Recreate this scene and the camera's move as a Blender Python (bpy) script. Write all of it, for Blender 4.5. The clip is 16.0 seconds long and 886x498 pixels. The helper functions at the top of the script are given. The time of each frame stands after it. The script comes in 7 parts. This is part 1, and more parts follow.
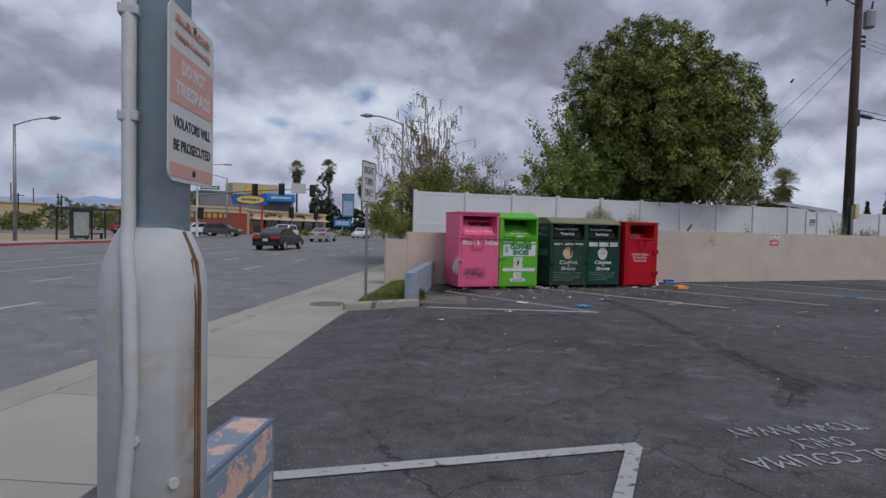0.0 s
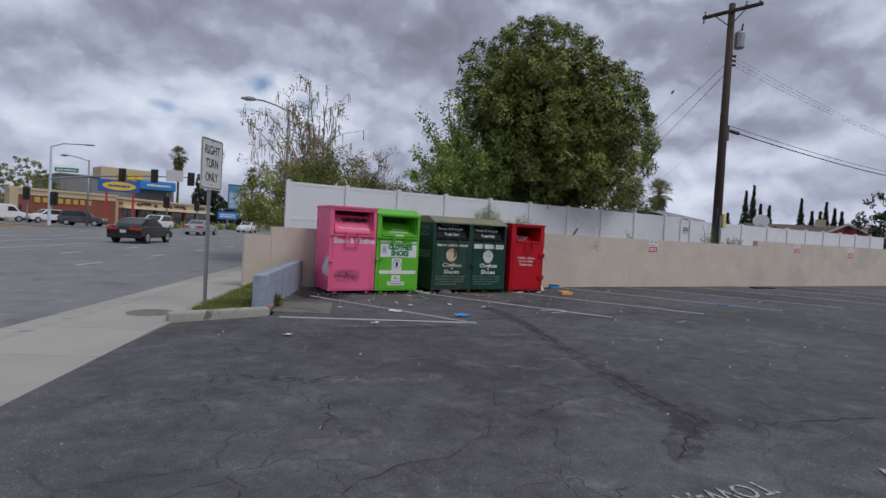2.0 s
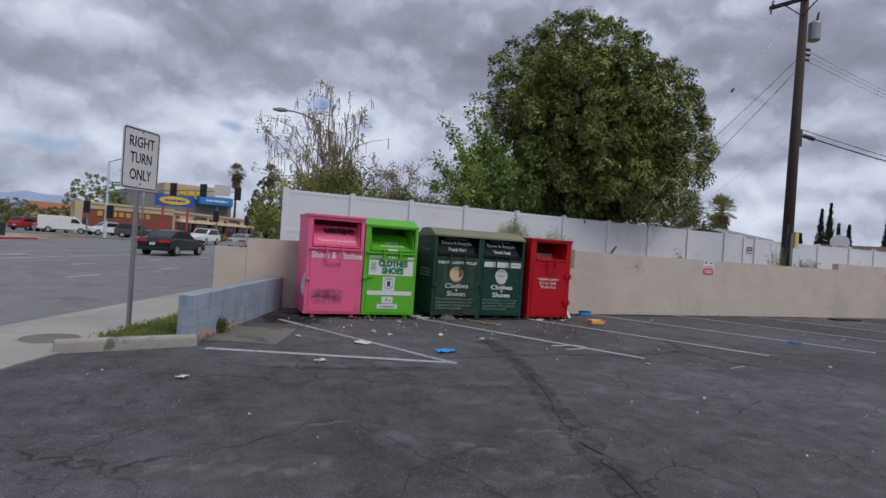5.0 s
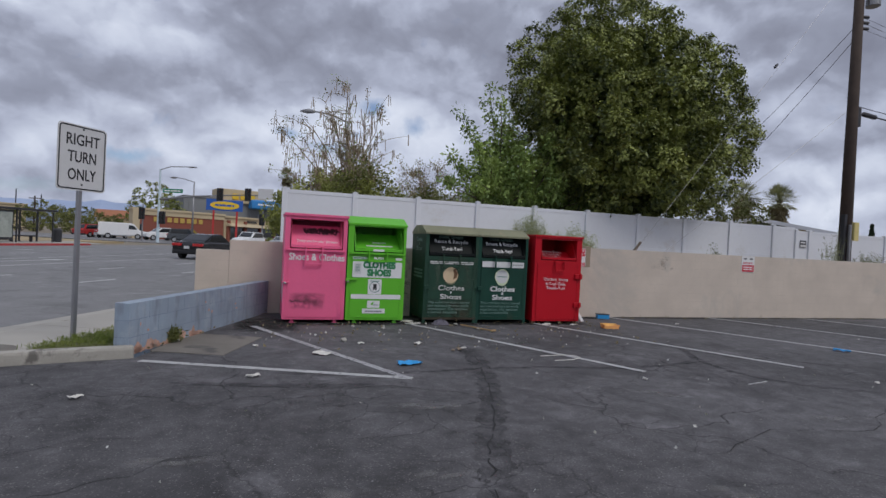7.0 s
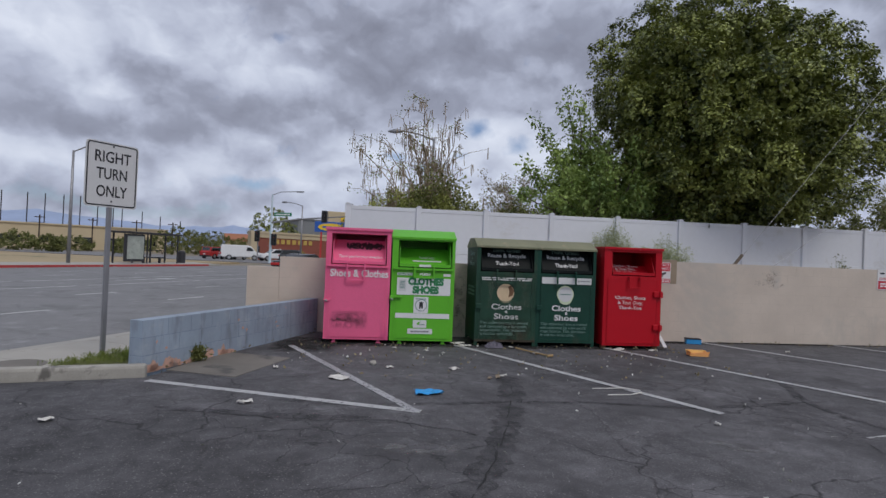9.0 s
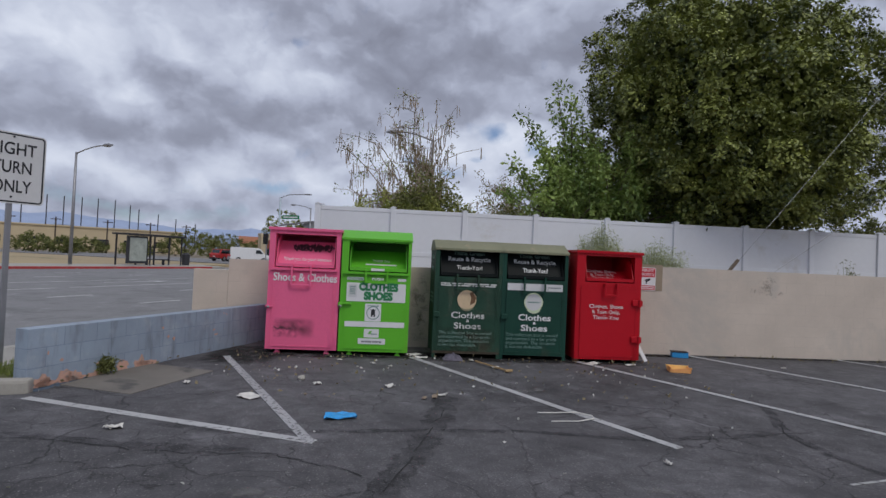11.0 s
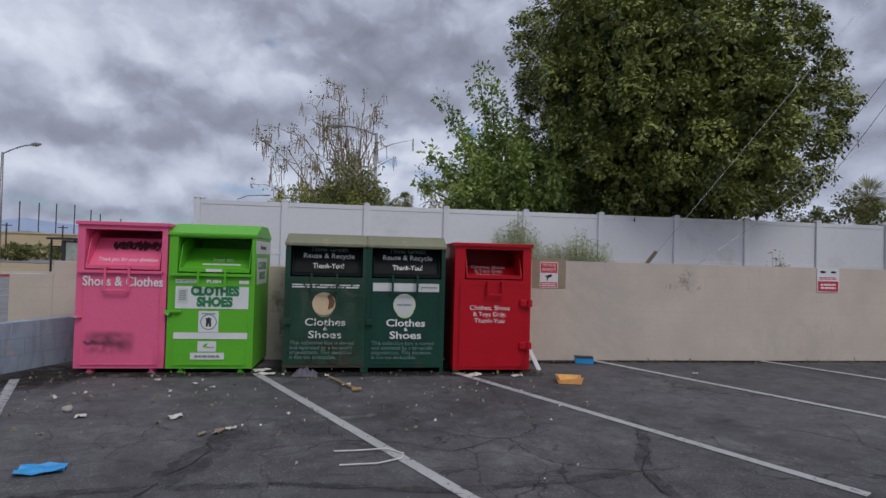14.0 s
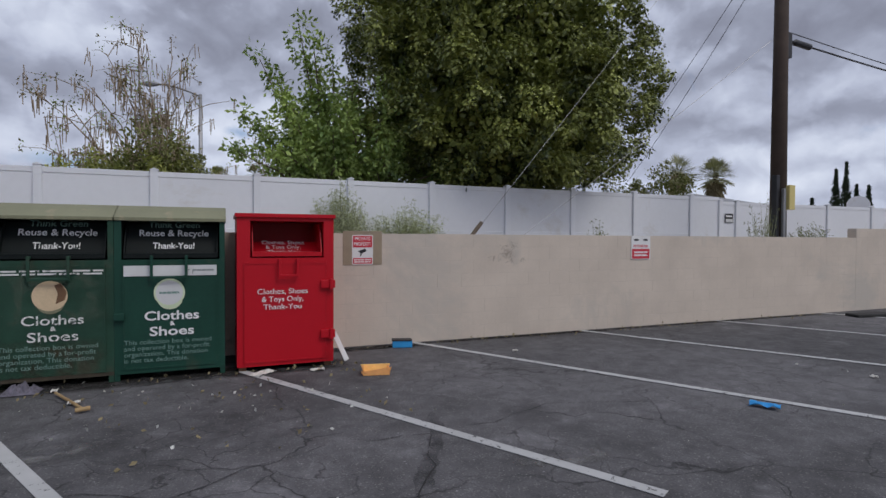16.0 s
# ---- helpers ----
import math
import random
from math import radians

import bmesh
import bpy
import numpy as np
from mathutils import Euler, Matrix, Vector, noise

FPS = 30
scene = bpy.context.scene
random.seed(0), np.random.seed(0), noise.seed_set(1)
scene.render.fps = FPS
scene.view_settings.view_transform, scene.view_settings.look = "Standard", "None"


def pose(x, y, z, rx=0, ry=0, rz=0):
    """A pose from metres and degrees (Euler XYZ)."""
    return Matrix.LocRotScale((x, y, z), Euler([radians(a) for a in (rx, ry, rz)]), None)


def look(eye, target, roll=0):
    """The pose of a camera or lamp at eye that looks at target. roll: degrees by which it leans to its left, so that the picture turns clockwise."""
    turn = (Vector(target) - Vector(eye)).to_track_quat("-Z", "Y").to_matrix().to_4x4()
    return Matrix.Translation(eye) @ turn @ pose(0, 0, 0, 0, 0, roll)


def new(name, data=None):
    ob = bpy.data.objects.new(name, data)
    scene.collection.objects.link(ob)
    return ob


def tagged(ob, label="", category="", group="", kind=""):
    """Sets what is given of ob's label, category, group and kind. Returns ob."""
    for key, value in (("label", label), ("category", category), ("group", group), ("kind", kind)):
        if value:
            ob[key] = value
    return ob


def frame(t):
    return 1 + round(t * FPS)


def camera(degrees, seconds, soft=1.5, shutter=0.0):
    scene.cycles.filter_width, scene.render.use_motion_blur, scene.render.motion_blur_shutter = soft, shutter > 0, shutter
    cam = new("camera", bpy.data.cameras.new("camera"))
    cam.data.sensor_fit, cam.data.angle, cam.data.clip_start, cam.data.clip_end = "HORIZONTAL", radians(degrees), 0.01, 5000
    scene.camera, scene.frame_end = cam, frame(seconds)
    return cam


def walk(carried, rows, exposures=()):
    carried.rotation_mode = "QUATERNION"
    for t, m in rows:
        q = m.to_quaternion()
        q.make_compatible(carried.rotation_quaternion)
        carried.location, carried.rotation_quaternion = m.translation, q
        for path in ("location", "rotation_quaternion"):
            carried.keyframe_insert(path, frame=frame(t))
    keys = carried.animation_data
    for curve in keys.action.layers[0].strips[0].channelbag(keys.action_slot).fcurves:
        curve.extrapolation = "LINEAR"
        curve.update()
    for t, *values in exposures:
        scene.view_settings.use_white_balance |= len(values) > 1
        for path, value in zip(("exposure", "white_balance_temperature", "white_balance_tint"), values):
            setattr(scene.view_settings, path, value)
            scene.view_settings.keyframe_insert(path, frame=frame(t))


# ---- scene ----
cam = camera(78.7, 16.0)
PATH = [
    (0, (0.664, -0.103, 1.509), (1.303, 1.791, 1.436), 1.3),
    (0.2, (0.767, -0.003, 1.533), (1.542, 1.84, 1.459), 0.0),
    (0.5, (0.999, 0.15, 1.53), (1.841, 1.962, 1.449), -0.2),
    (1, (1.252, 0.328, 1.561), (2.213, 2.079, 1.47), 1.7),
    (1.5, (1.42, 0.706, 1.548), (2.393, 2.452, 1.468), 2.1),
    (2, (1.715, 0.992, 1.515), (2.696, 2.734, 1.451), 3.1),
    (2.5, (1.963, 1.21, 1.555), (2.909, 2.972, 1.507), 3.4),
    (3, (2.211, 1.538, 1.505), (3.112, 3.323, 1.471), 3.7),
    (3.5, (2.544, 1.744, 1.507), (3.439, 3.532, 1.482), 2.7),
    (4, (2.906, 1.861, 1.528), (3.7, 3.697, 1.516), 2.6),
    (4.5, (3.248, 2.074, 1.524), (4.035, 3.912, 1.507), 3.7),
    (4.7, (3.404, 2.159, 1.513), (4.205, 3.991, 1.502), 3.9),
    (6.8, (4.969, 2.624, 1.589), (5.663, 4.5, 1.561), 2.9),
    (7, (5.065, 2.669, 1.576), (5.69, 4.568, 1.552), 2.9),
    (7.5, (5.349, 2.9, 1.565), (5.869, 4.831, 1.544), 3.2),
    (8, (5.629, 3.063, 1.572), (6.087, 5.01, 1.555), 3.2),
    (8.5, (5.962, 3.163, 1.562), (6.288, 5.136, 1.573), 2.3),
    (8.7, (6.077, 3.21, 1.536), (6.353, 5.19, 1.558), 2.1),
    (11, (7.308, 4.004, 1.571), (7.493, 5.995, 1.611), 2.6),
    (11.5, (7.655, 4.111, 1.561), (7.868, 6.1, 1.597), 2.1),
    (12, (7.967, 4.236, 1.577), (8.228, 6.219, 1.601), 1.0),
    (12.5, (8.277, 4.458, 1.597), (8.642, 6.424, 1.623), 1.9),
    (13, (8.635, 4.604, 1.608), (9.017, 6.567, 1.646), 2.1),
    (13.5, (8.902, 4.822, 1.563), (9.173, 6.803, 1.608), 1.7),
    (14, (9.154, 5.12, 1.571), (9.417, 7.102, 1.615), 1.5),
    (14.5, (9.433, 5.335, 1.545), (9.709, 7.316, 1.587), 1.6),
    (15, (9.669, 5.554, 1.541), (9.971, 7.531, 1.58), 1.8),
    (15.5, (9.905, 5.832, 1.531), (10.379, 7.775, 1.548), 0.5),
    (16, (10.17, 6.017, 1.556), (10.927, 7.868, 1.517), 0.3),
]
walk(cam, [(t, look(eye, target, roll)) for t, eye, target, roll in PATH], [(0, -0.20), (1, -0.14), (3, -0.02), (7, -0.04), (11, -0.07), (13.5, -0.12), (15, -0.06), (16, 0.02)])


# ---------------------------------------------------------------- world, sun
world = bpy.data.worlds.new("sky")
scene.world = world
world.use_nodes = True
wn, wl = world.node_tree.nodes, world.node_tree.links
wn.clear()


def wnode(kind, **kw):
    n = wn.new(kind)
    for k, v in kw.items():
        n.inputs[k].default_value = v
    return n


def wmath(op, a, b=None):
    n = wn.new("ShaderNodeMath")
    n.operation = op
    for i, v in enumerate((a, b)):
        if v is None:
            continue
        if isinstance(v, (int, float)):
            n.inputs[i].default_value = v
        else:
            wl.new(v, n.inputs[i])
    return n.outputs[0]


def wramp(value, stops):
    n = wn.new("ShaderNodeValToRGB")
    e = n.color_ramp.elements
    while len(e) < len(stops):
        e.new(0.5)
    for el, (p, c) in zip(e, stops):
        el.position, el.color = p, (*c, 1) if isinstance(c, tuple) else (c, c, c, 1)
    wl.new(value, n.inputs[0])
    return n.outputs[0]


def wmix(fac, a, b):
    n = wn.new("ShaderNodeMix")
    n.data_type = "RGBA"
    wl.new(fac, n.inputs[0])
    for i, v in ((6, a), (7, b)):
        if isinstance(v, tuple):
            n.inputs[i].default_value = (*v, 1)
        else:
            wl.new(v, n.inputs[i])
    return n.outputs[2]


SUN_EL, SUN_AZ = 52.0, 150.0
coord = wn.new("ShaderNodeTexCoord")


def wvec(op, a, b=(0, 0, 0), c=(0, 0, 0)):
    n = wn.new("ShaderNodeVectorMath")
    n.operation = op
    for i, v in enumerate((a, b, c)):
        if isinstance(v, tuple):
            n.inputs[i].default_value = v
        else:
            wl.new(v, n.inputs[i])
    return n.outputs[0]


def cloud_noise(place, scale, detail, rough, distort=0.0, colour=False):
    n = wnode("ShaderNodeTexNoise", Scale=scale, Detail=detail, Roughness=rough, Distortion=distort)
    wl.new(place, n.inputs["Vector"])
    return n.outputs["Color" if colour else 0]


# the sky's direction, wandering a little so that no cloud has a smooth outline
heading = coord.outputs["Generated"]
ragged = wvec("MULTIPLY_ADD", wvec("SUBTRACT", cloud_noise(heading, 5.5, 6.0, 0.55, 0.0, True), (0.5, 0.5, 0.5)), (0.10, 0.10, 0.09), heading)
split = wn.new("ShaderNodeSeparateXYZ")
wl.new(ragged, split.inputs[0])
bearing = wmath("MULTIPLY", wmath("ARCTAN2", split.outputs[0], split.outputs[1]), 57.2958)
height = wmath("MULTIPLY", wmath("ARCSINE", split.outputs[2]), 57.2958)
plainsplit = wn.new("ShaderNodeSeparateXYZ")
wl.new(heading, plainsplit.inputs[0])
up = wmath("MAXIMUM", plainsplit.outputs[2], 0.0)


def mass(at, el, wide, tall, amount):
    """A soft heap of cloud round a bearing and a height, in degrees."""
    u = wmath("DIVIDE", wmath("SUBTRACT", bearing, at), wide)
    v = wmath("DIVIDE", wmath("SUBTRACT", height, el), tall)
    r = wmath("ADD", wmath("MULTIPLY", u, u), wmath("MULTIPLY", v, v))
    return wmath("MULTIPLY", wmath("EXPONENT", wmath("MULTIPLY", r, -1.0)), amount)


def total(parts):
    out = parts[0]
    for p in parts[1:]:
        out = wmath("ADD", out, p)
    return out


# grey flat-based masses, and bright heaped clouds between and below them
SHADE = ((-3, 21.5, 11, 4.2, 0.16), (12, 20, 12, 4.5, 0.17), (28, 19.5, 9, 6, 0.22), (57, 18.5, 8, 4.5, 0.29), (63, 13, 5, 3, 0.14), (-12, 12.6, 7, 2.0, 0.21), (-21, 15.0, 6, 1.8, 0.16), (-22, 10.4, 8, 1.3, 0.17),
         (-3.5, 14.4, 5, 1.6, 0.12), (-27, 3.8, 9, 1.0, 0.10), (46, 14, 4, 4, 0.10), (55, 10.4, 8, 1.3, 0.17), (57, 6.6, 6, 0.9, 0.14), (-13, 9.0, 4, 1.0, 0.10))
BRIGHT = ((-31, 19, 5, 4, -0.22), (-14, 17.5, 6, 2.6, -0.17), (-26, 12.7, 5, 1.3, -0.17), (-24, 6.6, 7, 1.2, -0.17), (-9, 7.5, 5, 1.8, -0.14), (2, 10.5, 7, 2.4, -0.20), (13, 11, 6, 3.2, -0.20), (53, 4.8, 3.5, 1.4, -0.26),
          (52, 13, 4, 2.0, -0.10), (-17, 7.4, 4, 1.4, -0.14), (59, 8.4, 4, 1.2, -0.17), (6, 6.2, 7, 1.5, -0.14), (-15, 10.9, 3, 0.8, -0.10))
BLUE = ((1.0, 10.3, 1.7, 0.6, 0.8), (-12.8, 6.6, 3.0, 0.7, 0.8), (10.2, 13.4, 1.4, 0.9, 0.9), (8.9, 10.9, 1.2, 0.5, 0.7), (-10.5, 20.9, 1.0, 0.5, 0.6), (5.0, 9.2, 2.0, 0.5, 0.6),
        (-25, 3.6, 12, 0.8, 0.55), (14.5, 12.3, 1.2, 1.0, 0.7))
squash = wvec("MULTIPLY", heading, (1.0, 1.0, 1.35))
curl = wvec("MULTIPLY_ADD", wvec("SUBTRACT", cloud_noise(squash, 9.0, 5.0, 0.55, 0.0, True), (0.5, 0.5, 0.5)), (0.11, 0.11, 0.11), squash)


def billow(place, scale):
    """Rounded heaps at several sizes: 0 in the heart of a heap, growing towards the creases."""
    v = wnode("ShaderNodeTexVoronoi", Scale=scale, Detail=3.5, Roughness=0.46)
    v.feature = "SMOOTH_F1"
    v.inputs["Smoothness"].default_value = 0.45
    wl.new(place, v.inputs["Vector"])
    return v.outputs["Distance"]


body = cloud_noise(squash, 3.4, 3.0, 0.45)
heap, heap_above = billow(curl, 8.5), billow(wvec("ADD", curl, (0.0, 0.0, 0.04)), 8.5)
tone = total([mass(*m) for m in SHADE + BRIGHT])
tone = wmath("ADD", tone, wmath("MULTIPLY", wmath("SUBTRACT", body, 0.5), 0.30))
# a heap's top is lit, its flat underside is in its own shade
tone = wmath("ADD", tone, wmath("MULTIPLY", wmath("SUBTRACT", heap, heap_above), 0.29))
tone = wmath("ADD", tone, wmath("MULTIPLY", wmath("SUBTRACT", heap, 0.40), 0.10))
tone = wmath("ADD", tone, wmath("MULTIPLY", wramp(up, [(0.33, 0.0), (0.6, 1.0)]), 0.02))
tone = wmath("ADD", tone, 0.40)
cloud = wramp(tone, [(0.12, (0.66, 0.705, 0.815)), (0.32, (0.52, 0.565, 0.685)), (0.47, (0.395, 0.430, 0.545)), (0.62, (0.275, 0.298, 0.385)), (0.84, (0.195, 0.208, 0.272))])
sky = wn.new("ShaderNodeTexSky")
sky.sky_type, sky.sun_disc = "NISHITA", False
sky.sun_elevation, sky.sun_rotation = radians(SUN_EL), radians(SUN_AZ)
blue = wn.new("ShaderNodeMix")
blue.data_type, blue.blend_type = "RGBA", "MULTIPLY"
blue.inputs[0].default_value = 1.0
wl.new(sky.outputs[0], blue.inputs[6])
blue.inputs[7].default_value = (0.058, 0.068, 0.085, 1)
gap = cloud_noise(heading, 16.0, 6.0, 0.6, 0.3)
open_ = wmath("ADD", total([mass(*m) for m in BLUE]), wmath("MULTIPLY", wmath("SUBTRACT", gap, 0.5), 1.5))
hole = wramp(open_, [(0.20, 0.0), (0.95, 0.85)])
skyfinal = wmix(hole, cloud, blue.outputs[2])
bg = wnode("ShaderNodeBackground", Strength=1.12)
wl.new(skyfinal, bg.inputs[0])
wout = wn.new("ShaderNodeOutputWorld")
wl.new(bg.outputs[0], wout.inputs[0])

sun = new("sun", bpy.data.lights.new("sun", "SUN"))
sun.data.energy, sun.data.angle, sun.data.color = 1.35, radians(25), (1.0, 0.96, 0.9)
az, el = radians(SUN_AZ), radians(SUN_EL)
sun.matrix_world = look((0, 0, 30), (-math.sin(az) * math.cos(el) * 30, -math.cos(az) * math.cos(el) * 30, 30 - math.sin(el) * 30))

# ---------------------------------------------------------------- materials
U = Vector((0.391, 0.9204, 0))      # along the street
N = Vector((-0.9204, 0.391, 0))     # across the street, away from the lot


def st(s, n, z=0.0):
    return U * s + N * n + Vector((0, 0, z))


def node_in(nt, n, key, v):
    if isinstance(v, (int, float)):
        n.inputs[key].default_value = v
    elif isinstance(v, tuple):
        n.inputs[key].default_value = (*v, 1) if len(v) == 3 else v
    else:
        nt.links.new(v, n.inputs[key])


def base_mat(name):
    m = bpy.data.materials.new(name)
    m.use_nodes = True
    nt = m.node_tree
    return m, nt, nt.nodes["Principled BSDF"]


def tex_noise(nt, vec, scale, detail=4.0, rough=0.55, distort=0.0):
    n = nt.nodes.new("ShaderNodeTexNoise")
    nt.links.new(vec, n.inputs["Vector"])
    for k, v in (("Scale", scale), ("Detail", detail), ("Roughness", rough), ("Distortion", distort)):
        n.inputs[k].default_value = v
    return n.outputs[0]


def ramp(nt, fac, stops):
    n = nt.nodes.new("ShaderNodeValToRGB")
    e = n.color_ramp.elements
    while len(e) < len(stops):
        e.new(0.5)
    for x, (p, c) in zip(e, stops):
        x.position = p
        x.color = (*c, 1) if isinstance(c, tuple) else (c, c, c, 1)
    nt.links.new(fac, n.inputs[0])
    return n.outputs[0]


def mixc(nt, fac, a, b, mode="MIX"):
    n = nt.nodes.new("ShaderNodeMix")
    n.data_type, n.blend_type = "RGBA", mode
    node_in(nt, n, 0, fac)
    node_in(nt, n, 6, a)
    node_in(nt, n, 7, b)
    return n.outputs[2]


def mathn(nt, op, a, b):
    n = nt.nodes.new("ShaderNodeMath")
    n.operation = op
    node_in(nt, n, 0, a)
    node_in(nt, n, 1, b)
    return n.outputs[0]


def bump(nt, bsdf, height, strength, dist=0.01):
    n = nt.nodes.new("ShaderNodeBump")
    n.inputs["Strength"].default_value, n.inputs["Distance"].default_value = strength, dist
    nt.links.new(height, n.inputs["Height"])
    nt.links.new(n.outputs[0], bsdf.inputs["Normal"])


def objcoord(nt):
    return nt.nodes.new("ShaderNodeTexCoord").outputs["Object"]


def surface(name, color, rough=0.6, metal=0.0, vary=0.15, scale=2.0, fine=40.0, relief=0.15, stain=None, stain_at=0.62, stain_scale=1.2, island=0.0, rand=0.0, spec=0.5, world_wide=False):
    """A worn surface: two scales of tone, fine relief, optional stains and a tone per piece."""
    m, nt, b = base_mat(name)
    co = nt.nodes.new("ShaderNodeNewGeometry").outputs["Position"] if world_wide else objcoord(nt)
    a, f = tex_noise(nt, co, scale, 5.0), tex_noise(nt, co, fine, 3.0)
    k = mathn(nt, "ADD", mathn(nt, "MULTIPLY", a, 0.65), mathn(nt, "MULTIPLY", f, 0.35))
    dark = tuple(c * (1 - vary) for c in color)
    lite = tuple(min(1, c * (1 + vary)) for c in color)
    col = ramp(nt, k, [(0.3, dark), (0.7, lite)])
    if stain:
        s = tex_noise(nt, co, stain_scale, 6.0, 0.65, 0.4)
        col = mixc(nt, ramp(nt, s, [(stain_at, 0.0), (stain_at + 0.1, 1.0)]), col, stain)
    if island or rand:
        src = nt.nodes.new("ShaderNodeNewGeometry").outputs["Random Per Island"] if island else nt.nodes.new("ShaderNodeObjectInfo").outputs["Random"]
        amt = island or rand
        col = mixc(nt, 1.0, col, ramp(nt, src, [(0.0, 1 - amt), (1.0, 1.0)]), "MULTIPLY")
    nt.links.new(col, b.inputs["Base Color"])
    nt.links.new(ramp(nt, f, [(0.2, max(0.05, rough - 0.1)), (0.8, min(1, rough + 0.1))]), b.inputs["Roughness"])
    b.inputs["Metallic"].default_value = metal
    b.inputs["Specular IOR Level"].default_value = spec
    if relief:
        bump(nt, b, k, relief)
    return m


def plain(name, color, rough=0.5, metal=0.0):
    return surface(name, color, rough, metal, vary=0.07, scale=3.0, fine=60.0, relief=0.04)


def asphalt(name, tone, crack=0.0, patch=0.25, crack_scale=0.55):
    m, nt, b = base_mat(name)
    co = objcoord(nt)
    wide = tex_noise(nt, co, 0.22, 6.0, 0.6, 0.5)
    mid = tex_noise(nt, co, 2.2, 6.0, 0.65)
    grit = nt.nodes.new("ShaderNodeTexVoronoi")
    grit.inputs["Scale"].default_value = 95.0
    nt.links.new(co, grit.inputs["Vector"])
    grain = tex_noise(nt, co, 70.0, 3.0, 0.7)
    k = mathn(nt, "ADD", mathn(nt, "MULTIPLY", wide, 0.55), mathn(nt, "MULTIPLY", mid, 0.45))
    col = ramp(nt, k, [(0.35, tuple(t * (1 - patch) for t in tone)), (0.5, tone), (0.66, tuple(t * (1 + patch) for t in tone))])
    col = mixc(nt, 1.0, col, ramp(nt, grain, [(0.25, 0.60), (0.75, 1.42)]), "MULTIPLY")
    stone = nt.nodes.new("ShaderNodeSeparateColor")
    nt.links.new(grit.outputs["Color"], stone.inputs[0])
    col = mixc(nt, ramp(nt, stone.outputs[0], [(0.93, 0.0), (0.95, 0.35)]), col, (0.27, 0.26, 0.25))
    # scuffed pale patches
    scuff = tex_noise(nt, co, 1.1, 8.0, 0.7, 0.2)
    col = mixc(nt, ramp(nt, scuff, [(0.585, 0.0), (0.69, 0.42)]), col, tuple(t * 2.3 for t in tone))
    blotch = tex_noise(nt, co, 0.75, 7.0, 0.62, 0.6)
    worn = tex_noise(nt, co, 6.5, 5.0, 0.6, 0.3)
    if patch > 0.3:
        col = mixc(nt, 1.0, col, ramp(nt, worn, [(0.32, 0.80), (0.68, 1.20)]), "MULTIPLY")
    col = mixc(nt, ramp(nt, blotch, [(0.54, 0.0), (0.66, 0.55)]), col, tuple(t * 0.55 for t in tone))
    # pale chips pressed into the surface
    chip = nt.nodes.new("ShaderNodeTexVoronoi")
    chip.inputs["Scale"].default_value = 26.0
    nt.links.new(co, chip.inputs["Vector"])
    pick = nt.nodes.new("ShaderNodeSeparateColor")
    nt.links.new(chip.outputs["Color"], pick.inputs[0])
    small = ramp(nt, chip.outputs["Distance"], [(0.10, 1.0), (0.22, 0.0)])
    col = mixc(nt, mathn(nt, "MULTIPLY", small, ramp(nt, pick.outputs[1], [(0.955, 0.0), (0.97, 0.6)])), col, tuple(min(1, t * 4.2) for t in tone))
    h = grain
    if crack:
        warp = nt.nodes.new("ShaderNodeTexNoise")
        warp.inputs["Scale"].default_value, warp.inputs["Detail"].default_value = 1.6, 5.0
        nt.links.new(co, warp.inputs["Vector"])
        wv = nt.nodes.new("ShaderNodeVectorMath")
        wv.operation = "MULTIPLY_ADD"
        wv.inputs[1].default_value = (0.9, 0.9, 0.0)
        nt.links.new(warp.outputs["Color"], wv.inputs[0])
        nt.links.new(co, wv.inputs[2])
        v = nt.nodes.new("ShaderNodeTexVoronoi")
        v.voronoi_dimensions, v.feature = "2D", "DISTANCE_TO_EDGE"
        v.inputs["Scale"].default_value = crack_scale
        nt.links.new(wv.outputs[0], v.inputs["Vector"])
        line = ramp(nt, v.outputs["Distance"], [(0.0, 1.0), (0.010, 0.0)])
        some = ramp(nt, tex_noise(nt, co, 0.35, 3.0), [(0.42, 0.0), (0.55, 1.0)])
        line = mathn(nt, "MULTIPLY", line, some)
        net = nt.nodes.new("ShaderNodeTexVoronoi")
        net.voronoi_dimensions, net.feature = "2D", "DISTANCE_TO_EDGE"
        net.inputs["Scale"].default_value = crack_scale * 4.2
        nt.links.new(wv.outputs[0], net.inputs["Vector"])
        fine_line = ramp(nt, net.outputs["Distance"], [(0.0, 1.0), (0.024, 0.0)])
        where = ramp(nt, tex_noise(nt, co, 0.55, 4.0), [(0.46, 0.0), (0.57, 0.85)])
        line = mathn(nt, "MAXIMUM", line, mathn(nt, "MULTIPLY", fine_line, where))
        line = mathn(nt, "MULTIPLY", line, crack)
        col = mixc(nt, line, col, (0.012, 0.012, 0.012))
        h = mathn(nt, "SUBTRACT", mathn(nt, "MULTIPLY", grain, 0.4), line)
    nt.links.new(col, b.inputs["Base Color"])
    b.inputs["Roughness"].default_value = 0.82
    b.inputs["Specular IOR Level"].default_value = 0.35
    bump(nt, b, h, 0.5, 0.006)
    return m


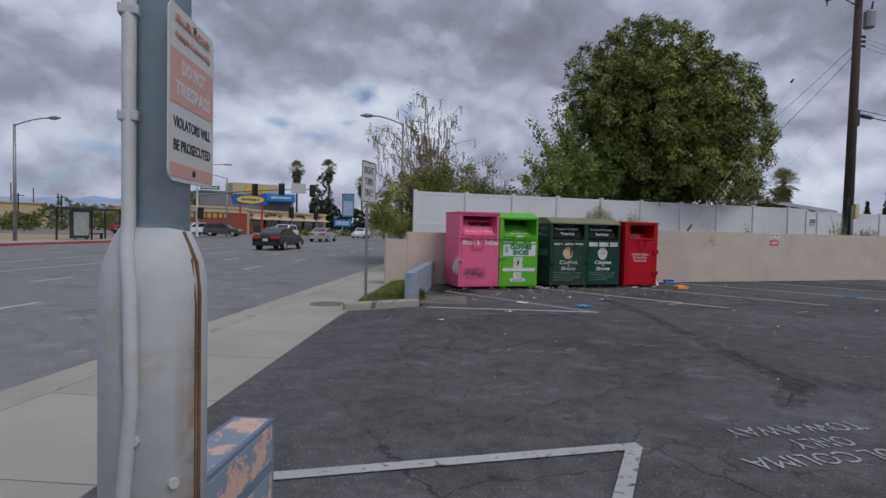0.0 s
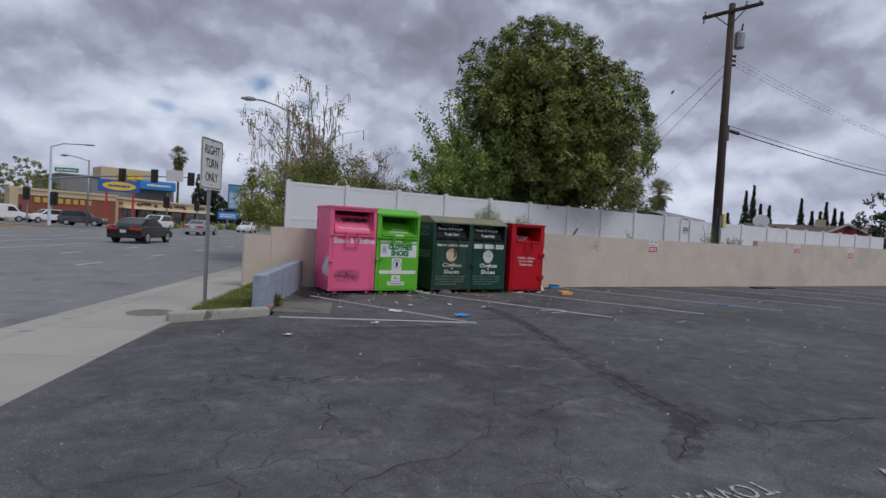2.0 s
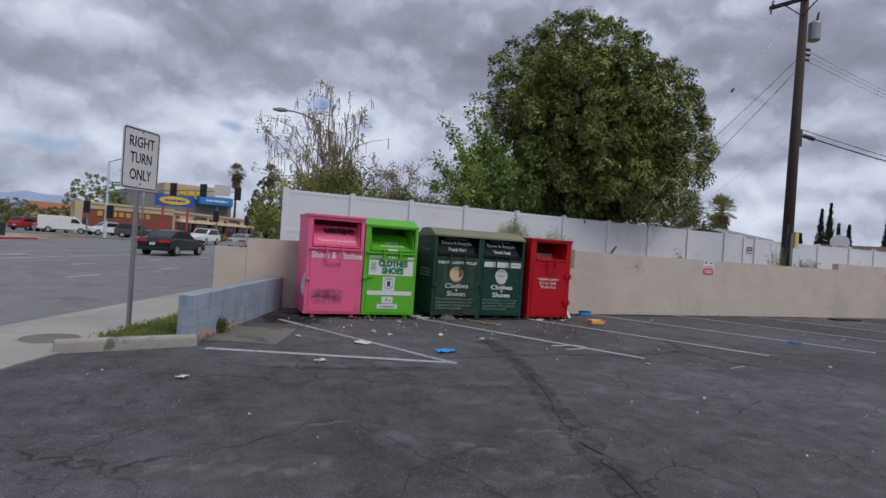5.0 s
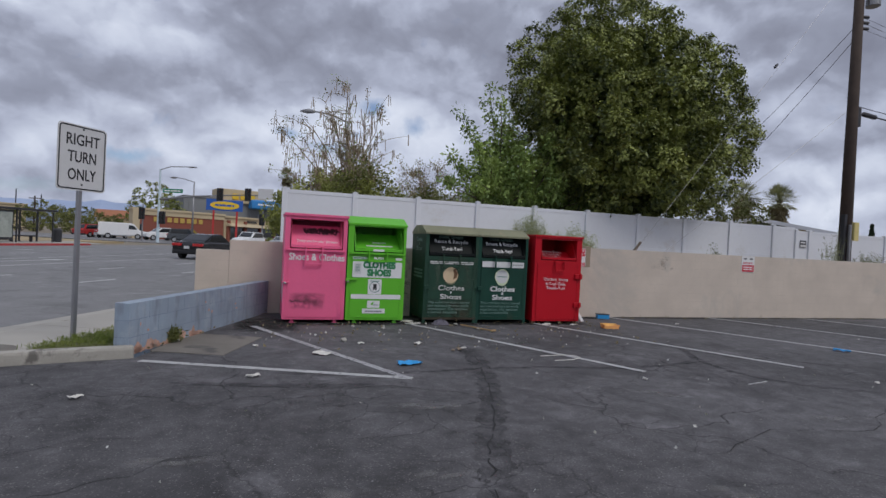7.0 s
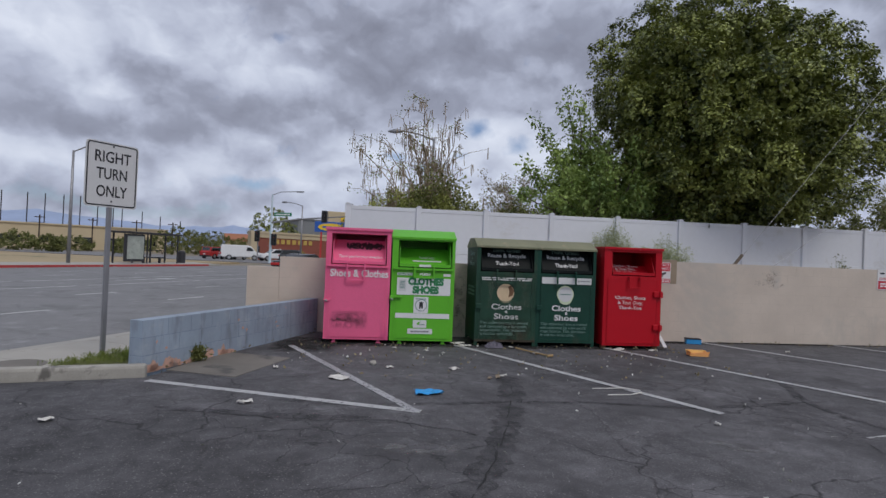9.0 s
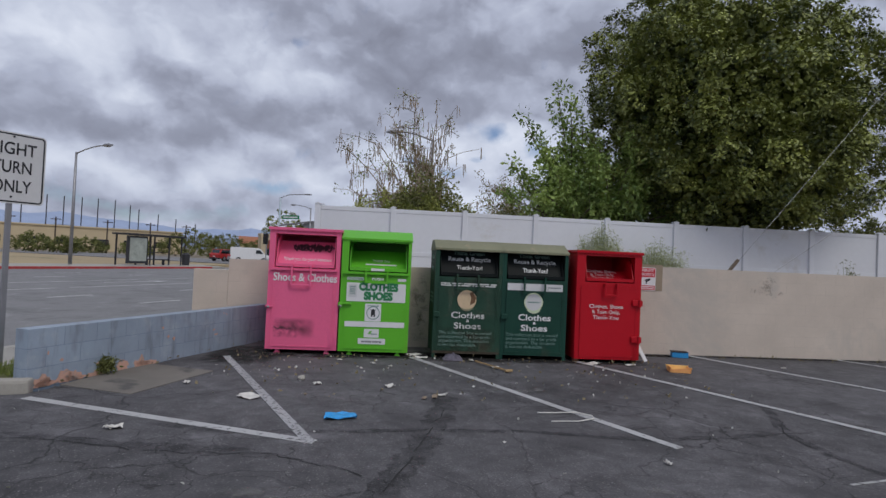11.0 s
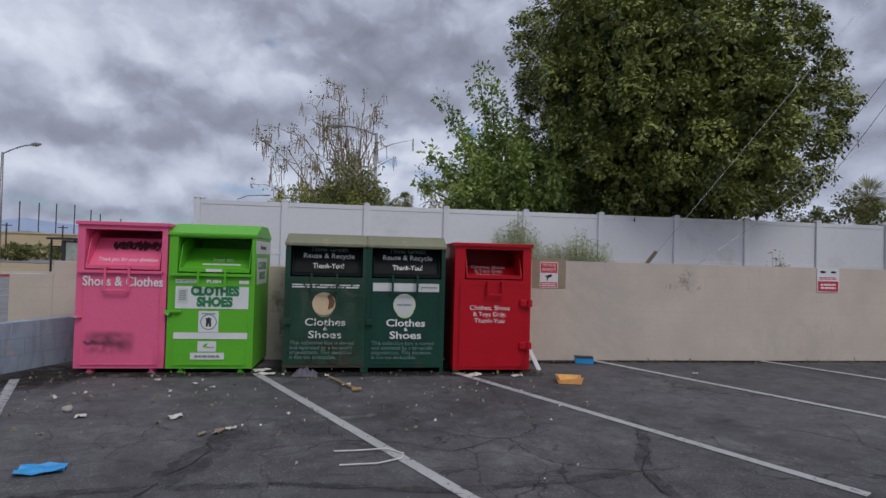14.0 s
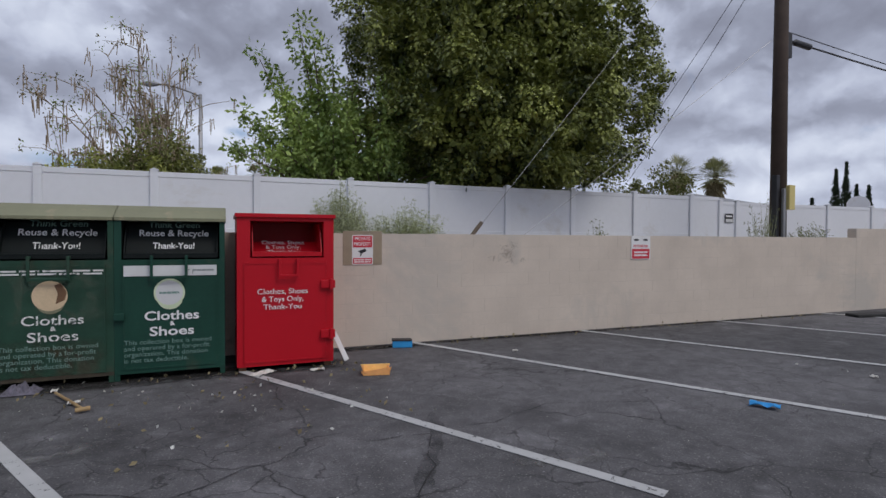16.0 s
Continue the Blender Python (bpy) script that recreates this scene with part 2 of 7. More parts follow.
def worn_paint(name, color, under, wear, rough=0.6, wear_scale=6.0, rand=0.0, streak=0.0):
    """Paint that has flaked off in ragged patches down to what lies under it."""
    m, nt, b = base_mat(name)
    co = nt.nodes.new("ShaderNodeNewGeometry").outputs["Position"] if streak else objcoord(nt)
    n = tex_noise(nt, co, wear_scale, 9.0, 0.72, 0.3)
    a = tex_noise(nt, co, 1.5, 5.0)
    col = ramp(nt, a, [(0.3, tuple(c * 0.85 for c in color)), (0.7, tuple(min(1, c * 1.12) for c in color))])
    if streak:
        tall = nt.nodes.new("ShaderNodeVectorMath")
        tall.operation = "MULTIPLY"
        tall.inputs[1].default_value = (9.0, 9.0, 1.6)
        nt.links.new(co, tall.inputs[0])
        drip = ramp(nt, tex_noise(nt, tall.outputs[0], 1.0, 5.0, 0.6, 0.3), [(0.50, 0.0), (0.72, streak)])
        col = mixc(nt, drip, col, (0.13, 0.14, 0.15))
        pale = ramp(nt, tex_noise(nt, co, 3.2, 6.0, 0.65), [(0.54, 0.0), (0.72, 0.55)])
        col = mixc(nt, pale, col, (0.44, 0.48, 0.52))
    if rand:
        col = mixc(nt, 1.0, col, ramp(nt, nt.nodes.new("ShaderNodeObjectInfo").outputs["Random"], [(0.0, 1 - rand), (1.0, 1.0)]), "MULTIPLY")
    gone = ramp(nt, n, [(wear, 0.0), (wear + 0.025, 1.0)])
    col = mixc(nt, gone, col, under)
    nt.links.new(col, b.inputs["Base Color"])
    b.inputs["Roughness"].default_value = rough
    bump(nt, b, mathn(nt, "SUBTRACT", mathn(nt, "MULTIPLY", tex_noise(nt, co, 30, 4.0), 0.4), gone), 0.35, 0.004)
    return m


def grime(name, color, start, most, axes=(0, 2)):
    """A thin uneven film of dirt, at the box feet also of painted shade, that lets the paint below show through."""
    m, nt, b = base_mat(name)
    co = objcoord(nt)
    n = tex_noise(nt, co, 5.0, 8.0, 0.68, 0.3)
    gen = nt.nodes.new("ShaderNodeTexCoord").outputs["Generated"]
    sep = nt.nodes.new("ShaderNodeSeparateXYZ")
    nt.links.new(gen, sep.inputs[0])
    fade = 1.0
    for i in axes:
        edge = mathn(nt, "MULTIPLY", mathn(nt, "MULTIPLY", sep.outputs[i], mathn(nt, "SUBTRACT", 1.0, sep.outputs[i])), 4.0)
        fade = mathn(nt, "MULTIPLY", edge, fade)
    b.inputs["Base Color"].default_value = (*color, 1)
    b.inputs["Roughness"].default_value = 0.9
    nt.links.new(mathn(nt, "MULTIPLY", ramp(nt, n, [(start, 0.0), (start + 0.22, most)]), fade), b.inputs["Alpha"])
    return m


def leaf_mat(name, dark, light, gloss=0.45, through_light=0.10):
    m, nt, b = base_mat(name)
    r = nt.nodes.new("ShaderNodeNewGeometry").outputs["Random Per Island"]
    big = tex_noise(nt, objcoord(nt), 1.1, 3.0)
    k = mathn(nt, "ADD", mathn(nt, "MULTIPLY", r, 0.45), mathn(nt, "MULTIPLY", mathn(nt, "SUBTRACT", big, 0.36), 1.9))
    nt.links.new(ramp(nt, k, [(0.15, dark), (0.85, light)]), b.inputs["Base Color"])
    b.inputs["Roughness"].default_value = gloss
    b.inputs["Specular IOR Level"].default_value = 0.35
    tr = nt.nodes.new("ShaderNodeBsdfTranslucent")
    tr.inputs[0].default_value = (light[0] * 1.3, light[1] * 1.4, light[2] * 0.8, 1)
    mx = nt.nodes.new("ShaderNodeMixShader")
    mx.inputs[0].default_value = through_light
    nt.links.new(b.outputs[0], mx.inputs[1])
    nt.links.new(tr.outputs[0], mx.inputs[2])
    nt.links.new(mx.outputs[0], nt.nodes["Material Output"].inputs[0])
    return m


def glass_mat(name, tint):
    m, nt, b = base_mat(name)
    b.inputs["Base Color"].default_value = (*tint, 1)
    b.inputs["Roughness"].default_value = 0.06
    b.inputs["Specular IOR Level"].default_value = 0.8
    return m


M = {
    "lot": asphalt("lot_asphalt", (0.088, 0.085, 0.090), 0.85, 0.55),
    "road": asphalt("road_asphalt", (0.20, 0.198, 0.200), 0.3, 0.12, 0.12),
    "walk": surface("sidewalk_concrete", (0.385, 0.365, 0.325), 0.85, vary=0.14, scale=0.8, fine=50, relief=0.2, stain=(0.27, 0.255, 0.23), stain_at=0.63, stain_scale=0.9, rand=0.1),
    "kerb": surface("kerb_concrete", (0.36, 0.34, 0.30), 0.85, vary=0.2, scale=3, fine=50, relief=0.3, stain=(0.15, 0.14, 0.125), stain_at=0.58, stain_scale=3),
    "patch": surface("old_concrete", (0.17, 0.155, 0.135), 0.9, vary=0.25, scale=1.5, fine=40, relief=0.3, stain=(0.09, 0.085, 0.08), stain_at=0.55),
    "line": worn_paint("road_paint", (0.42, 0.42, 0.42), (0.09, 0.09, 0.09), 0.575, 0.7, 14.0),
    "faint": worn_paint("faded_road_paint", (0.50, 0.50, 0.50), (0.19, 0.19, 0.19), 0.58, 0.7, 12.0),
    "stencil": worn_paint("stencil_paint", (0.38, 0.38, 0.39), (0.07, 0.07, 0.07), 0.54, 0.7, 22.0),
    "dirt": surface("dry_ground", (0.24, 0.20, 0.15), 0.95, vary=0.25, scale=0.4, fine=12, relief=0.3, stain=(0.14, 0.14, 0.07), stain_at=0.55, stain_scale=0.15),
    "beige": surface("beige_paint", (0.575, 0.495, 0.42), 0.85, vary=0.11, scale=1.6, fine=60, relief=0.18, stain=(0.49, 0.44, 0.385), stain_at=0.52, stain_scale=0.45, rand=0.015, world_wide=True),
    "mortar": surface("painted_mortar", (0.50, 0.435, 0.37), 0.9, vary=0.1, scale=2, fine=60, relief=0.2),
    "bluewall": worn_paint("flaking_blue_paint", (0.285, 0.345, 0.42), (0.52, 0.33, 0.26), 0.67, 0.7, 4.0, 0.10, 0.55),
    "tray_card": surface("pale_orange_card", (0.86, 0.55, 0.20), 0.7, vary=0.12, scale=8, relief=0.1),
    "bluejoint": surface("blue_joint", (0.15, 0.20, 0.27), 0.85, vary=0.15, scale=3, relief=0.2),
    "bluewall_worn": worn_paint("badly_flaking_blue_paint", (0.25, 0.31, 0.38), (0.62, 0.42, 0.35), 0.50, 0.7, 6.0, 0.1),
    "crackfill": surface("open_crack", (0.022, 0.022, 0.023), 0.95, vary=0.4, scale=8, fine=60, relief=0.3),
    "grassy": surface("pale_green_stem", (0.38, 0.41, 0.27), 0.8, vary=0.2, scale=6, relief=0.1),
    "dry_green": leaf_mat("pale_weed_leaf", (0.27, 0.30, 0.17), (0.50, 0.53, 0.34), 0.8),
    "straw": surface("straw_field", (0.36, 0.28, 0.16), 0.95, vary=0.2, scale=0.08, fine=3, relief=0.2, stain=(0.16, 0.16, 0.08), stain_at=0.58, stain_scale=0.06),
    "paperleaf": leaf_mat("pale_speck", (0.30, 0.29, 0.27), (0.60, 0.60, 0.58), 0.8),
    "grime": grime("smudged_grime", (0.16, 0.07, 0.10), 0.36, 0.42),
    "scuff": grime("pale_scuffed_asphalt", (0.24, 0.235, 0.23), 0.47, 0.75, (0, 1)),
    "soot": grime("dark_wall_stain", (0.25, 0.20, 0.16), 0.48, 0.32),
    "rustdrip": grime("rusty_grime", (0.10, 0.062, 0.036), 0.45, 0.5),
    "seal_film": grime("dark_sealer", (0.026, 0.026, 0.028), 0.36, 0.34, ()),
    "base_dirt": grime("dark_dirt_and_shade", (0.018, 0.016, 0.014), 0.34, 0.85, (0, 1)),
    "rust_run": grime("rust_run", (0.42, 0.26, 0.11), 0.36, 0.34, (0, 2)),
    "dust": grime("pale_dust", (0.30, 0.29, 0.22), 0.48, 0.22),
    "cream": surface("cream_emblem", (0.62, 0.47, 0.30), 0.6, vary=0.15, scale=6, relief=0.05),
    "palegreen": surface("pale_green_emblem", (0.58, 0.66, 0.45), 0.5, vary=0.08, scale=6, relief=0.03),
    "vinyl": surface("white_vinyl", (0.70, 0.715, 0.76), 0.42, vary=0.05, scale=0.6, fine=8, relief=0.02, stain=(0.60, 0.59, 0.59), stain_at=0.60, stain_scale=0.8, rand=0.05, world_wide=True),
    "pink": surface("pink_enamel", (0.80, 0.135, 0.275), 0.45, spec=0.3, vary=0.08, scale=1.2, fine=30, relief=0.05, stain=(0.68, 0.105, 0.24), stain_at=0.62, stain_scale=1.6),
    "green": surface("lime_enamel", (0.12, 0.46, 0.03), 0.42, spec=0.3, vary=0.07, scale=1.2, fine=30, relief=0.05, stain=(0.13, 0.44, 0.03), stain_at=0.64, stain_scale=1.5),
    "dgreen": surface("dark_green_enamel", (0.013, 0.054, 0.038), 0.5, spec=0.22, vary=0.2, scale=1.6, fine=25, relief=0.08, stain=(0.035, 0.06, 0.042), stain_at=0.60, stain_scale=2.2),
    "dgreen_old": surface("faded_green_enamel", (0.020, 0.058, 0.038), 0.6, spec=0.22, vary=0.25, scale=1.6, fine=25, relief=0.1, stain=(0.05, 0.066, 0.045), stain_at=0.57, stain_scale=2.0),
    "dg_roof": surface("dusty_green_roof", (0.20, 0.20, 0.125), 0.75, vary=0.2, scale=1.5, fine=30, relief=0.12, stain=(0.30, 0.26, 0.17), stain_at=0.55, stain_scale=2.5),
    # near-black for the box mouths: the recess's shade is put into the colour
    "black_in": surface("shaded_inside", (0.008, 0.011, 0.011), 0.6, spec=0.15, vary=0.3, scale=3, relief=0.05),
    "red": surface("red_enamel", (0.46, 0.006, 0.016), 0.42, spec=0.25, vary=0.08, scale=1.2, fine=30, relief=0.05, stain=(0.36, 0.006, 0.013), stain_at=0.62, stain_scale=1.6),
    "white": surface("white_sheet", (0.72, 0.72, 0.72), 0.5, vary=0.06, scale=4, fine=40, relief=0.03),
    "white_worn": worn_paint("peeling_white_vinyl", (0.66, 0.66, 0.66), (0.20, 0.22, 0.21), 0.62, 0.6, 9.0),
    "letter_worn": worn_paint("flaking_white_letter", (0.74, 0.74, 0.72), (0.02, 0.05, 0.036), 0.565, 0.6, 17.0),
    "salmon": surface("bare_salmon_undercoat", (0.55, 0.33, 0.25), 0.9, vary=0.2, scale=6, fine=50, relief=0.3, stain=(0.30, 0.27, 0.25), stain_at=0.56, stain_scale=9),
    "letter": plain("white_letter", (0.78, 0.78, 0.78), 0.5),
    "letter_dim": plain("pale_green_letter", (0.16, 0.27, 0.235), 0.6),
    "letter_green": plain("green_letter", (0.02, 0.20, 0.07), 0.5),
    "print_grey": plain("grey_print", (0.22, 0.24, 0.24), 0.5),
    "ink": plain("black_ink", (0.02, 0.02, 0.022), 0.5),
    "sprayed": plain("thin_black_spray", (0.05, 0.018, 0.026), 0.6),
    "rust": surface("rusty_edge", (0.16, 0.085, 0.045), 0.9, vary=0.35, scale=6, fine=60, relief=0.3),
    "rustdark": surface("dark_rusty_hem", (0.055, 0.045, 0.030), 0.85, vary=0.4, scale=7, fine=60, relief=0.3),
    "steel": surface("galvanised_steel", (0.30, 0.30, 0.31), 0.5, 0.7, vary=0.15, scale=3, fine=50, relief=0.05),
    "dark_steel": surface("dark_steel", (0.05, 0.05, 0.055), 0.5, 0.5, vary=0.2, scale=3, relief=0.05),
    "sign_white": surface("reflective_white", (0.60, 0.60, 0.60), 0.4, vary=0.05, scale=3, relief=0.02),
    "sign_ink": plain("sign_black", (0.015, 0.015, 0.018), 0.45),
    "sign_red": plain("sign_red", (0.55, 0.03, 0.05), 0.5),
    "sign_fade": plain("faded_red", (0.62, 0.35, 0.30), 0.5),
    "ply": surface("weathered_board", (0.30, 0.24, 0.17), 0.85, vary=0.18, scale=4, fine=50, relief=0.2),
    "polepaint": surface("chalky_grey_paint", (0.50, 0.515, 0.53), 0.65, vary=0.14, scale=1.5, fine=25, relief=0.08, stain=(0.46, 0.42, 0.35), stain_at=0.56, stain_scale=3.0),
    "poleblue": surface("pale_blue_paint", (0.53, 0.64, 0.70), 0.6, vary=0.15, scale=2.5, fine=25, relief=0.08, stain=(0.46, 0.47, 0.43), stain_at=0.56, stain_scale=3.0),
    "wood_pole": surface("creosoted_wood", (0.055, 0.038, 0.030), 0.9, vary=0.3, scale=3, fine=30, relief=0.4),
    "bark": surface("bark", (0.13, 0.10, 0.075), 0.95, vary=0.3, scale=4, fine=30, relief=0.5),
    "twig": surface("dry_twig", (0.30, 0.235, 0.17), 0.95, vary=0.25, scale=4, fine=30, relief=0.2),
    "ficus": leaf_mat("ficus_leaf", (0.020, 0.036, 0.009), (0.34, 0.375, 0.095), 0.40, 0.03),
    "fresh": leaf_mat("fresh_leaf", (0.070, 0.125, 0.030), (0.36, 0.46, 0.13)),
    "dry": leaf_mat("dry_leaf", (0.14, 0.11, 0.06), (0.30, 0.25, 0.15), 0.8),
    "shrub": leaf_mat("shrub_leaf", (0.055, 0.068, 0.018), (0.22, 0.225, 0.075), 0.6),
    "olive": leaf_mat("olive_leaf", (0.085, 0.105, 0.024), (0.36, 0.37, 0.10), 0.6),
    "palm": leaf_mat("palm_leaf", (0.11, 0.12, 0.06), (0.32, 0.32, 0.18), 0.5),
    "cypress": leaf_mat("cypress_leaf", (0.012, 0.024, 0.012), (0.040, 0.060, 0.028), 0.7, 0.03),
    "grass": leaf_mat("grass_blade", (0.08, 0.12, 0.02), (0.24, 0.27, 0.07), 0.7),
    "soil": surface("lawn_soil", (0.10, 0.105, 0.035), 0.95, vary=0.3, scale=5, fine=40, relief=0.4),
    "brickred": surface("brick_red_wall", (0.24, 0.075, 0.05), 0.85, vary=0.1, scale=0.4, fine=6, relief=0.1),
    "tan": surface("tan_stucco", (0.50, 0.41, 0.27), 0.9, vary=0.08, scale=0.3, fine=6, relief=0.1),
    "greybld": surface("grey_cladding", (0.20, 0.21, 0.22), 0.7, vary=0.1, scale=0.3, fine=5, relief=0.05),
    "tile_roof": surface("clay_tile", (0.34, 0.14, 0.075), 0.9, vary=0.2, scale=1, fine=12, relief=0.3),
    "dark_roof": surface("brown_shingle", (0.13, 0.095, 0.08), 0.9, vary=0.2, scale=1, fine=12, relief=0.2),
    "yellow": plain("sign_yellow", (0.75, 0.50, 0.03), 0.5),
    "gold": plain("gold_sign_letter", (0.50, 0.34, 0.08), 0.5),
    "poster_pale": surface("pale_poster_field", (0.34, 0.46, 0.60), 0.5, vary=0.3, scale=1.6, fine=6, relief=0.02),
    "poster": surface("faded_teal_poster", (0.10, 0.24, 0.40), 0.5, vary=0.3, scale=1.2, fine=6, relief=0.02),
    "case": surface("hazy_poster_glass", (0.34, 0.37, 0.33), 0.35, vary=0.35, scale=1.5, fine=8, relief=0.02),
    "signblue": plain("sign_blue", (0.02, 0.10, 0.40), 0.5),
    "skyblue": plain("banner_blue", (0.03, 0.22, 0.55), 0.5),
    "signgreen": plain("street_sign_green", (0.02, 0.22, 0.12), 0.5),
    "redpost": plain("red_post", (0.45, 0.03, 0.03), 0.5),
    "redkerb": worn_paint("red_kerb_paint", (0.42, 0.05, 0.05), (0.35, 0.30, 0.27), 0.6, 0.7, 3.0),
    "glass": glass_mat("dark_window", (0.02, 0.024, 0.028)),
    "car_white": plain("white_car_paint", (0.75, 0.75, 0.75), 0.25),
    "car_black": plain("black_car_paint", (0.012, 0.012, 0.014), 0.2),
    "car_silver": plain("silver_car_paint", (0.42, 0.43, 0.44), 0.3, 0.5),
    "car_grey": plain("grey_car_paint", (0.10, 0.11, 0.12), 0.3, 0.4),
    "car_red": plain("red_car_paint", (0.42, 0.03, 0.03), 0.3),
    "rubber": plain("tyre_rubber", (0.02, 0.02, 0.02), 0.85),
    "tail": plain("tail_lamp_red", (0.5, 0.02, 0.02), 0.3),
    "orange": surface("orange_card", (0.80, 0.38, 0.13), 0.7, vary=0.12, scale=8, relief=0.1),
    "bluepaper": surface("blue_plastic", (0.03, 0.30, 0.65), 0.45, vary=0.12, scale=8, relief=0.1),
    "paper": surface("litter_paper", (0.60, 0.58, 0.54), 0.8, vary=0.15, scale=12, relief=0.1),
    "cloth": surface("grey_rag", (0.13, 0.12, 0.15), 0.95, vary=0.6, scale=25, fine=90, relief=0.4),
    "stick": surface("bare_wood", (0.34, 0.23, 0.11), 0.8, vary=0.2, scale=8, relief=0.2),
    "marker": surface("pale_yellow_plastic", (0.60, 0.50, 0.20), 0.6, vary=0.08, scale=4, fine=30, relief=0.03),
    "pale_roof": surface("pale_gravel_roof", (0.34, 0.32, 0.30), 0.9, vary=0.15, scale=1, fine=12, relief=0.2),
    # distance haze is painted into this pale blue base colour
    "hill": surface("hazy_hill", (0.30, 0.37, 0.52), 1.0, vary=0.12, scale=0.004, fine=0.03, relief=0.0),
}


# ---------------------------------------------------------------- mesh helpers
def link(name, bm, material, parent=None, label="", smooth=False):
    me = bpy.data.meshes.new(name)
    bm.to_mesh(me)
    bm.free()
    for m in material if isinstance(material, (list, tuple)) else (material,):
        me.materials.append(M[m])
    if smooth:
        for p in me.polygons:
            p.use_smooth = True
    ob = new(name, me)
    ob.parent = parent
    if label:
        ob["label"] = label
    return ob


part = link


def thing(name, at, label, category, group="", kind="", rz=0.0):
    e = new(name)
    e.empty_display_size = 0.2
    e.matrix_world = pose(*at, 0, 0, rz)
    return tagged(e, label, category, group, kind)


def box(bm, x0, x1, y0, y1, z0, z1, bevel=0.0, mi=0):
    v = [bm.verts.new((x, y, z)) for z in (z0, z1) for x, y in ((x0, y0), (x1, y0), (x1, y1), (x0, y1))]
    fs = [bm.faces.new([v[i] for i in q]) for q in ((3, 2, 1, 0), (4, 5, 6, 7), (0, 1, 5, 4), (1, 2, 6, 5), (2, 3, 7, 6), (3, 0, 4, 7))]
    for f in fs:
        f.material_index = mi
    if bevel:
        es = {e for f in fs for e in f.edges}
        bmesh.ops.bevel(bm, geom=list(es), offset=bevel, segments=2, affect="EDGES", profile=0.6)
    return v


def bm_box(*a, **k):
    bm = bmesh.new()
    box(bm, *a, **k)
    return bm


def tube(bm, pts, radii, sides=8, cap=True):
    pts = [Vector(p) for p in pts]
    rings = []
    for i, p in enumerate(pts):
        d = (pts[min(i + 1, len(pts) - 1)] - pts[max(i - 1, 0)]).normalized()
        a = d.orthogonal().normalized() if abs(d.z) > 0.9 else d.cross(Vector((0, 0, 1))).normalized()
        b = d.cross(a)
        r = radii[i] if isinstance(radii, (list, tuple)) else radii
        rings.append([bm.verts.new(p + (a * math.cos(t) + b * math.sin(t)) * r) for t in (2 * math.pi * k / sides for k in range(sides))])
    for q, w in zip(rings, rings[1:]):
        for k in range(sides):
            bm.faces.new((q[k], q[(k + 1) % sides], w[(k + 1) % sides], w[k]))
    if cap:
        bm.faces.new(rings[0][::-1])
        bm.faces.new(rings[-1])


def bm_tube(pts, radii, sides=8):
    bm = bmesh.new()
    tube(bm, pts, radii, sides)
    bmesh.ops.recalc_face_normals(bm, faces=bm.faces)
    return bm


def prism(bm, outline, a, b, axis="x"):
    """A closed outline of (u, v) pushed from a to b along an axis; u, v are the other two in order."""
    def at(u, v, w):
        return {"x": (w, u, v), "y": (u, w, v), "z": (u, v, w)}[axis]
    p = [bm.verts.new(at(u, v, a)) for u, v in outline]
    q = [bm.verts.new(at(u, v, b)) for u, v in outline]
    n = len(outline)
    fs = [bm.faces.new(p), bm.faces.new(q[::-1])] + [bm.faces.new((p[i], q[i], q[(i + 1) % n], p[(i + 1) % n])) for i in range(n)]
    bmesh.ops.recalc_face_normals(bm, faces=fs)


def bm_prism(outline, a, b, axis="x", bevel=0.0):
    bm = bmesh.new()
    prism(bm, outline, a, b, axis)
    if bevel:
        bmesh.ops.bevel(bm, geom=list(bm.edges), offset=bevel, segments=2, affect="EDGES")
    return bm


def rounded(w, h, r, n=5):
    """Outline of a rounded rectangle about the origin."""
    out = []
    for cx, cy, a0 in ((w / 2 - r, h / 2 - r, 0), (-w / 2 + r, h / 2 - r, 90), (-w / 2 + r, -h / 2 + r, 180), (w / 2 - r, -h / 2 + r, 270)):
        for i in range(n + 1):
            a = radians(a0 + 90 * i / n)
            out.append((cx + r * math.cos(a), cy + r * math.sin(a)))
    return out


def disc(r, n=28, sx=1.0):
    return [(r * sx * math.cos(2 * math.pi * i / n), r * math.sin(2 * math.pi * i / n)) for i in range(n)]


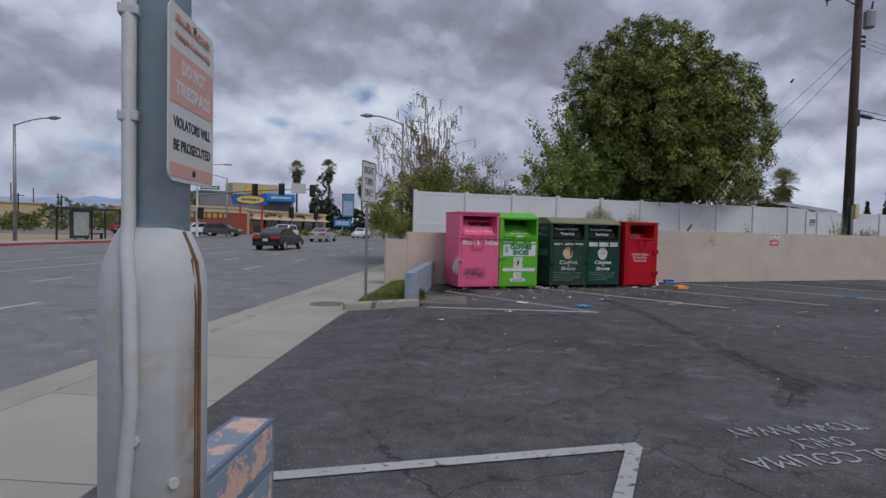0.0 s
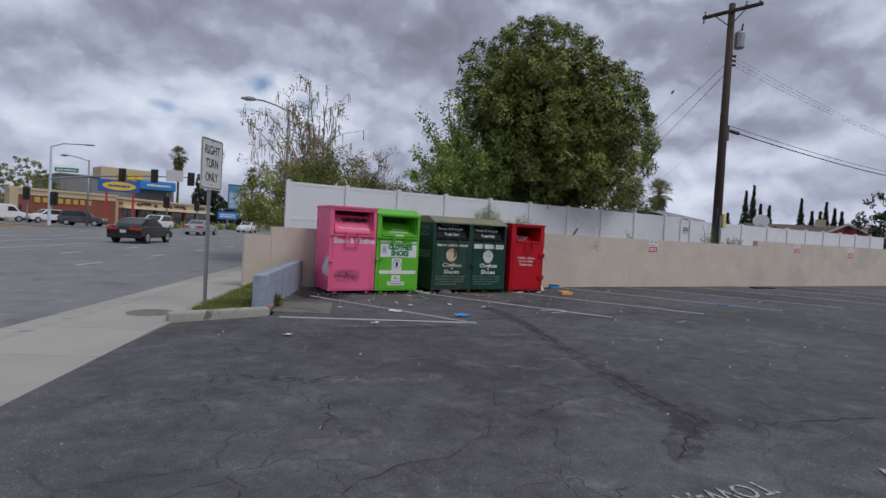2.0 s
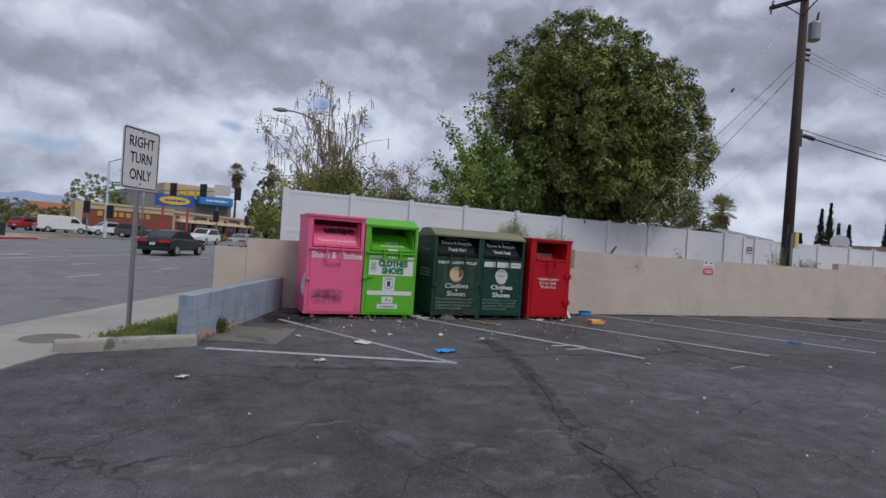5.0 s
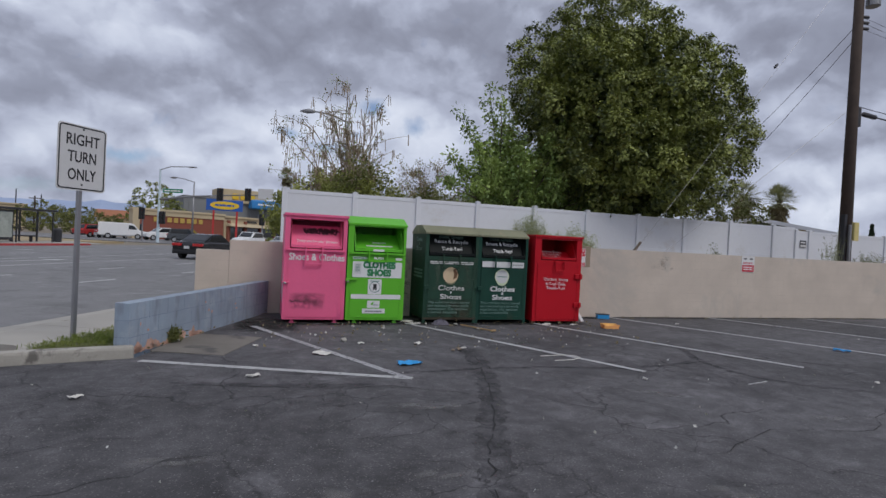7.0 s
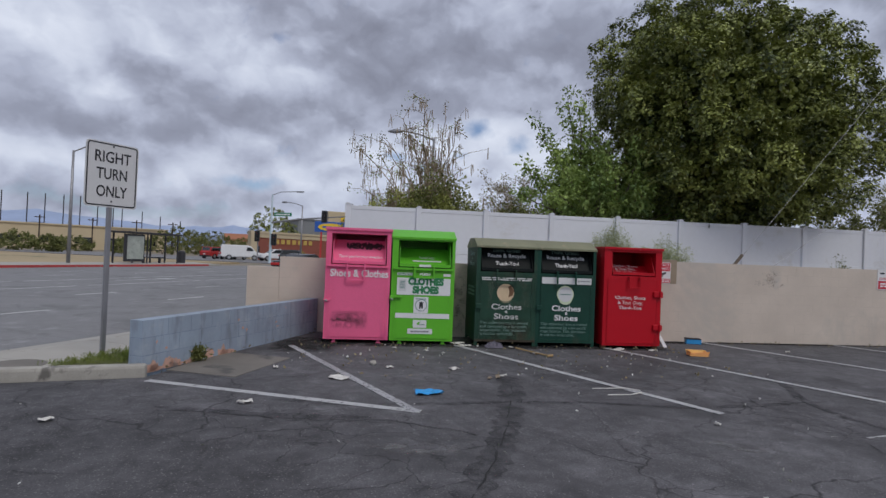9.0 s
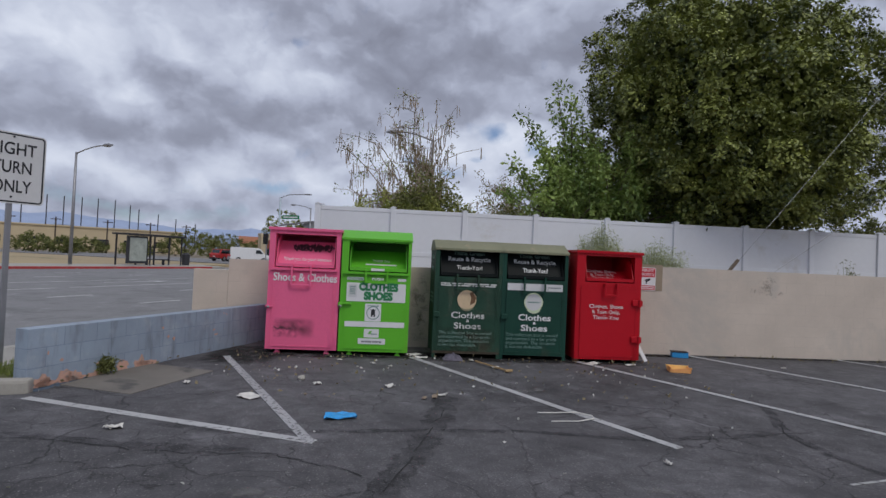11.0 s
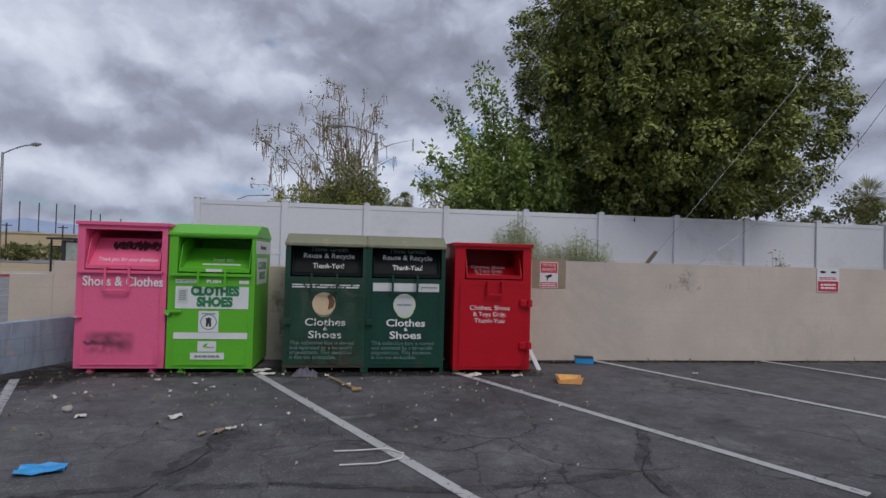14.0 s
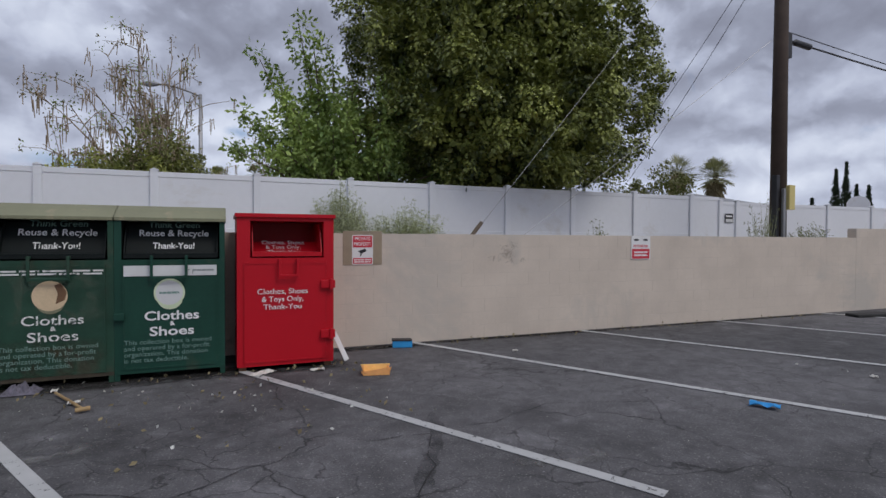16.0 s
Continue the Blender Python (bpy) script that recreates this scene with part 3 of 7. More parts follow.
def lettering(name, body, height, material, parent, at, width=None, rx=90, rz=0, thick=0.0015, bold=0.0, spacing=1.0, shear=0.0, rows=1.0, align="CENTER", label=""):
    """Letters as a thin mesh; height is that of a capital; width squeezes the line to fit."""
    c = bpy.data.curves.new(name, "FONT")
    c.body, c.align_x, c.align_y = body, align, "CENTER"
    c.size, c.extrude, c.offset, c.space_character, c.shear, c.space_line = height * 1.42, thick, bold, spacing, shear, rows
    c.resolution_u = 3
    tmp = bpy.data.objects.new(name, c)
    scene.collection.objects.link(tmp)
    bpy.context.view_layer.update()
    me = bpy.data.meshes.new_from_object(tmp.evaluated_get(bpy.context.evaluated_depsgraph_get()))
    bpy.data.objects.remove(tmp)
    bpy.data.curves.remove(c)
    if width:
        xs = [v.co.x for v in me.vertices]
        k = width / (max(xs) - min(xs))
        for v in me.vertices:
            v.co.x *= k
    me.materials.clear()
    me.materials.append(M[material])
    if height < 0.055:
        ob = new(name, me)
        ob.parent = parent
        ob.matrix_basis = pose(*at, rx, 0, rz)
        return tagged(ob, kind="stuff")
    # letters large enough to be told apart become parts of their own
    bm = bmesh.new()
    bm.from_mesh(me)
    bpy.data.meshes.remove(me)
    seen, pieces = set(), []
    for v in bm.verts:
        if v in seen:
            continue
        stack, isl = [v], []
        seen.add(v)
        while stack:
            q = stack.pop()
            isl.append(q)
            for e in q.link_edges:
                o = e.other_vert(q)
                if o not in seen:
                    seen.add(o)
                    stack.append(o)
        lo, hi = min(q.co.x for q in isl), max(q.co.x for q in isl)
        mid = sum(q.co.y for q in isl) / len(isl)
        for p in pieces:
            if min(hi, p[1]) - max(lo, p[0]) > 0.5 * min(hi - lo, p[1] - p[0]) and abs(mid - p[3]) < height:
                p[0], p[1] = min(lo, p[0]), max(hi, p[1])
                p[2].extend(isl)
                break
        else:
            pieces.append([lo, hi, isl, mid])
    for lo, hi, isl, mid in sorted(pieces, key=lambda p: (-round(p[3] / height), p[0])):
        for i, q in enumerate(isl):
            q.index = i
        own = set(isl)
        mesh = bpy.data.meshes.new("letter")
        mesh.from_pydata([q.co[:] for q in isl], [], [[q.index for q in f.verts] for f in bm.faces if f.verts[0] in own])
        mesh.materials.append(M[material])
        ob = new("letter", mesh)
        ob.parent = parent
        ob.matrix_basis = pose(*at, rx, 0, rz)
        if label:
            ob["label"] = label
    bm.free()
    return ob


def bars(name, lines, w, h, material, parent, at, rx=90, rz=0, seed=1, thick=0.0015):
    """Plain bars in place of writing that cannot be read: lines stacked within w x h."""
    rnd = random.Random(seed)
    bm = bmesh.new()
    step = h / lines
    for i in range(lines):
        x = -w / 2
        zc = h / 2 - step * (i + 0.5)
        while x < w / 2 - 0.01:
            ww = min(rnd.uniform(0.1, 0.3) * w, w / 2 - x)
            box(bm, x, x + ww * 0.86, zc - step * 0.28, zc + step * 0.28, 0, thick)
            x += ww
    ob = part(name, bm, material, parent)
    ob.matrix_basis = pose(*at, rx, 0, rz)
    return tagged(ob, kind="stuff")


def sheet_obj(name, corners, material, parent=None, thick=0.01, label=""):
    """A thin slab over a polygon of ground corners whose top lies at the corners' height."""
    bm = bmesh.new()
    top = [bm.verts.new(c) for c in corners]
    bot = [bm.verts.new((c[0], c[1], c[2] - thick)) for c in corners]
    n = len(corners)
    fs = [bm.faces.new(top), bm.faces.new(bot[::-1])] + [bm.faces.new((bot[i], bot[(i + 1) % n], top[(i + 1) % n], top[i])) for i in range(n)]
    bmesh.ops.recalc_face_normals(bm, faces=fs)
    return link(name, bm, material, parent, label)


def leaves(name, centres, per, spread, size, material, parent, seed=3, hang=0.0, aspect=0.5):
    """A crown of many single leaves, each a folded blade, gathered in tufts round the centres."""
    rng = np.random.default_rng(seed)
    c = np.repeat(np.asarray(centres, float), per, axis=0)
    n = len(c)
    d = rng.normal(size=(n, 3))
    d /= np.linalg.norm(d, axis=1)[:, None]
    sp = np.asarray(spread, float)
    sp = np.repeat(sp, per)[:, None] if sp.ndim else sp
    pos = c + d * (rng.random(n) ** 0.5)[:, None] * sp
    ax = rng.normal(size=(n, 3)) + d * 0.6 - np.array([0, 0, hang])
    ax /= np.linalg.norm(ax, axis=1)[:, None]
    sd = np.cross(ax, rng.normal(size=(n, 3)))
    sd /= np.linalg.norm(sd, axis=1)[:, None]
    s = size * (0.65 + 0.7 * rng.random(n))[:, None]
    up_ = np.cross(ax, sd)
    v = np.stack([pos, pos + ax * s * 0.5 + sd * s * aspect * 0.5 + up_ * s * 0.08, pos + ax * s, pos + ax * s * 0.5 - sd * s * aspect * 0.5 + up_ * s * 0.08], axis=1).reshape(-1, 3)
    f = np.arange(n * 4).reshape(-1, 4)
    me = bpy.data.meshes.new(name)
    me.from_pydata(v.tolist(), [], f.tolist())
    me.materials.append(M[material])
    ob = new(name, me)
    ob.parent = parent
    return ob


def crown_points(rng, count, radius, height, base, lumps=9, fill=0.45, egg=0.42, sharp=5.0, bumps=0):
    """Tuft centres over an uneven, lumpy egg: most near the skin, some within."""
    lump = rng.normal(size=(lumps, 3))
    lump /= np.linalg.norm(lump, axis=1)[:, None]
    amp = rng.uniform(0.08, 0.24, lumps)
    d = rng.normal(size=(count, 3))
    d /= np.linalg.norm(d, axis=1)[:, None]
    k = 0.9 + (amp * np.exp(sharp * (d @ lump.T - 1))).sum(axis=1)
    if bumps:
        knob = rng.normal(size=(bumps, 3))
        knob /= np.linalg.norm(knob, axis=1)[:, None]
        k += 0.11 * np.exp(70 * (d @ knob.T - 1)).max(axis=1) - 0.05
    k /= np.percentile(k, 75)
    k *= np.where(rng.random(count) < fill, rng.uniform(0.55, 0.9, count), rng.uniform(0.90, 1.0, count))
    z = d[:, 2]
    full = np.where(z < 0, np.sqrt(np.maximum(0, 1 - z ** 4)) / np.sqrt(np.maximum(1e-3, 1 - z ** 2)), 1.0)
    p = d * k[:, None]
    p[:, 0] *= full
    p[:, 1] *= full
    z = p[:, 2]
    wide = np.where(z > 0, 1 - 0.10 * np.minimum(z, 1) ** 2, 1.0)
    out = np.empty_like(p)
    out[:, 0], out[:, 1] = p[:, 0] * radius * wide, p[:, 1] * radius * wide
    out[:, 2] = base + height * np.where(z > 0, egg + z * (1 - egg), egg + z * egg)
    return out


def boughs(name, centres, middle, radii, tufts, per, size, material, parent, seed, aspect=0.55):
    """Boughs set with small tufts of leaves on their outer and upper sides, with gaps between the boughs."""
    rng = np.random.default_rng(seed)
    c = np.asarray(centres, float)
    out = c - np.asarray(middle, float)
    out /= np.linalg.norm(out, axis=1)[:, None]
    c, out, r = np.repeat(c, tufts, axis=0), np.repeat(out, tufts, axis=0), np.repeat(radii, tufts)[:, None]
    d = rng.normal(size=c.shape) + out * 0.7 + np.array([0, 0, 0.45])
    d /= np.linalg.norm(d, axis=1)[:, None]
    c = c + d * r * rng.uniform(0.62, 1.0, (len(c), 1)) * np.array([1, 1, 0.8])
    tr = rng.uniform(0.15, 0.27, (len(c), 1))
    c, d, tr = (np.repeat(a, per, axis=0) for a in (c, d, tr))
    n = len(c)
    e = rng.normal(size=(n, 3)) + d * 0.5 + np.array([0, 0, 0.5])
    e /= np.linalg.norm(e, axis=1)[:, None]
    pos = c + e * tr * (0.35 + 0.7 * rng.random(n) ** 0.6)[:, None]
    face = e * 0.5 + d * 0.35 + np.array([0, 0, 0.55]) + rng.normal(size=(n, 3)) * 0.36
    face /= np.linalg.norm(face, axis=1)[:, None]
    ax = np.cross(face, rng.normal(size=(n, 3))) - np.array([0, 0, 0.35])
    ax /= np.linalg.norm(ax, axis=1)[:, None]
    sd = np.cross(face, ax)
    sd /= np.linalg.norm(sd, axis=1)[:, None]
    s = size * (0.65 + 0.7 * rng.random(n))[:, None]
    v = np.stack([pos, pos + ax * s * 0.5 + sd * s * aspect * 0.5 - face * s * 0.06, pos + ax * s, pos + ax * s * 0.5 - sd * s * aspect * 0.5 - face * s * 0.06], axis=1).reshape(-1, 3)
    me = bpy.data.meshes.new(name)
    me.from_pydata(v.tolist(), [], np.arange(n * 4).reshape(-1, 4).tolist())
    me.materials.append(M[material])
    ob = new(name, me)
    ob.parent = parent
    return ob


def scribble(name, w, h, material, parent, at, rx=90, rz=0, strokes=3, thick=0.022, seed=1):
    """Loose sprayed loops of no meaning."""
    rnd = random.Random(seed)
    bm = bmesh.new()
    for k in range(strokes):
        x, n = -w / 2 + w * k / strokes, 16
        pts = []
        for i in range(n):
            q = i / (n - 1)
            a = q * rnd.uniform(9, 13)
            pts.append(Vector((x + w / strokes * q * 1.1 + 0.03 * w * math.cos(a), h * 0.42 * math.sin(a) * rnd.uniform(0.5, 1.0), 0.001 * (k + 1))))
        prev = None
        for i, p in enumerate(pts):
            d = (pts[min(i + 1, n - 1)] - pts[max(i - 1, 0)]).normalized()
            q = Vector((-d.y, d.x, 0)) * thick * rnd.uniform(0.3, 0.65)
            l, r = bm.verts.new(p + q), bm.verts.new(p - q)
            if prev:
                bm.faces.new((prev[1], r, l, prev[0]))
            prev = (l, r)
    ob = part(name, bm, material, parent)
    ob.matrix_basis = pose(*at, rx, 0, rz)
    return ob


# ---------------------------------------------------------------- ground, street, paving
g = sheet_obj("ground", [(-2500, -600, -0.16), (2500, -600, -0.16), (2500, 3000, -0.16), (-2500, 3000, -0.16)], "dirt", None, 0.3)
tagged(g, "dry bare ground beyond the paved surfaces", "ground", kind="structure")
lot = sheet_obj("parking_lot", [st(-30, 1.8), st(9.66, 1.74), (3.62, 9.95, 0), (4.98, 13.9, 0), (60, 13.9, 0), (60, -30, 0)], "lot", None, 0.15)
tagged(lot, "worn dark asphalt parking lot with fine cracks", "parking lot", kind="structure")
road = sheet_obj("road", [st(-60, 3.68, -0.09), st(260, 3.68, -0.09), st(260, 28.3, -0.09), st(-60, 28.3, -0.09)], "road", None, 0.05)
tagged(road, "wide grey asphalt street with painted lane dashes", "road", kind="structure")
cross = sheet_obj("road_1", [st(62, -40, -0.086), st(84, -40, -0.086), st(84, 90, -0.086), st(62, 90, -0.086)], "road", None, 0.04)
tagged(cross, "grey asphalt cross street", "road", kind="structure")

walkway = thing("pavement", (0, 0, 0), "pale concrete sidewalk of jointed slabs beside the street", "sidewalk", kind="structure")
for i in range(-6, 62):
    s0 = i * 1.52
    n1 = 3.10
    n0, n2 = 1.78 - 0.043 * max(0, 9.1 - s0), 1.78 - 0.043 * max(0, 7.6 - s0)
    sheet_obj("slab", [st(s0 + 0.006, n0, 0.004), st(s0 + 1.514, n2, 0.004), st(s0 + 1.514, n1, 0.004), st(s0 + 0.006, n1, 0.004)], "walk", walkway, 0.12)
tagged(sheet_obj("pavement_base", [st(-20, 1.8, -0.004), st(94, 1.8, -0.004), st(94, 3.12, -0.004), st(-20, 3.12, -0.004)], "patch", None, 0.1), "dark joint bed under the sidewalk slabs", "sidewalk", kind="structure")
kerb_street = thing("kerb", (0, 0, 0), "low concrete street kerb and gutter", "kerb", kind="structure")
for i in range(-4, 30):
    sheet_obj("kerb_stone", [st(i * 3.05 + 0.005, 3.12, 0.0), st(i * 3.05 + 3.04, 3.12, 0.0), st(i * 3.05 + 3.04, 3.26, -0.004), st(i * 3.05 + 0.005, 3.26, -0.004)], "kerb", kerb_street, 0.2)
    sheet_obj("gutter", [st(i * 3.05 + 0.005, 3.262, -0.035), st(i * 3.05 + 3.04, 3.262, -0.035), st(i * 3.05 + 3.04, 3.70, -0.055), st(i * 3.05 + 0.005, 3.70, -0.055)], "walk", kerb_street, 0.05)
far_walk = sheet_obj("pavement_1", [st(-60, 28.3, 0.05), st(47, 28.3, 0.05), st(49, 33.0, 0.05), st(-60, 33.0, 0.05)], "walk", None, 0.3)
tagged(far_walk, "concrete sidewalk across the street", "sidewalk", kind="structure")
far_kerb = sheet_obj("kerb_1", [st(20, 28.1, 0.055), st(45.2, 28.1, 0.055), st(45.2, 28.3, 0.06), st(20, 28.3, 0.06)], "redkerb", None, 0.2)
tagged(far_kerb, "red painted no-stopping kerb across the street", "kerb", kind="structure")


def stripe(name, a, b, width, parent, z=0.006, material="line"):
    a, b = Vector((*a[:2], 0)), Vector((*b[:2], 0))
    d = (b - a).normalized()
    p = Vector((-d.y, d.x, 0)) * width / 2
    up_ = Vector((0, 0, z))
    return sheet_obj(name, [a - p + up_, b - p + up_, b + p + up_, a + p + up_], material, parent, 0.004)


lanes = thing("lane_marking", (0, 0, 0), "worn white dashed lane lines painted on the street", "lane marking", kind="structure")
for n0, s0 in ((7.95, 3.3), (11.0, 2.8), (20.6, 4.0), (23.6, 2.0)):
    for k in range(16):
        s = s0 + k * 5.2
        stripe("dash", st(s, n0), st(s + 1.5, n0), 0.11, lanes, -0.084, "faint")
for n0 in (14.1, 17.3):
    for k in range(10):
        stripe("dash", st(2 + k * 6.5, n0), st(8 + k * 6.5, n0), 0.10, lanes, -0.084, "faint")
stripe("arrow_shaft", st(24.5, 16.0), st(27, 15.9), 0.13, lanes, -0.084, "faint")
sheet_obj("arrow_head", [st(27, 15.5, -0.084), st(28.0, 15.9, -0.084), st(27, 16.3, -0.084)], "faint", lanes, 0.004)

stalls = thing("stall_marking", (0, 0, 0), "worn white parking stall lines painted on asphalt", "parking lines", kind="structure")
mark_z = 0.006
for a, b, w in (((3.72, 9.80), (6.735, 8.62), 0.10), ((4.93, 12.3), (6.70, 8.60), 0.10), ((7.68, 12.62), (9.91, 8.58), 0.10), ((10.38, 12.66), (12.67, 8.52), 0.10),
                ((12.80, 13.60), (15.75, 8.50), 0.10), ((15.80, 13.60), (18.75, 8.50), 0.10), ((18.95, 13.60), (21.9, 8.50), 0.10), ((22.0, 13.60), (24.95, 8.50), 0.10), ((25.0, 13.6), (27.9, 8.5), 0.10), ((28.0, 13.6), (30.9, 8.5), 0.1),
                ((0.62, 3.24), (3.22, 3.02), 0.105), ((3.16, 3.00), (1.5, 1.2), 0.105), ((6.36, 2.68), (4.6, 0.9), 0.13)):
    mark_z += 0.0006
    stripe("stall_line", a, b, w, stalls, mark_z, "stencil" if a == (4.93, 12.3) else "line")


def ribbon(name, pts, width, parent, z, material, seed):
    """A band of ragged width along a line of places."""
    rnd = random.Random(seed)
    P = [Vector((*p, z)) for p in pts]
    fine_ = []
    for a, b in zip(P, P[1:]):
        k = max(1, int((b - a).length / 0.07))
        fine_ += [a.lerp(b, i / k) for i in range(k)]
    fine_.append(P[-1])
    bm = bmesh.new()
    prev = None
    for i, p in enumerate(fine_):
        d = (fine_[min(i + 1, len(fine_) - 1)] - fine_[max(i - 1, 0)]).normalized()
        q = Vector((-d.y, d.x, 0))
        end = min(1.0, 0.15 + min(i, len(fine_) - 1 - i) * 0.3)
        low = 0.25 if width < 0.03 else 0.65
        l = bm.verts.new(p + q * width * 0.5 * end * rnd.uniform(low, 1.3))
        r = bm.verts.new(p - q * width * 0.5 * end * rnd.uniform(low, 1.3))
        if prev and (width > 0.03 or rnd.random() > 0.12):
            bm.faces.new((prev[1], r, l, prev[0]))
        prev = (l, r)
    return link(name, bm, material, parent)


for k, (w, path_) in enumerate(((0.27, ((5.0, 3.35), (5.5, 3.66), (5.93, 3.95), (6.15, 4.6), (6.45, 5.45), (6.68, 6.15), (6.97, 6.9), (7.3, 7.6), (7.62, 8.5), (7.82, 9.3), (7.95, 9.75), (8.0, 10.3))),
                               (0.10, ((5.2, 9.05), (6.0, 8.85), (6.69, 8.89), (7.58, 8.97), (8.59, 8.99), (9.68, 8.8), (10.46, 8.89), (11.26, 9.05))),
                               (0.12, ((11.9, 10.5), (11.76, 10.0), (11.3, 9.1), (11.23, 8.46), (11.33, 8.09), (11.7, 7.6), (12.4, 7.2))),
                               (0.14, ((4.2, 8.75), (5.2, 8.5), (6.3, 8.42)))), 0):
    ribbon("seal_strip", path_, w, stalls, 0.0035 + 0.0004 * k, "seal_film", 3 + k)
for k, (line_, w) in enumerate(((((5.03, 3.40), (5.4, 3.61), (5.97, 3.85), (6.15, 4.55), (6.45, 5.4), (6.65, 6.11), (6.94, 6.84), (7.26, 7.49), (7.51, 8.28), (7.72, 9.06), (7.92, 9.68), (7.82, 10.16)), 0.016),
                               (((7.4, 7.75), (7.24, 7.91), (6.73, 8.19), (6.43, 8.37), (5.6, 8.35), (4.6, 8.6), (3.9, 8.6)), 0.013), (((8.0, 9.6), (9.0, 9.9), (9.9, 9.6), (10.9, 10.1), (11.8, 9.95), (13.0, 10.3), (14.4, 9.9)), 0.008),
                               (((4.2, 3.5), (4.6, 4.2), (4.5, 4.9), (5.0, 5.6), (5.6, 5.9), (6.4, 5.7)), 0.006), (((2.2, 3.5), (2.9, 4.0), (3.7, 4.1), (4.5, 4.7)), 0.007),
                               (((1.3, 6.0), (2.2, 6.6), (2.9, 6.5), (3.8, 7.2), (4.4, 7.1)), 0.008), (((8.5, 6.0), (9.6, 6.4), (10.6, 6.2), (11.9, 6.9), (13.0, 6.8)), 0.009),
                               (((6.05, 3.91), (6.3, 3.62), (6.92, 3.56), (7.8, 3.3), (8.6, 3.5)), 0.014), (((11.76, 10.0), (11.28, 9.08), (11.23, 8.46), (11.33, 8.09), (11.62, 7.7), (12.3, 7.3)), 0.012),
                               (((6.7, 8.86), (7.58, 8.95), (8.59, 8.97), (9.68, 8.8), (10.46, 8.88), (11.2, 9.0)), 0.008), (((3.15, 5.5), (3.09, 5.13), (2.95, 4.9), (3.1, 4.5)), 0.010),
                               (((10.4, 8.1), (10.7, 7.9), (10.65, 7.5), (10.9, 7.1)), 0.009))):
    rr = random.Random(k)
    jag = []
    for a, b in zip(line_, line_[1:]):
        jag += [(a[0] + (b[0] - a[0]) * i / 5 + rr.uniform(-0.045, 0.045), a[1] + (b[1] - a[1]) * i / 5 + rr.uniform(-0.045, 0.045)) for i in range(5)]
    ribbon("crack", jag, w, stalls, 0.0055 + 0.0001 * k, "crackfill", k)
stripe("stall_line", (10.86, 7.83), (11.25, 7.92), 0.025, stalls, 0.006)
for k, (x, y, w, h, r) in enumerate(((6.31, 6.13, 0.42, 0.16, 8), (8.17, 5.45, 0.36, 0.2, -20), (7.92, 4.71, 0.4, 0.2, 15), (6.01, 5.3, 0.5, 0.2, 0), (4.52, 6.69, 0.5, 0.2, 5), (4.17, 5.86, 0.8, 0.35, 10), (5.68, 5.89, 0.5, 0.3, -8), (3.6, 6.05, 0.6, 0.3, 20), (9.4, 7.6, 0.5, 0.2, -25), (10.6, 6.6, 0.4, 0.2, 12), (6.6, 7.6, 0.6, 0.25, 0), (3.0, 4.6, 0.7, 0.35, 14), (5.2, 4.4, 0.6, 0.3, -5), (12.4, 9.2, 0.6, 0.25, 0), (8.9, 10.6, 0.7, 0.3, 10))):
    w, h = w * 0.62, h * 0.55
    sc = sheet_obj("scuff_mark", [(-w, -h, 0.005), (w, -h, 0.005), (w, h, 0.005), (-w, h, 0.005)], "scuff", stalls, 0.001)
    sc.matrix_basis = pose(x, y, 0.0003 * k - 0.002, 0, 0, r)
# dark debris along boxes and wall, with the under-box shadow painted into it
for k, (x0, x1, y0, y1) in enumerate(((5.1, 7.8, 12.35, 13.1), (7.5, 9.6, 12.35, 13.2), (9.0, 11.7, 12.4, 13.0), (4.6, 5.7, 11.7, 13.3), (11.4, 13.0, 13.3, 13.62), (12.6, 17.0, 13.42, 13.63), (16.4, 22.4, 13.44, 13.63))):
    sheet_obj("dirt_and_shade", [(x0, y0, 0.0045), (x1, y0, 0.0045), (x1, y1, 0.0045), (x0, y1, 0.0045)], "base_dirt", stalls, 0.001).location.z = 0.0004 * k
# painted words, read from the far side
words = thing("painted_words", (4.59, 2.72, 0.006), "faded white stencilled words painted on the asphalt", "road marking", kind="structure", rz=180 - 7)
for body, dx, dy, w in (("TOW-AWAY", -0.03, 0.265, 1.22), ("ONLY", 0.0, 0.0, 0.50), ("SEOUL COLIMA", 0.02, -0.245, 1.62)):
    lettering("stencil_word", body, 0.175, "stencil", words, (dx, -dy, 0), width=w, rx=0, thick=0.001)
sheet_obj("concrete_patch", [(3.72, 10.36, 0.006), (4.62, 10.02, 0.006), (5.08, 11.25, 0.006), (4.1, 11.62, 0.006)], "patch", stalls, 0.01)
mh = thing("manhole_cover", (1.9, 10.52, 0.004), "round dark iron manhole cover set in the sidewalk", "manhole", kind="structure")
part("cover", bm_prism(disc(0.33), 0.0, 0.008, "z"), "patch", mh)
part("rim", bm_prism(disc(0.38), 0.0, 0.004, "z"), "kerb", mh)

# kerb and grass island
isl = thing("kerb_2", (0, 0, 0), "chipped concrete kerb round a small grass island", "kerb", kind="structure")


def bar_between(name, a, b, width, z0, z1, material, parent, bevel=0.02):
    a, b = Vector((*a, 0)), Vector((*b, 0))
    L = (b - a).length
    ob = part(name, bm_box(0, L, 0, width, z0, z1, bevel=bevel), material, parent)
    ob.matrix_basis = Matrix.Translation(a) @ pose(0, 0, 0, 0, 0, math.degrees(math.atan2(b.y - a.y, b.x - a.x)))
    return ob


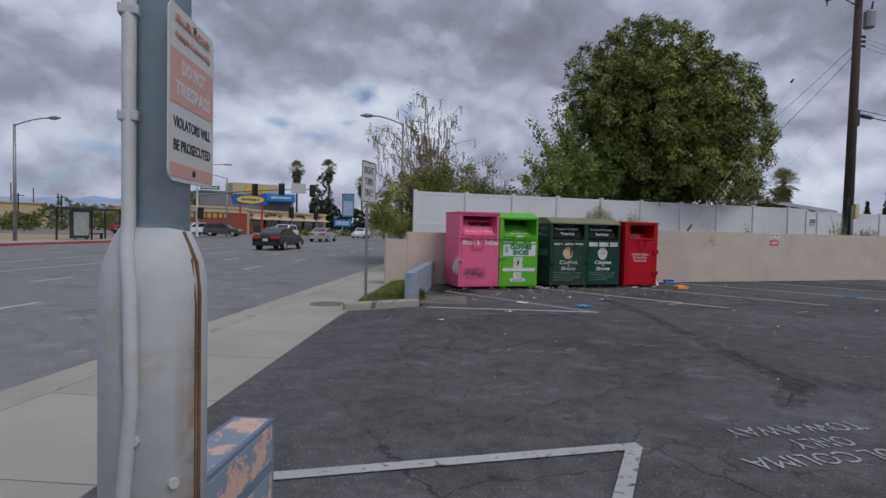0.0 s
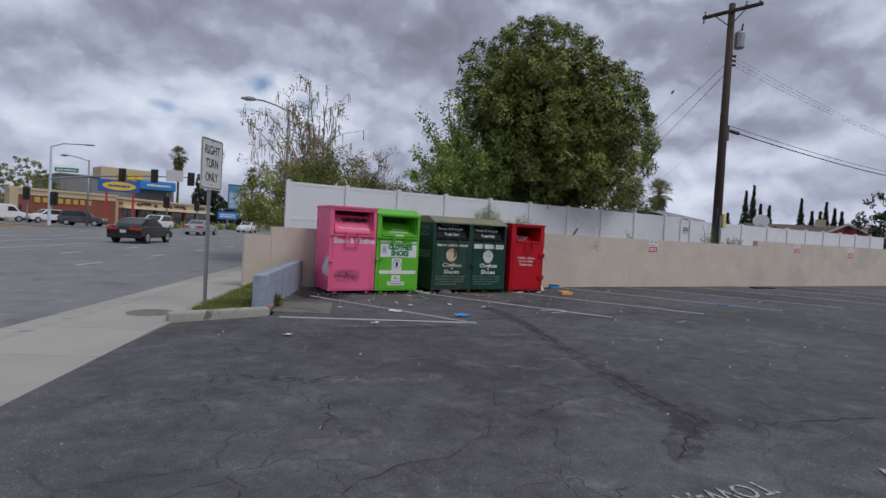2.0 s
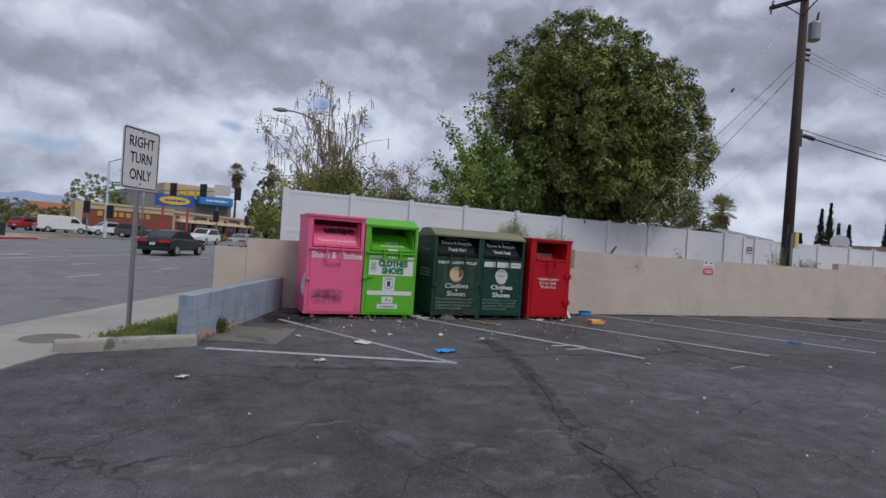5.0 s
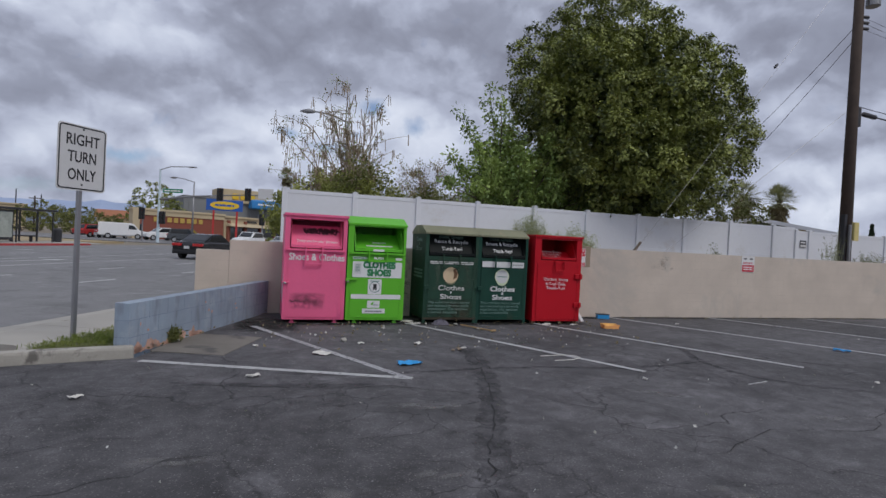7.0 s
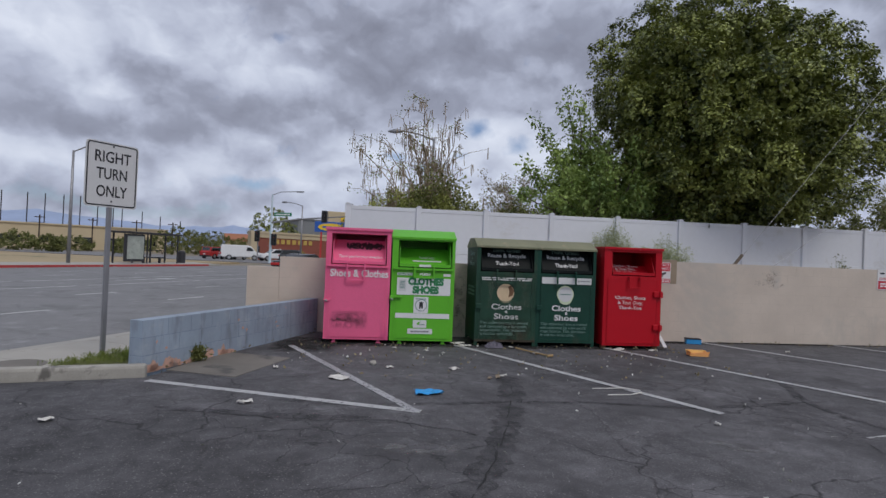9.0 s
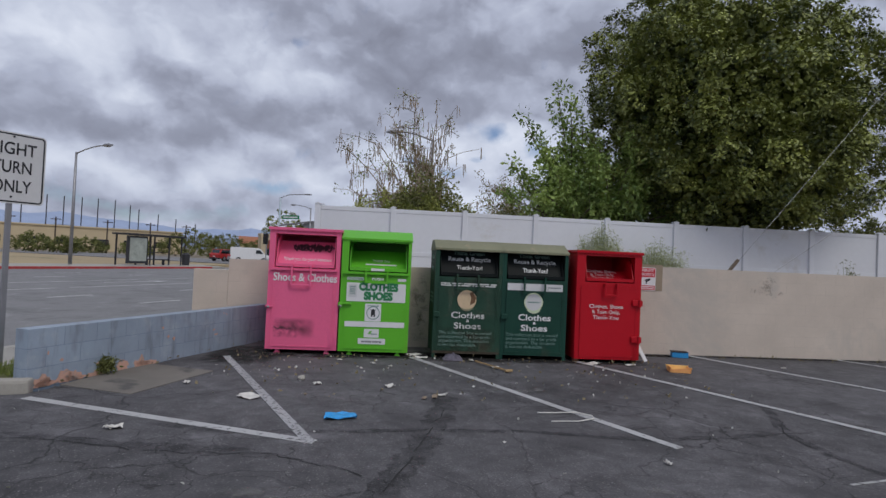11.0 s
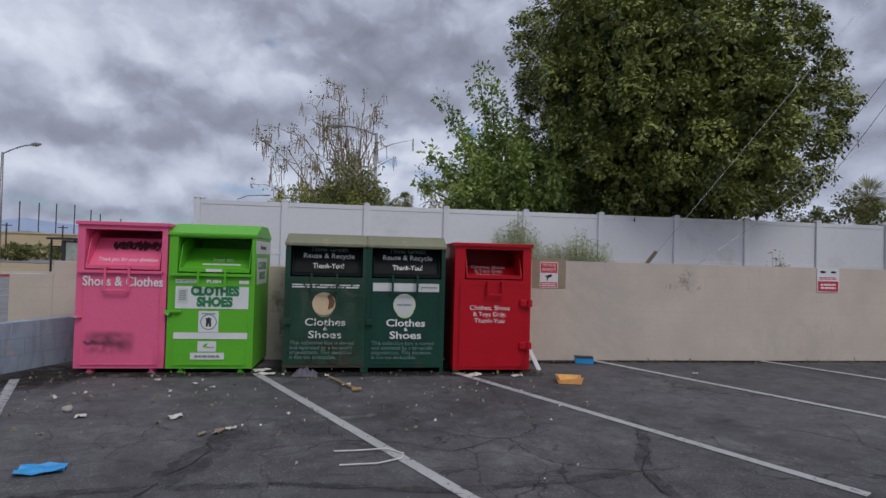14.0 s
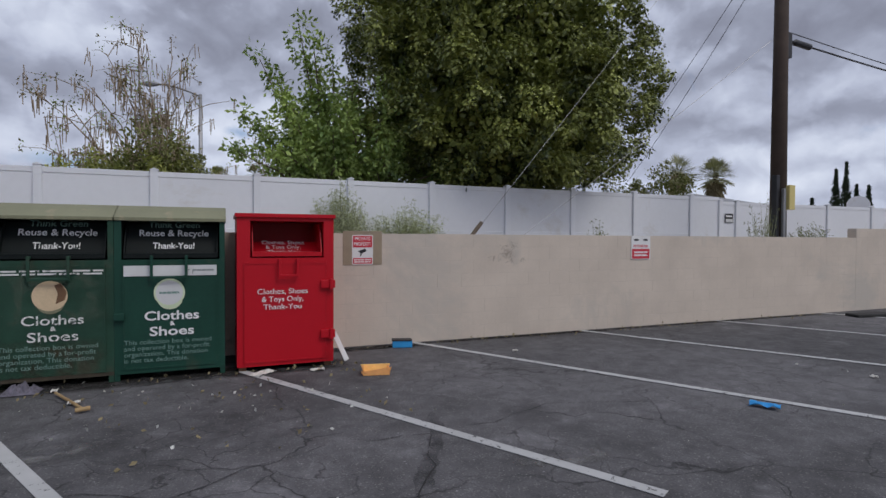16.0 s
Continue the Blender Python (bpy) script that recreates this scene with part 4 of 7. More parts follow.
bar_between("kerb_stone", (2.12, 9.66), (3.62, 10.0), 0.16, -0.05, 0.132, "kerb", isl, 0.035)
lawn = sheet_obj("lawn", [(2.16, 9.83, 0.09), (3.52, 10.14, 0.09), (3.4, 10.3, 0.09), st(14.6, 0.95, 0.09), st(14.6, 1.8, 0.09), st(10.2, 1.8, 0.05)], "soil", None, 0.2)
tagged(lawn, "patchy grass island between kerb and block wall", "lawn", kind="structure")
rng = np.random.default_rng(5)
pts = [tuple(st(9.95 + 4.6 * a, 0.97 + 0.78 * b, 0.085)) for a, b in rng.random((1900, 2))]
pts = [p for p in pts if p[1] > 10.06 + 0.23 * (p[0] - 2.12)]
tuft = leaves("grass", pts, 6, 0.03, 0.055, "grass", None, 4, hang=-1.6, aspect=0.12)
tagged(tuft, "short patchy green and yellow grass", "grass", kind="stuff")

# ---------------------------------------------------------------- walls
WY = 13.645


def block_wall(name, x0, x1, y, courses, label, near=None, thick=0.19, bw=0.40, bh=0.203, z0=0.0, wall_mat="beige", joint="mortar", turn=None, soft_edge=0.002):
    """Block wall with recessed joints along x (or turned), each block its own piece up to near, the rest joined."""
    w = thing(name, (0, 0, 0), label, "wall", kind="structure")
    if turn is not None:
        w.matrix_world = turn
    h = courses * bh
    part("core", bm_box(x0 + 0.004, x1 - 0.004, y + 0.0014, y + thick - 0.0014, z0 - 0.1, z0 + h - 0.004), joint, w)
    shared = {}
    rest = bmesh.new()
    for c in range(courses):
        x = x0 - (bw / 2 if c % 2 else 0)
        while x < x1 - 0.01:
            a, b = max(x, x0), min(x + bw, x1)
            x += bw
            if b - a < 0.03:
                continue
            if near is not None and a > near:
                box(rest, a + 0.002, b - 0.002, y, y + thick, z0 + c * bh + 0.002, z0 + (c + 1) * bh - 0.002)
                continue
            key = round(b - a, 3)
            if key not in shared:
                me = bpy.data.meshes.new("block")
                bm = bm_box(0.002, b - a - 0.002, 0, thick, 0.002, bh - 0.002, bevel=soft_edge)
                bm.to_mesh(me)
                bm.free()
                me.materials.append(M[wall_mat])
                shared[key] = me
            ob = new("block", shared[key])
            ob.parent = w
            ob.matrix_basis = Matrix.Translation((a, y + random.uniform(-0.0007, 0.0007), z0 + c * bh))
    if len(rest.verts):
        tagged(part("blocks", rest, wall_mat, w), kind="stuff")
    else:
        rest.free()
    return w


block_wall("wall_north", 9.2, 23.2, WY, 8, "beige painted concrete block wall with patched paint", near=19.0)
block_wall("wall_north_2", 6.3, 9.2, WY, 7, "beige painted concrete block wall behind the collection boxes")
block_wall("wall_north_3", 23.2, 60.0, WY, 9, "beige painted concrete block wall, one course higher", near=23.2)
block_wall("wall_west", 4.41, 6.3, 13.98, 7, "beige painted concrete block wall end section")
block_wall("wall_west_2", 3.81, 4.41, 13.98, 6, "lower stepped end of the beige block wall")
bt = Matrix(((U.x, N.x, 0, 0), (U.y, N.y, 0, 0), (0, 0, 1, 0), (0, 0, 0, 1)))
S0 = 0.391 * 3.36 + 0.9204 * 10.17
block_wall("block_wall", S0, 14.85, 0.70, 3, "low block wall with flaking pale blue paint", bh=0.213, wall_mat="bluewall", joint="bluejoint", turn=bt)
block_wall("block_wall_1", 1.83, 2.53, 0.28, 3, "end of a low block wall, peeling blue paint over pink", bh=0.213, wall_mat="bluewall_worn", joint="bluejoint", turn=bt, soft_edge=0.028, bw=0.8)
rnd = random.Random(9)
flaked = thing("flaked_paint", (0, 0, 0), "salmon undercoat bared along the foot of the blue wall", "paint damage", kind="structure")
flaked.matrix_world = bt
for k in range(26):
    s_ = 10.72 + (1.5 * rnd.random() ** 1.5 if k < 18 else 3.6 * rnd.random())
    w_, h_ = rnd.uniform(0.08, 0.34), rnd.uniform(0.04, 0.17)
    z_ = 0.0 if k < 18 else rnd.uniform(0.1, 0.5)
    if k >= 18:
        w_, h_ = w_ * 0.3, h_ * 0.35
    ring = [(s_ + w_ * (0.5 + 0.5 * math.cos(a) * rnd.uniform(0.55, 1.1)), z_ + h_ * (0.4 + 0.6 * math.sin(a) * rnd.uniform(0.5, 1.1))) for a in np.linspace(0, 6.0, 15)]
    part("bare_patch", bm_prism([(a, max(0.0, b)) for a, b in ring], 0.6945, 0.697, "y"), "salmon", flaked)
bank = sheet_obj("ground_bank", [(6.35, 13.80, 1.05), (90, 13.83, 1.05), (90, 60, 1.05), (26, 60, 1.05)], "dirt", None, 1.3)
tagged(bank, "raised bare earth behind the block wall", "ground", kind="structure")

# ---------------------------------------------------------------- vinyl fence
fence = thing("vinyl_fence", (5.483, 17.13, 0), "white vinyl privacy fence of plain panels between square posts", "fence")
FX = 1.827


def fence_piece(name, bm_maker, material="vinyl"):
    me = bpy.data.meshes.new(name)
    bm = bm_maker()
    bm.to_mesh(me)
    bm.free()
    me.materials.append(M[material])
    return me


def panel_bm():
    return bm_box(0.063, FX - 0.063, -0.012, 0.012, 0.95, 2.69)


post_me = fence_piece("post", lambda: bm_box(-0.063, 0.063, -0.063, 0.063, 0.9, 2.80, bevel=0.004))
panel_me = fence_piece("panel", panel_bm)
rail_me = fence_piece("rail", lambda: bm_box(0.063, FX - 0.063, -0.022, 0.022, 2.68, 2.775, bevel=0.005))
cap_me = fence_piece("post_cap", lambda: bm_prism([(-0.072, 2.80), (0.072, 2.80), (0.072, 2.812), (0.0, 2.84), (-0.072, 2.812)], -0.072, 0.072, "y"))
low_rail_me = fence_piece("rail", lambda: bm_box(0.063, FX - 0.063, -0.02, 0.02, 1.65, 1.755, bevel=0.005))
POSTS = [0.0, 1.80, 3.55, 5.32, 7.15, 8.95, 10.83, 12.65, 14.58, 16.52, 17.60, 18.25, 20.2, 22.2] + [24.4 + FX * k for k in range(7)]
for i, x0 in enumerate(POSTS):
    dz = -0.03 if i < 10 else -0.14
    wide = (POSTS[i + 1] - x0 if i + 1 < len(POSTS) else FX) / FX
    for nm, me in (("post", post_me), ("post_cap", cap_me), ("panel", panel_me), ("rail", rail_me), ("rail", low_rail_me)):
        ob = new(nm, me)
        ob.parent = fence
        ob.matrix_basis = Matrix.Translation((x0, 0, dz)) @ Matrix.Diagonal((1.0 if "post" in nm else wide, 1, 1, 1))
fence_end = thing("vinyl_fence", (5.483, 17.19, 0), "white vinyl fence return running away from the wall", "fence", rz=68)
for i in range(6):
    for nm, me in (("post", post_me), ("panel", panel_me), ("rail", rail_me)):
        ob = new(nm, me)
        ob.parent = fence_end
        ob.matrix_basis = Matrix.Translation((i * FX + 0.13, 0, 0))

# ---------------------------------------------------------------- collection boxes
def door_ring(bm, x0, x1, z0, z1, y, w=0.012, d=0.006):
    """A raised seam round a door."""
    box(bm, x0, x1, y - d, y, z1 - w, z1)
    box(bm, x0, x1, y - d, y, z0, z0 + w)
    box(bm, x0, x0 + w, y - d, y, z0 + w, z1 - w)
    box(bm, x1 - w, x1, y - d, y, z0 + w, z1 - w)


def collection_box(x, y, label, mat, inner, w=1.10, d=1.0, z0=0.09, eave=1.855, roof="cap", ridge=2.0, op=(0.12, 1.06, 1.30, 1.80), roof_mat=None, tilt=0.0, legs=True, ledge=True, hopper=None, low=0.30, back=(0.05, 0.40), grip=(0.37, 0.66, 0.03, 0.26)):
    """A steel clothing box: body shell with an open mouth, a tipping hopper in it, roof, door, handle and feet."""
    t = thing("clothing_collection_box", (x, y, 0), label, "donation box", "row of collection boxes", rz=tilt)
    ox0, ox1, oz0, oz1 = op
    f = 0.03
    # one welded shell: front sheet round the mouth, the throat behind it, sides, back and floor
    bm = bmesh.new()
    xs, zs = (0, ox0, ox1, w), (z0, oz0 - 0.005, oz1, eave)
    fr = [[bm.verts.new((x_, 0, z_)) for x_ in xs] for z_ in zs]
    for i in range(3):
        for j in range(3):
            if (i, j) != (1, 1):
                bm.faces.new((fr[i][j], fr[i][j + 1], fr[i + 1][j + 1], fr[i + 1][j]))
    mouth = [fr[1][1], fr[1][2], fr[2][2], fr[2][1]]
    deep = [bm.verts.new((v.co.x, d - 0.04, v.co.z)) for v in mouth]
    for i in range(4):
        q = bm.faces.new((mouth[i], mouth[(i + 1) % 4], deep[(i + 1) % 4], deep[i]))
        q.material_index = 1
    bm.faces.new(deep).material_index = 1
    bk = [bm.verts.new((x_, d, z_)) for x_, z_ in ((0, z0), (w, z0), (w, eave), (0, eave))]
    bm.faces.new((bk[1], bk[0], bk[3], bk[2]))
    bm.faces.new((fr[0][0], fr[1][0], fr[2][0], fr[3][0], bk[3], bk[0]))
    bm.faces.new((fr[0][3], bk[1], bk[2], fr[3][3], fr[2][3], fr[1][3]))
    bm.faces.new((fr[0][0], bk[0], bk[1], fr[0][3], fr[0][2], fr[0][1]))
    bm.faces.new((fr[3][0], fr[3][1], fr[3][2], fr[3][3], bk[2], bk[3]))
    bmesh.ops.recalc_face_normals(bm, faces=bm.faces)
    part("body", bm, [mat, inner], t)
    if roof == "cap":
        o = 0.02
        prof = [(-o, eave - 0.035), (-o, eave), (0.30 * d, ridge), (0.72 * d, ridge), (d + o, eave), (d + o, eave - 0.035)]
        part("roof", bm_prism(prof, -0.012, w + 0.012, "x", 0.004), roof_mat or mat, t)
    else:
        part("roof", bm_box(-0.018, w + 0.018, -0.03, d + 0.01, eave, eave + 0.045, bevel=0.004), roof_mat or mat, t)
    # hopper: a scoop with a sloping floor and two cheeks
    hm = hopper or mat
    bm = bmesh.new()
    hx0, hx1 = ox0 + 0.02, ox1 - 0.02
    lip = oz0 + 0.012
    top = oz1 - (oz1 - lip) * low
    prism(bm, [(-0.012, lip), (-0.012, lip + 0.05), (back[0], lip + 0.05), (back[1], top), (back[1] + 0.015, top - 0.01), (back[0] + 0.01, lip)], hx0, hx1, "x")
    part("hopper", bm, hm, t)
    for a, lean in ((hx0, 0.05), (hx1 - 0.012, -0.05)):
        ck = part("hopper_cheek", bm_prism([(-0.008, lip + 0.045), (0.10, oz1 - 0.10), (0.20, oz1 - 0.03), (back[1] + 0.01, oz1 - 0.03), (back[1], top), (back[0], lip + 0.045)], 0.0, 0.012, "x"), hm, t)
        ck.matrix_basis = Matrix.Translation((a, 0, 0))
    if ledge:
        part("ledge", bm_box(0.04, w - 0.04, -0.05, 0.0, oz0 - 0.045, oz0 - 0.012, bevel=0.004), mat, t)
    # pull handle: a bent bar standing off the front
    gx0, gx1, gt, gb = grip
    for hx in (gx0, gx1):
        part("handle_arm", bm_box(hx - 0.015, hx + 0.015, -0.075, -0.052, oz0 - gb, oz0 + gt, bevel=0.006), mat, t)
        part("handle_arm", bm_box(hx - 0.015, hx + 0.015, -0.075, 0.0, oz0 + gt - 0.015, oz0 + gt + 0.018, bevel=0.006), mat, t)
    part("handle_bar", bm_box(gx0 - 0.015, gx1 + 0.015, -0.073, -0.054, oz0 - gb - 0.022, oz0 - gb + 0.006, bevel=0.006), mat, t)
    dz1 = oz0 - 0.06
    dr = part("door", bm_box(0.075, w - 0.075, -0.008, 0.0, z0 + 0.045, dz1, bevel=0.003), mat, t)
    bm = bmesh.new()
    door_ring(bm, 0.075, w - 0.075, z0 + 0.045, dz1, -0.008, 0.018, 0.006)
    part("door_edge", bm, mat, dr)
    if legs:
        for lx in (0.13, w - 0.21):
            for ly in (0.03, d - 0.11):
                part("foot", bm_prism([(lx, 0.0), (lx + 0.10, 0.0), (lx + 0.08, 0.02), (lx + 0.065, z0), (lx + 0.03, z0), (lx + 0.02, 0.02)], ly, ly + 0.08, "y"), mat, t)
    return t


def sticker(name, parent, x0, x1, z0, z1, material="white", y=-0.0155, label=""):
    return part(name, bm_prism([(a + (x0 + x1) / 2, b + (z0 + z1) / 2) for a, b in rounded(x1 - x0, z1 - z0, 0.008, 2)], y, y + 0.0015, "y"), material, parent, label)


def on_slope(t_op, z, low=0.30, back=(0.05, 0.40)):
    """Depth, height and tilt for a line of letters at a height on the hopper's sloping floor."""
    lip = t_op[2] + 0.012
    top = t_op[3] - (t_op[3] - lip) * low
    z_a = lip + 0.05
    run = back[1] - back[0]
    return back[0] + run * (z - z_a) / (top - z_a) - 0.006, z + 0.004, math.degrees(math.atan2(top - z_a, run))


# pink box
pk = collection_box(5.393, 12.66, "scuffed pink steel clothing collection box on small feet", "pink", "pink", z0=0.065, eave=1.925, roof="flat", op=(0.09, 1.03, 1.345, 1.87), d=1.05, low=0.2, back=(0.05, 0.33))
lettering("lettering", "Shoes & Clothes", 0.125, "letter", pk, (0.575, -0.017, 1.19), width=0.98, bold=0.003)
PO = (0.09, 1.03, 1.345, 1.87)
yy, zz, tilt_ = on_slope(PO, 1.475, 0.2, (0.05, 0.33))
lettering("lettering", "Thank you for your donation", 0.06, "letter", pk, (0.58, yy, zz), width=0.74, rx=tilt_)
yy, zz, tilt_ = on_slope(PO, 1.665, 0.2, (0.05, 0.33))
part("smudge", bm_prism([(0.10, 0.24), (0.76, 0.24), (0.76, 0.56), (0.10, 0.56)], -0.0158, -0.0150, "y"), "grime", pk)
scribble("scrawl", 0.62, 0.20, "sprayed", pk, (0.64, yy - 0.002, zz), rx=tilt_, strokes=6, thick=0.026, seed=4)
scribble("scrawl", 0.58, 0.12, "sprayed", pk, (0.62, yy - 0.008, zz + 0.01), rx=tilt_, strokes=4, thick=0.030, seed=9)
scribble("scrawl", 0.44, 0.16, "sprayed", pk, (0.60, yy - 0.013, zz - 0.01), rx=tilt_, strokes=3, thick=0.024, seed=15)
part("lock_lever", bm_box(-0.015, 0.10, -0.04, -0.012, 0.715, 0.745, bevel=0.008), "pink", pk)
part("padlock", bm_tube([(0.01, -0.05, 0.73), (0.05, -0.045, 0.715)], 0.018, 10), "steel", pk)
scribble("scrawl", 0.26, 0.07, "ink", pk, (0.25, -0.0155, 0.40), strokes=2, thick=0.012, seed=8)
part("worn_patch", bm_prism([(0.02, 0.42), (0.14, 0.36), (0.24, 0.44), (0.36, 0.40), (0.46, 0.50), (0.42, 0.62), (0.30, 0.66), (0.24, 0.80), (0.14, 0.76), (0.10, 0.88), (0.02, 0.84)], -0.0025, -0.001, "x"), "white_worn", pk, "pale patch where the pink paint has faded")
# green box
gr = collection_box(6.515, 12.66, "lime green steel clothing collection box with white stickers", "green", "green", w=1.10, z0=0.062, eave=1.855, ridge=1.99, op=(0.11, 1.05, 1.33, 1.80), d=1.05, back=(0.12, 0.50), grip=(0.39, 0.73, 0.01, 0.16))
sticker("sticker", gr, 0.10, 1.03, 0.855, 1.15)
lettering("lettering", "CLOTHES", 0.115, "letter_green", gr, (0.60, -0.017, 1.085), width=0.62, bold=0.011)
lettering("lettering", "SHOES", 0.115, "letter_green", gr, (0.60, -0.017, 0.94), width=0.46, bold=0.011)
sticker("sticker", gr, 0.13, 0.26, 0.92, 1.12, "sign_white", -0.017)
bars("print", 5, 0.09, 0.14, "letter_dim", gr, (0.195, -0.0175, 1.03))
lettering("lettering", "PUSH", 0.04, "letter", gr, (0.58, -0.017, 1.215), width=0.18, bold=0.002)
sticker("sticker", gr, 0.10, 0.36, 1.19, 1.235)
bars("print", 2, 0.24, 0.036, "letter_green", gr, (0.23, -0.0165, 1.2125), seed=2)
sticker("sticker", gr, 0.90, 1.03, 1.19, 1.235)
sticker("sticker", gr, 0.40, 0.655, 0.545, 0.825)
part("printed_emblem", bm_prism([(a + 0.53, c + 0.68) for a, c in disc(0.105)], -0.0168, -0.0155, "y"), "letter_dim", gr)
part("printed_emblem", bm_prism([(a + 0.53, c + 0.68) for a, c in disc(0.092)], -0.0176, -0.0160, "y"), "white", gr)
part("printed_figure", bm_prism([(0.495, 0.62), (0.52, 0.62), (0.53, 0.665), (0.54, 0.62), (0.565, 0.62), (0.56, 0.71), (0.575, 0.735), (0.545, 0.73), (0.53, 0.75), (0.515, 0.73), (0.485, 0.735), (0.50, 0.71)], -0.0184, -0.0170, "y"), "ink", gr)
bars("print", 1, 0.18, 0.03, "letter_dim", gr, (0.53, -0.0165, 0.79), seed=5)
sticker("sticker", gr, 0.09, 1.03, 0.455, 0.54)
sticker("sticker", gr, 0.40, 0.635, 0.29, 0.425)
part("leaf_mark", bm_prism([(0.46, 0.35), (0.50, 0.34), (0.535, 0.40), (0.49, 0.39)], -0.0168, -0.0155, "y"), "green", gr)
bars("print", 1, 0.10, 0.03, "letter_dim", gr, (0.56, -0.0165, 0.345), seed=6)
sticker("sticker", gr, 0.31, 0.74, 0.185, 0.275)
bars("print", 1, 0.32, 0.05, "print_grey", gr, (0.525, -0.0165, 0.225), seed=7)
yy, zz, tilt_ = on_slope((0, 0, 1.33, 1.80), 1.495, 0.30, (0.12, 0.50))
lettering("lettering", "THANK YOU", 0.06, "letter", gr, (0.62, yy, zz), width=0.27, rx=tilt_)
yy, zz, tilt_ = on_slope((0, 0, 1.33, 1.80), 1.437, 0.30, (0.12, 0.50))
st_1 = part("label_strip", bm_box(-0.25, 0.25, -0.016, 0.016, 0, 0.002), "white", gr)
st_1.matrix_basis = pose(0.62, yy, zz, tilt_)
sticker("label_strip", gr, 0.47, 0.68, 1.345, 1.385, "white", -0.0145)
part("lock_lever", bm_box(-0.02, 0.19, -0.05, -0.014, 0.80, 0.835, bevel=0.008), "green", gr)
part("hasp", bm_box(-0.02, 0.05, -0.06, 0.0, 0.775, 0.81, bevel=0.008), "green", gr)
for nm, zz0, zz1, yy0, yy1, body, hh in (("sticker", 1.60, 1.78, 0.02, 1.0, "We collect", 0.05), ("sticker", 1.18, 1.54, 0.12, 0.80, "CLOTHES\nSHOES", 0.10)):
    part(nm, bm_prism([(yy0, zz0), (yy1, zz0), (yy1, zz1), (yy0, zz1)], 1.1005, 1.102, "x"), "white", gr)
    lettering("lettering", body, hh, "letter_green" if hh > 0.06 else "ink", gr, (1.103, (yy0 + yy1) / 2, (zz0 + zz1) / 2), width=(yy1 - yy0) * 0.8 if hh > 0.06 else 0.4, rz=90, bold=0.004)
part("padlock", bm_tube([(-0.0, -0.055, 0.79), (0.03, -0.05, 0.765)], 0.018, 10), "steel", gr)


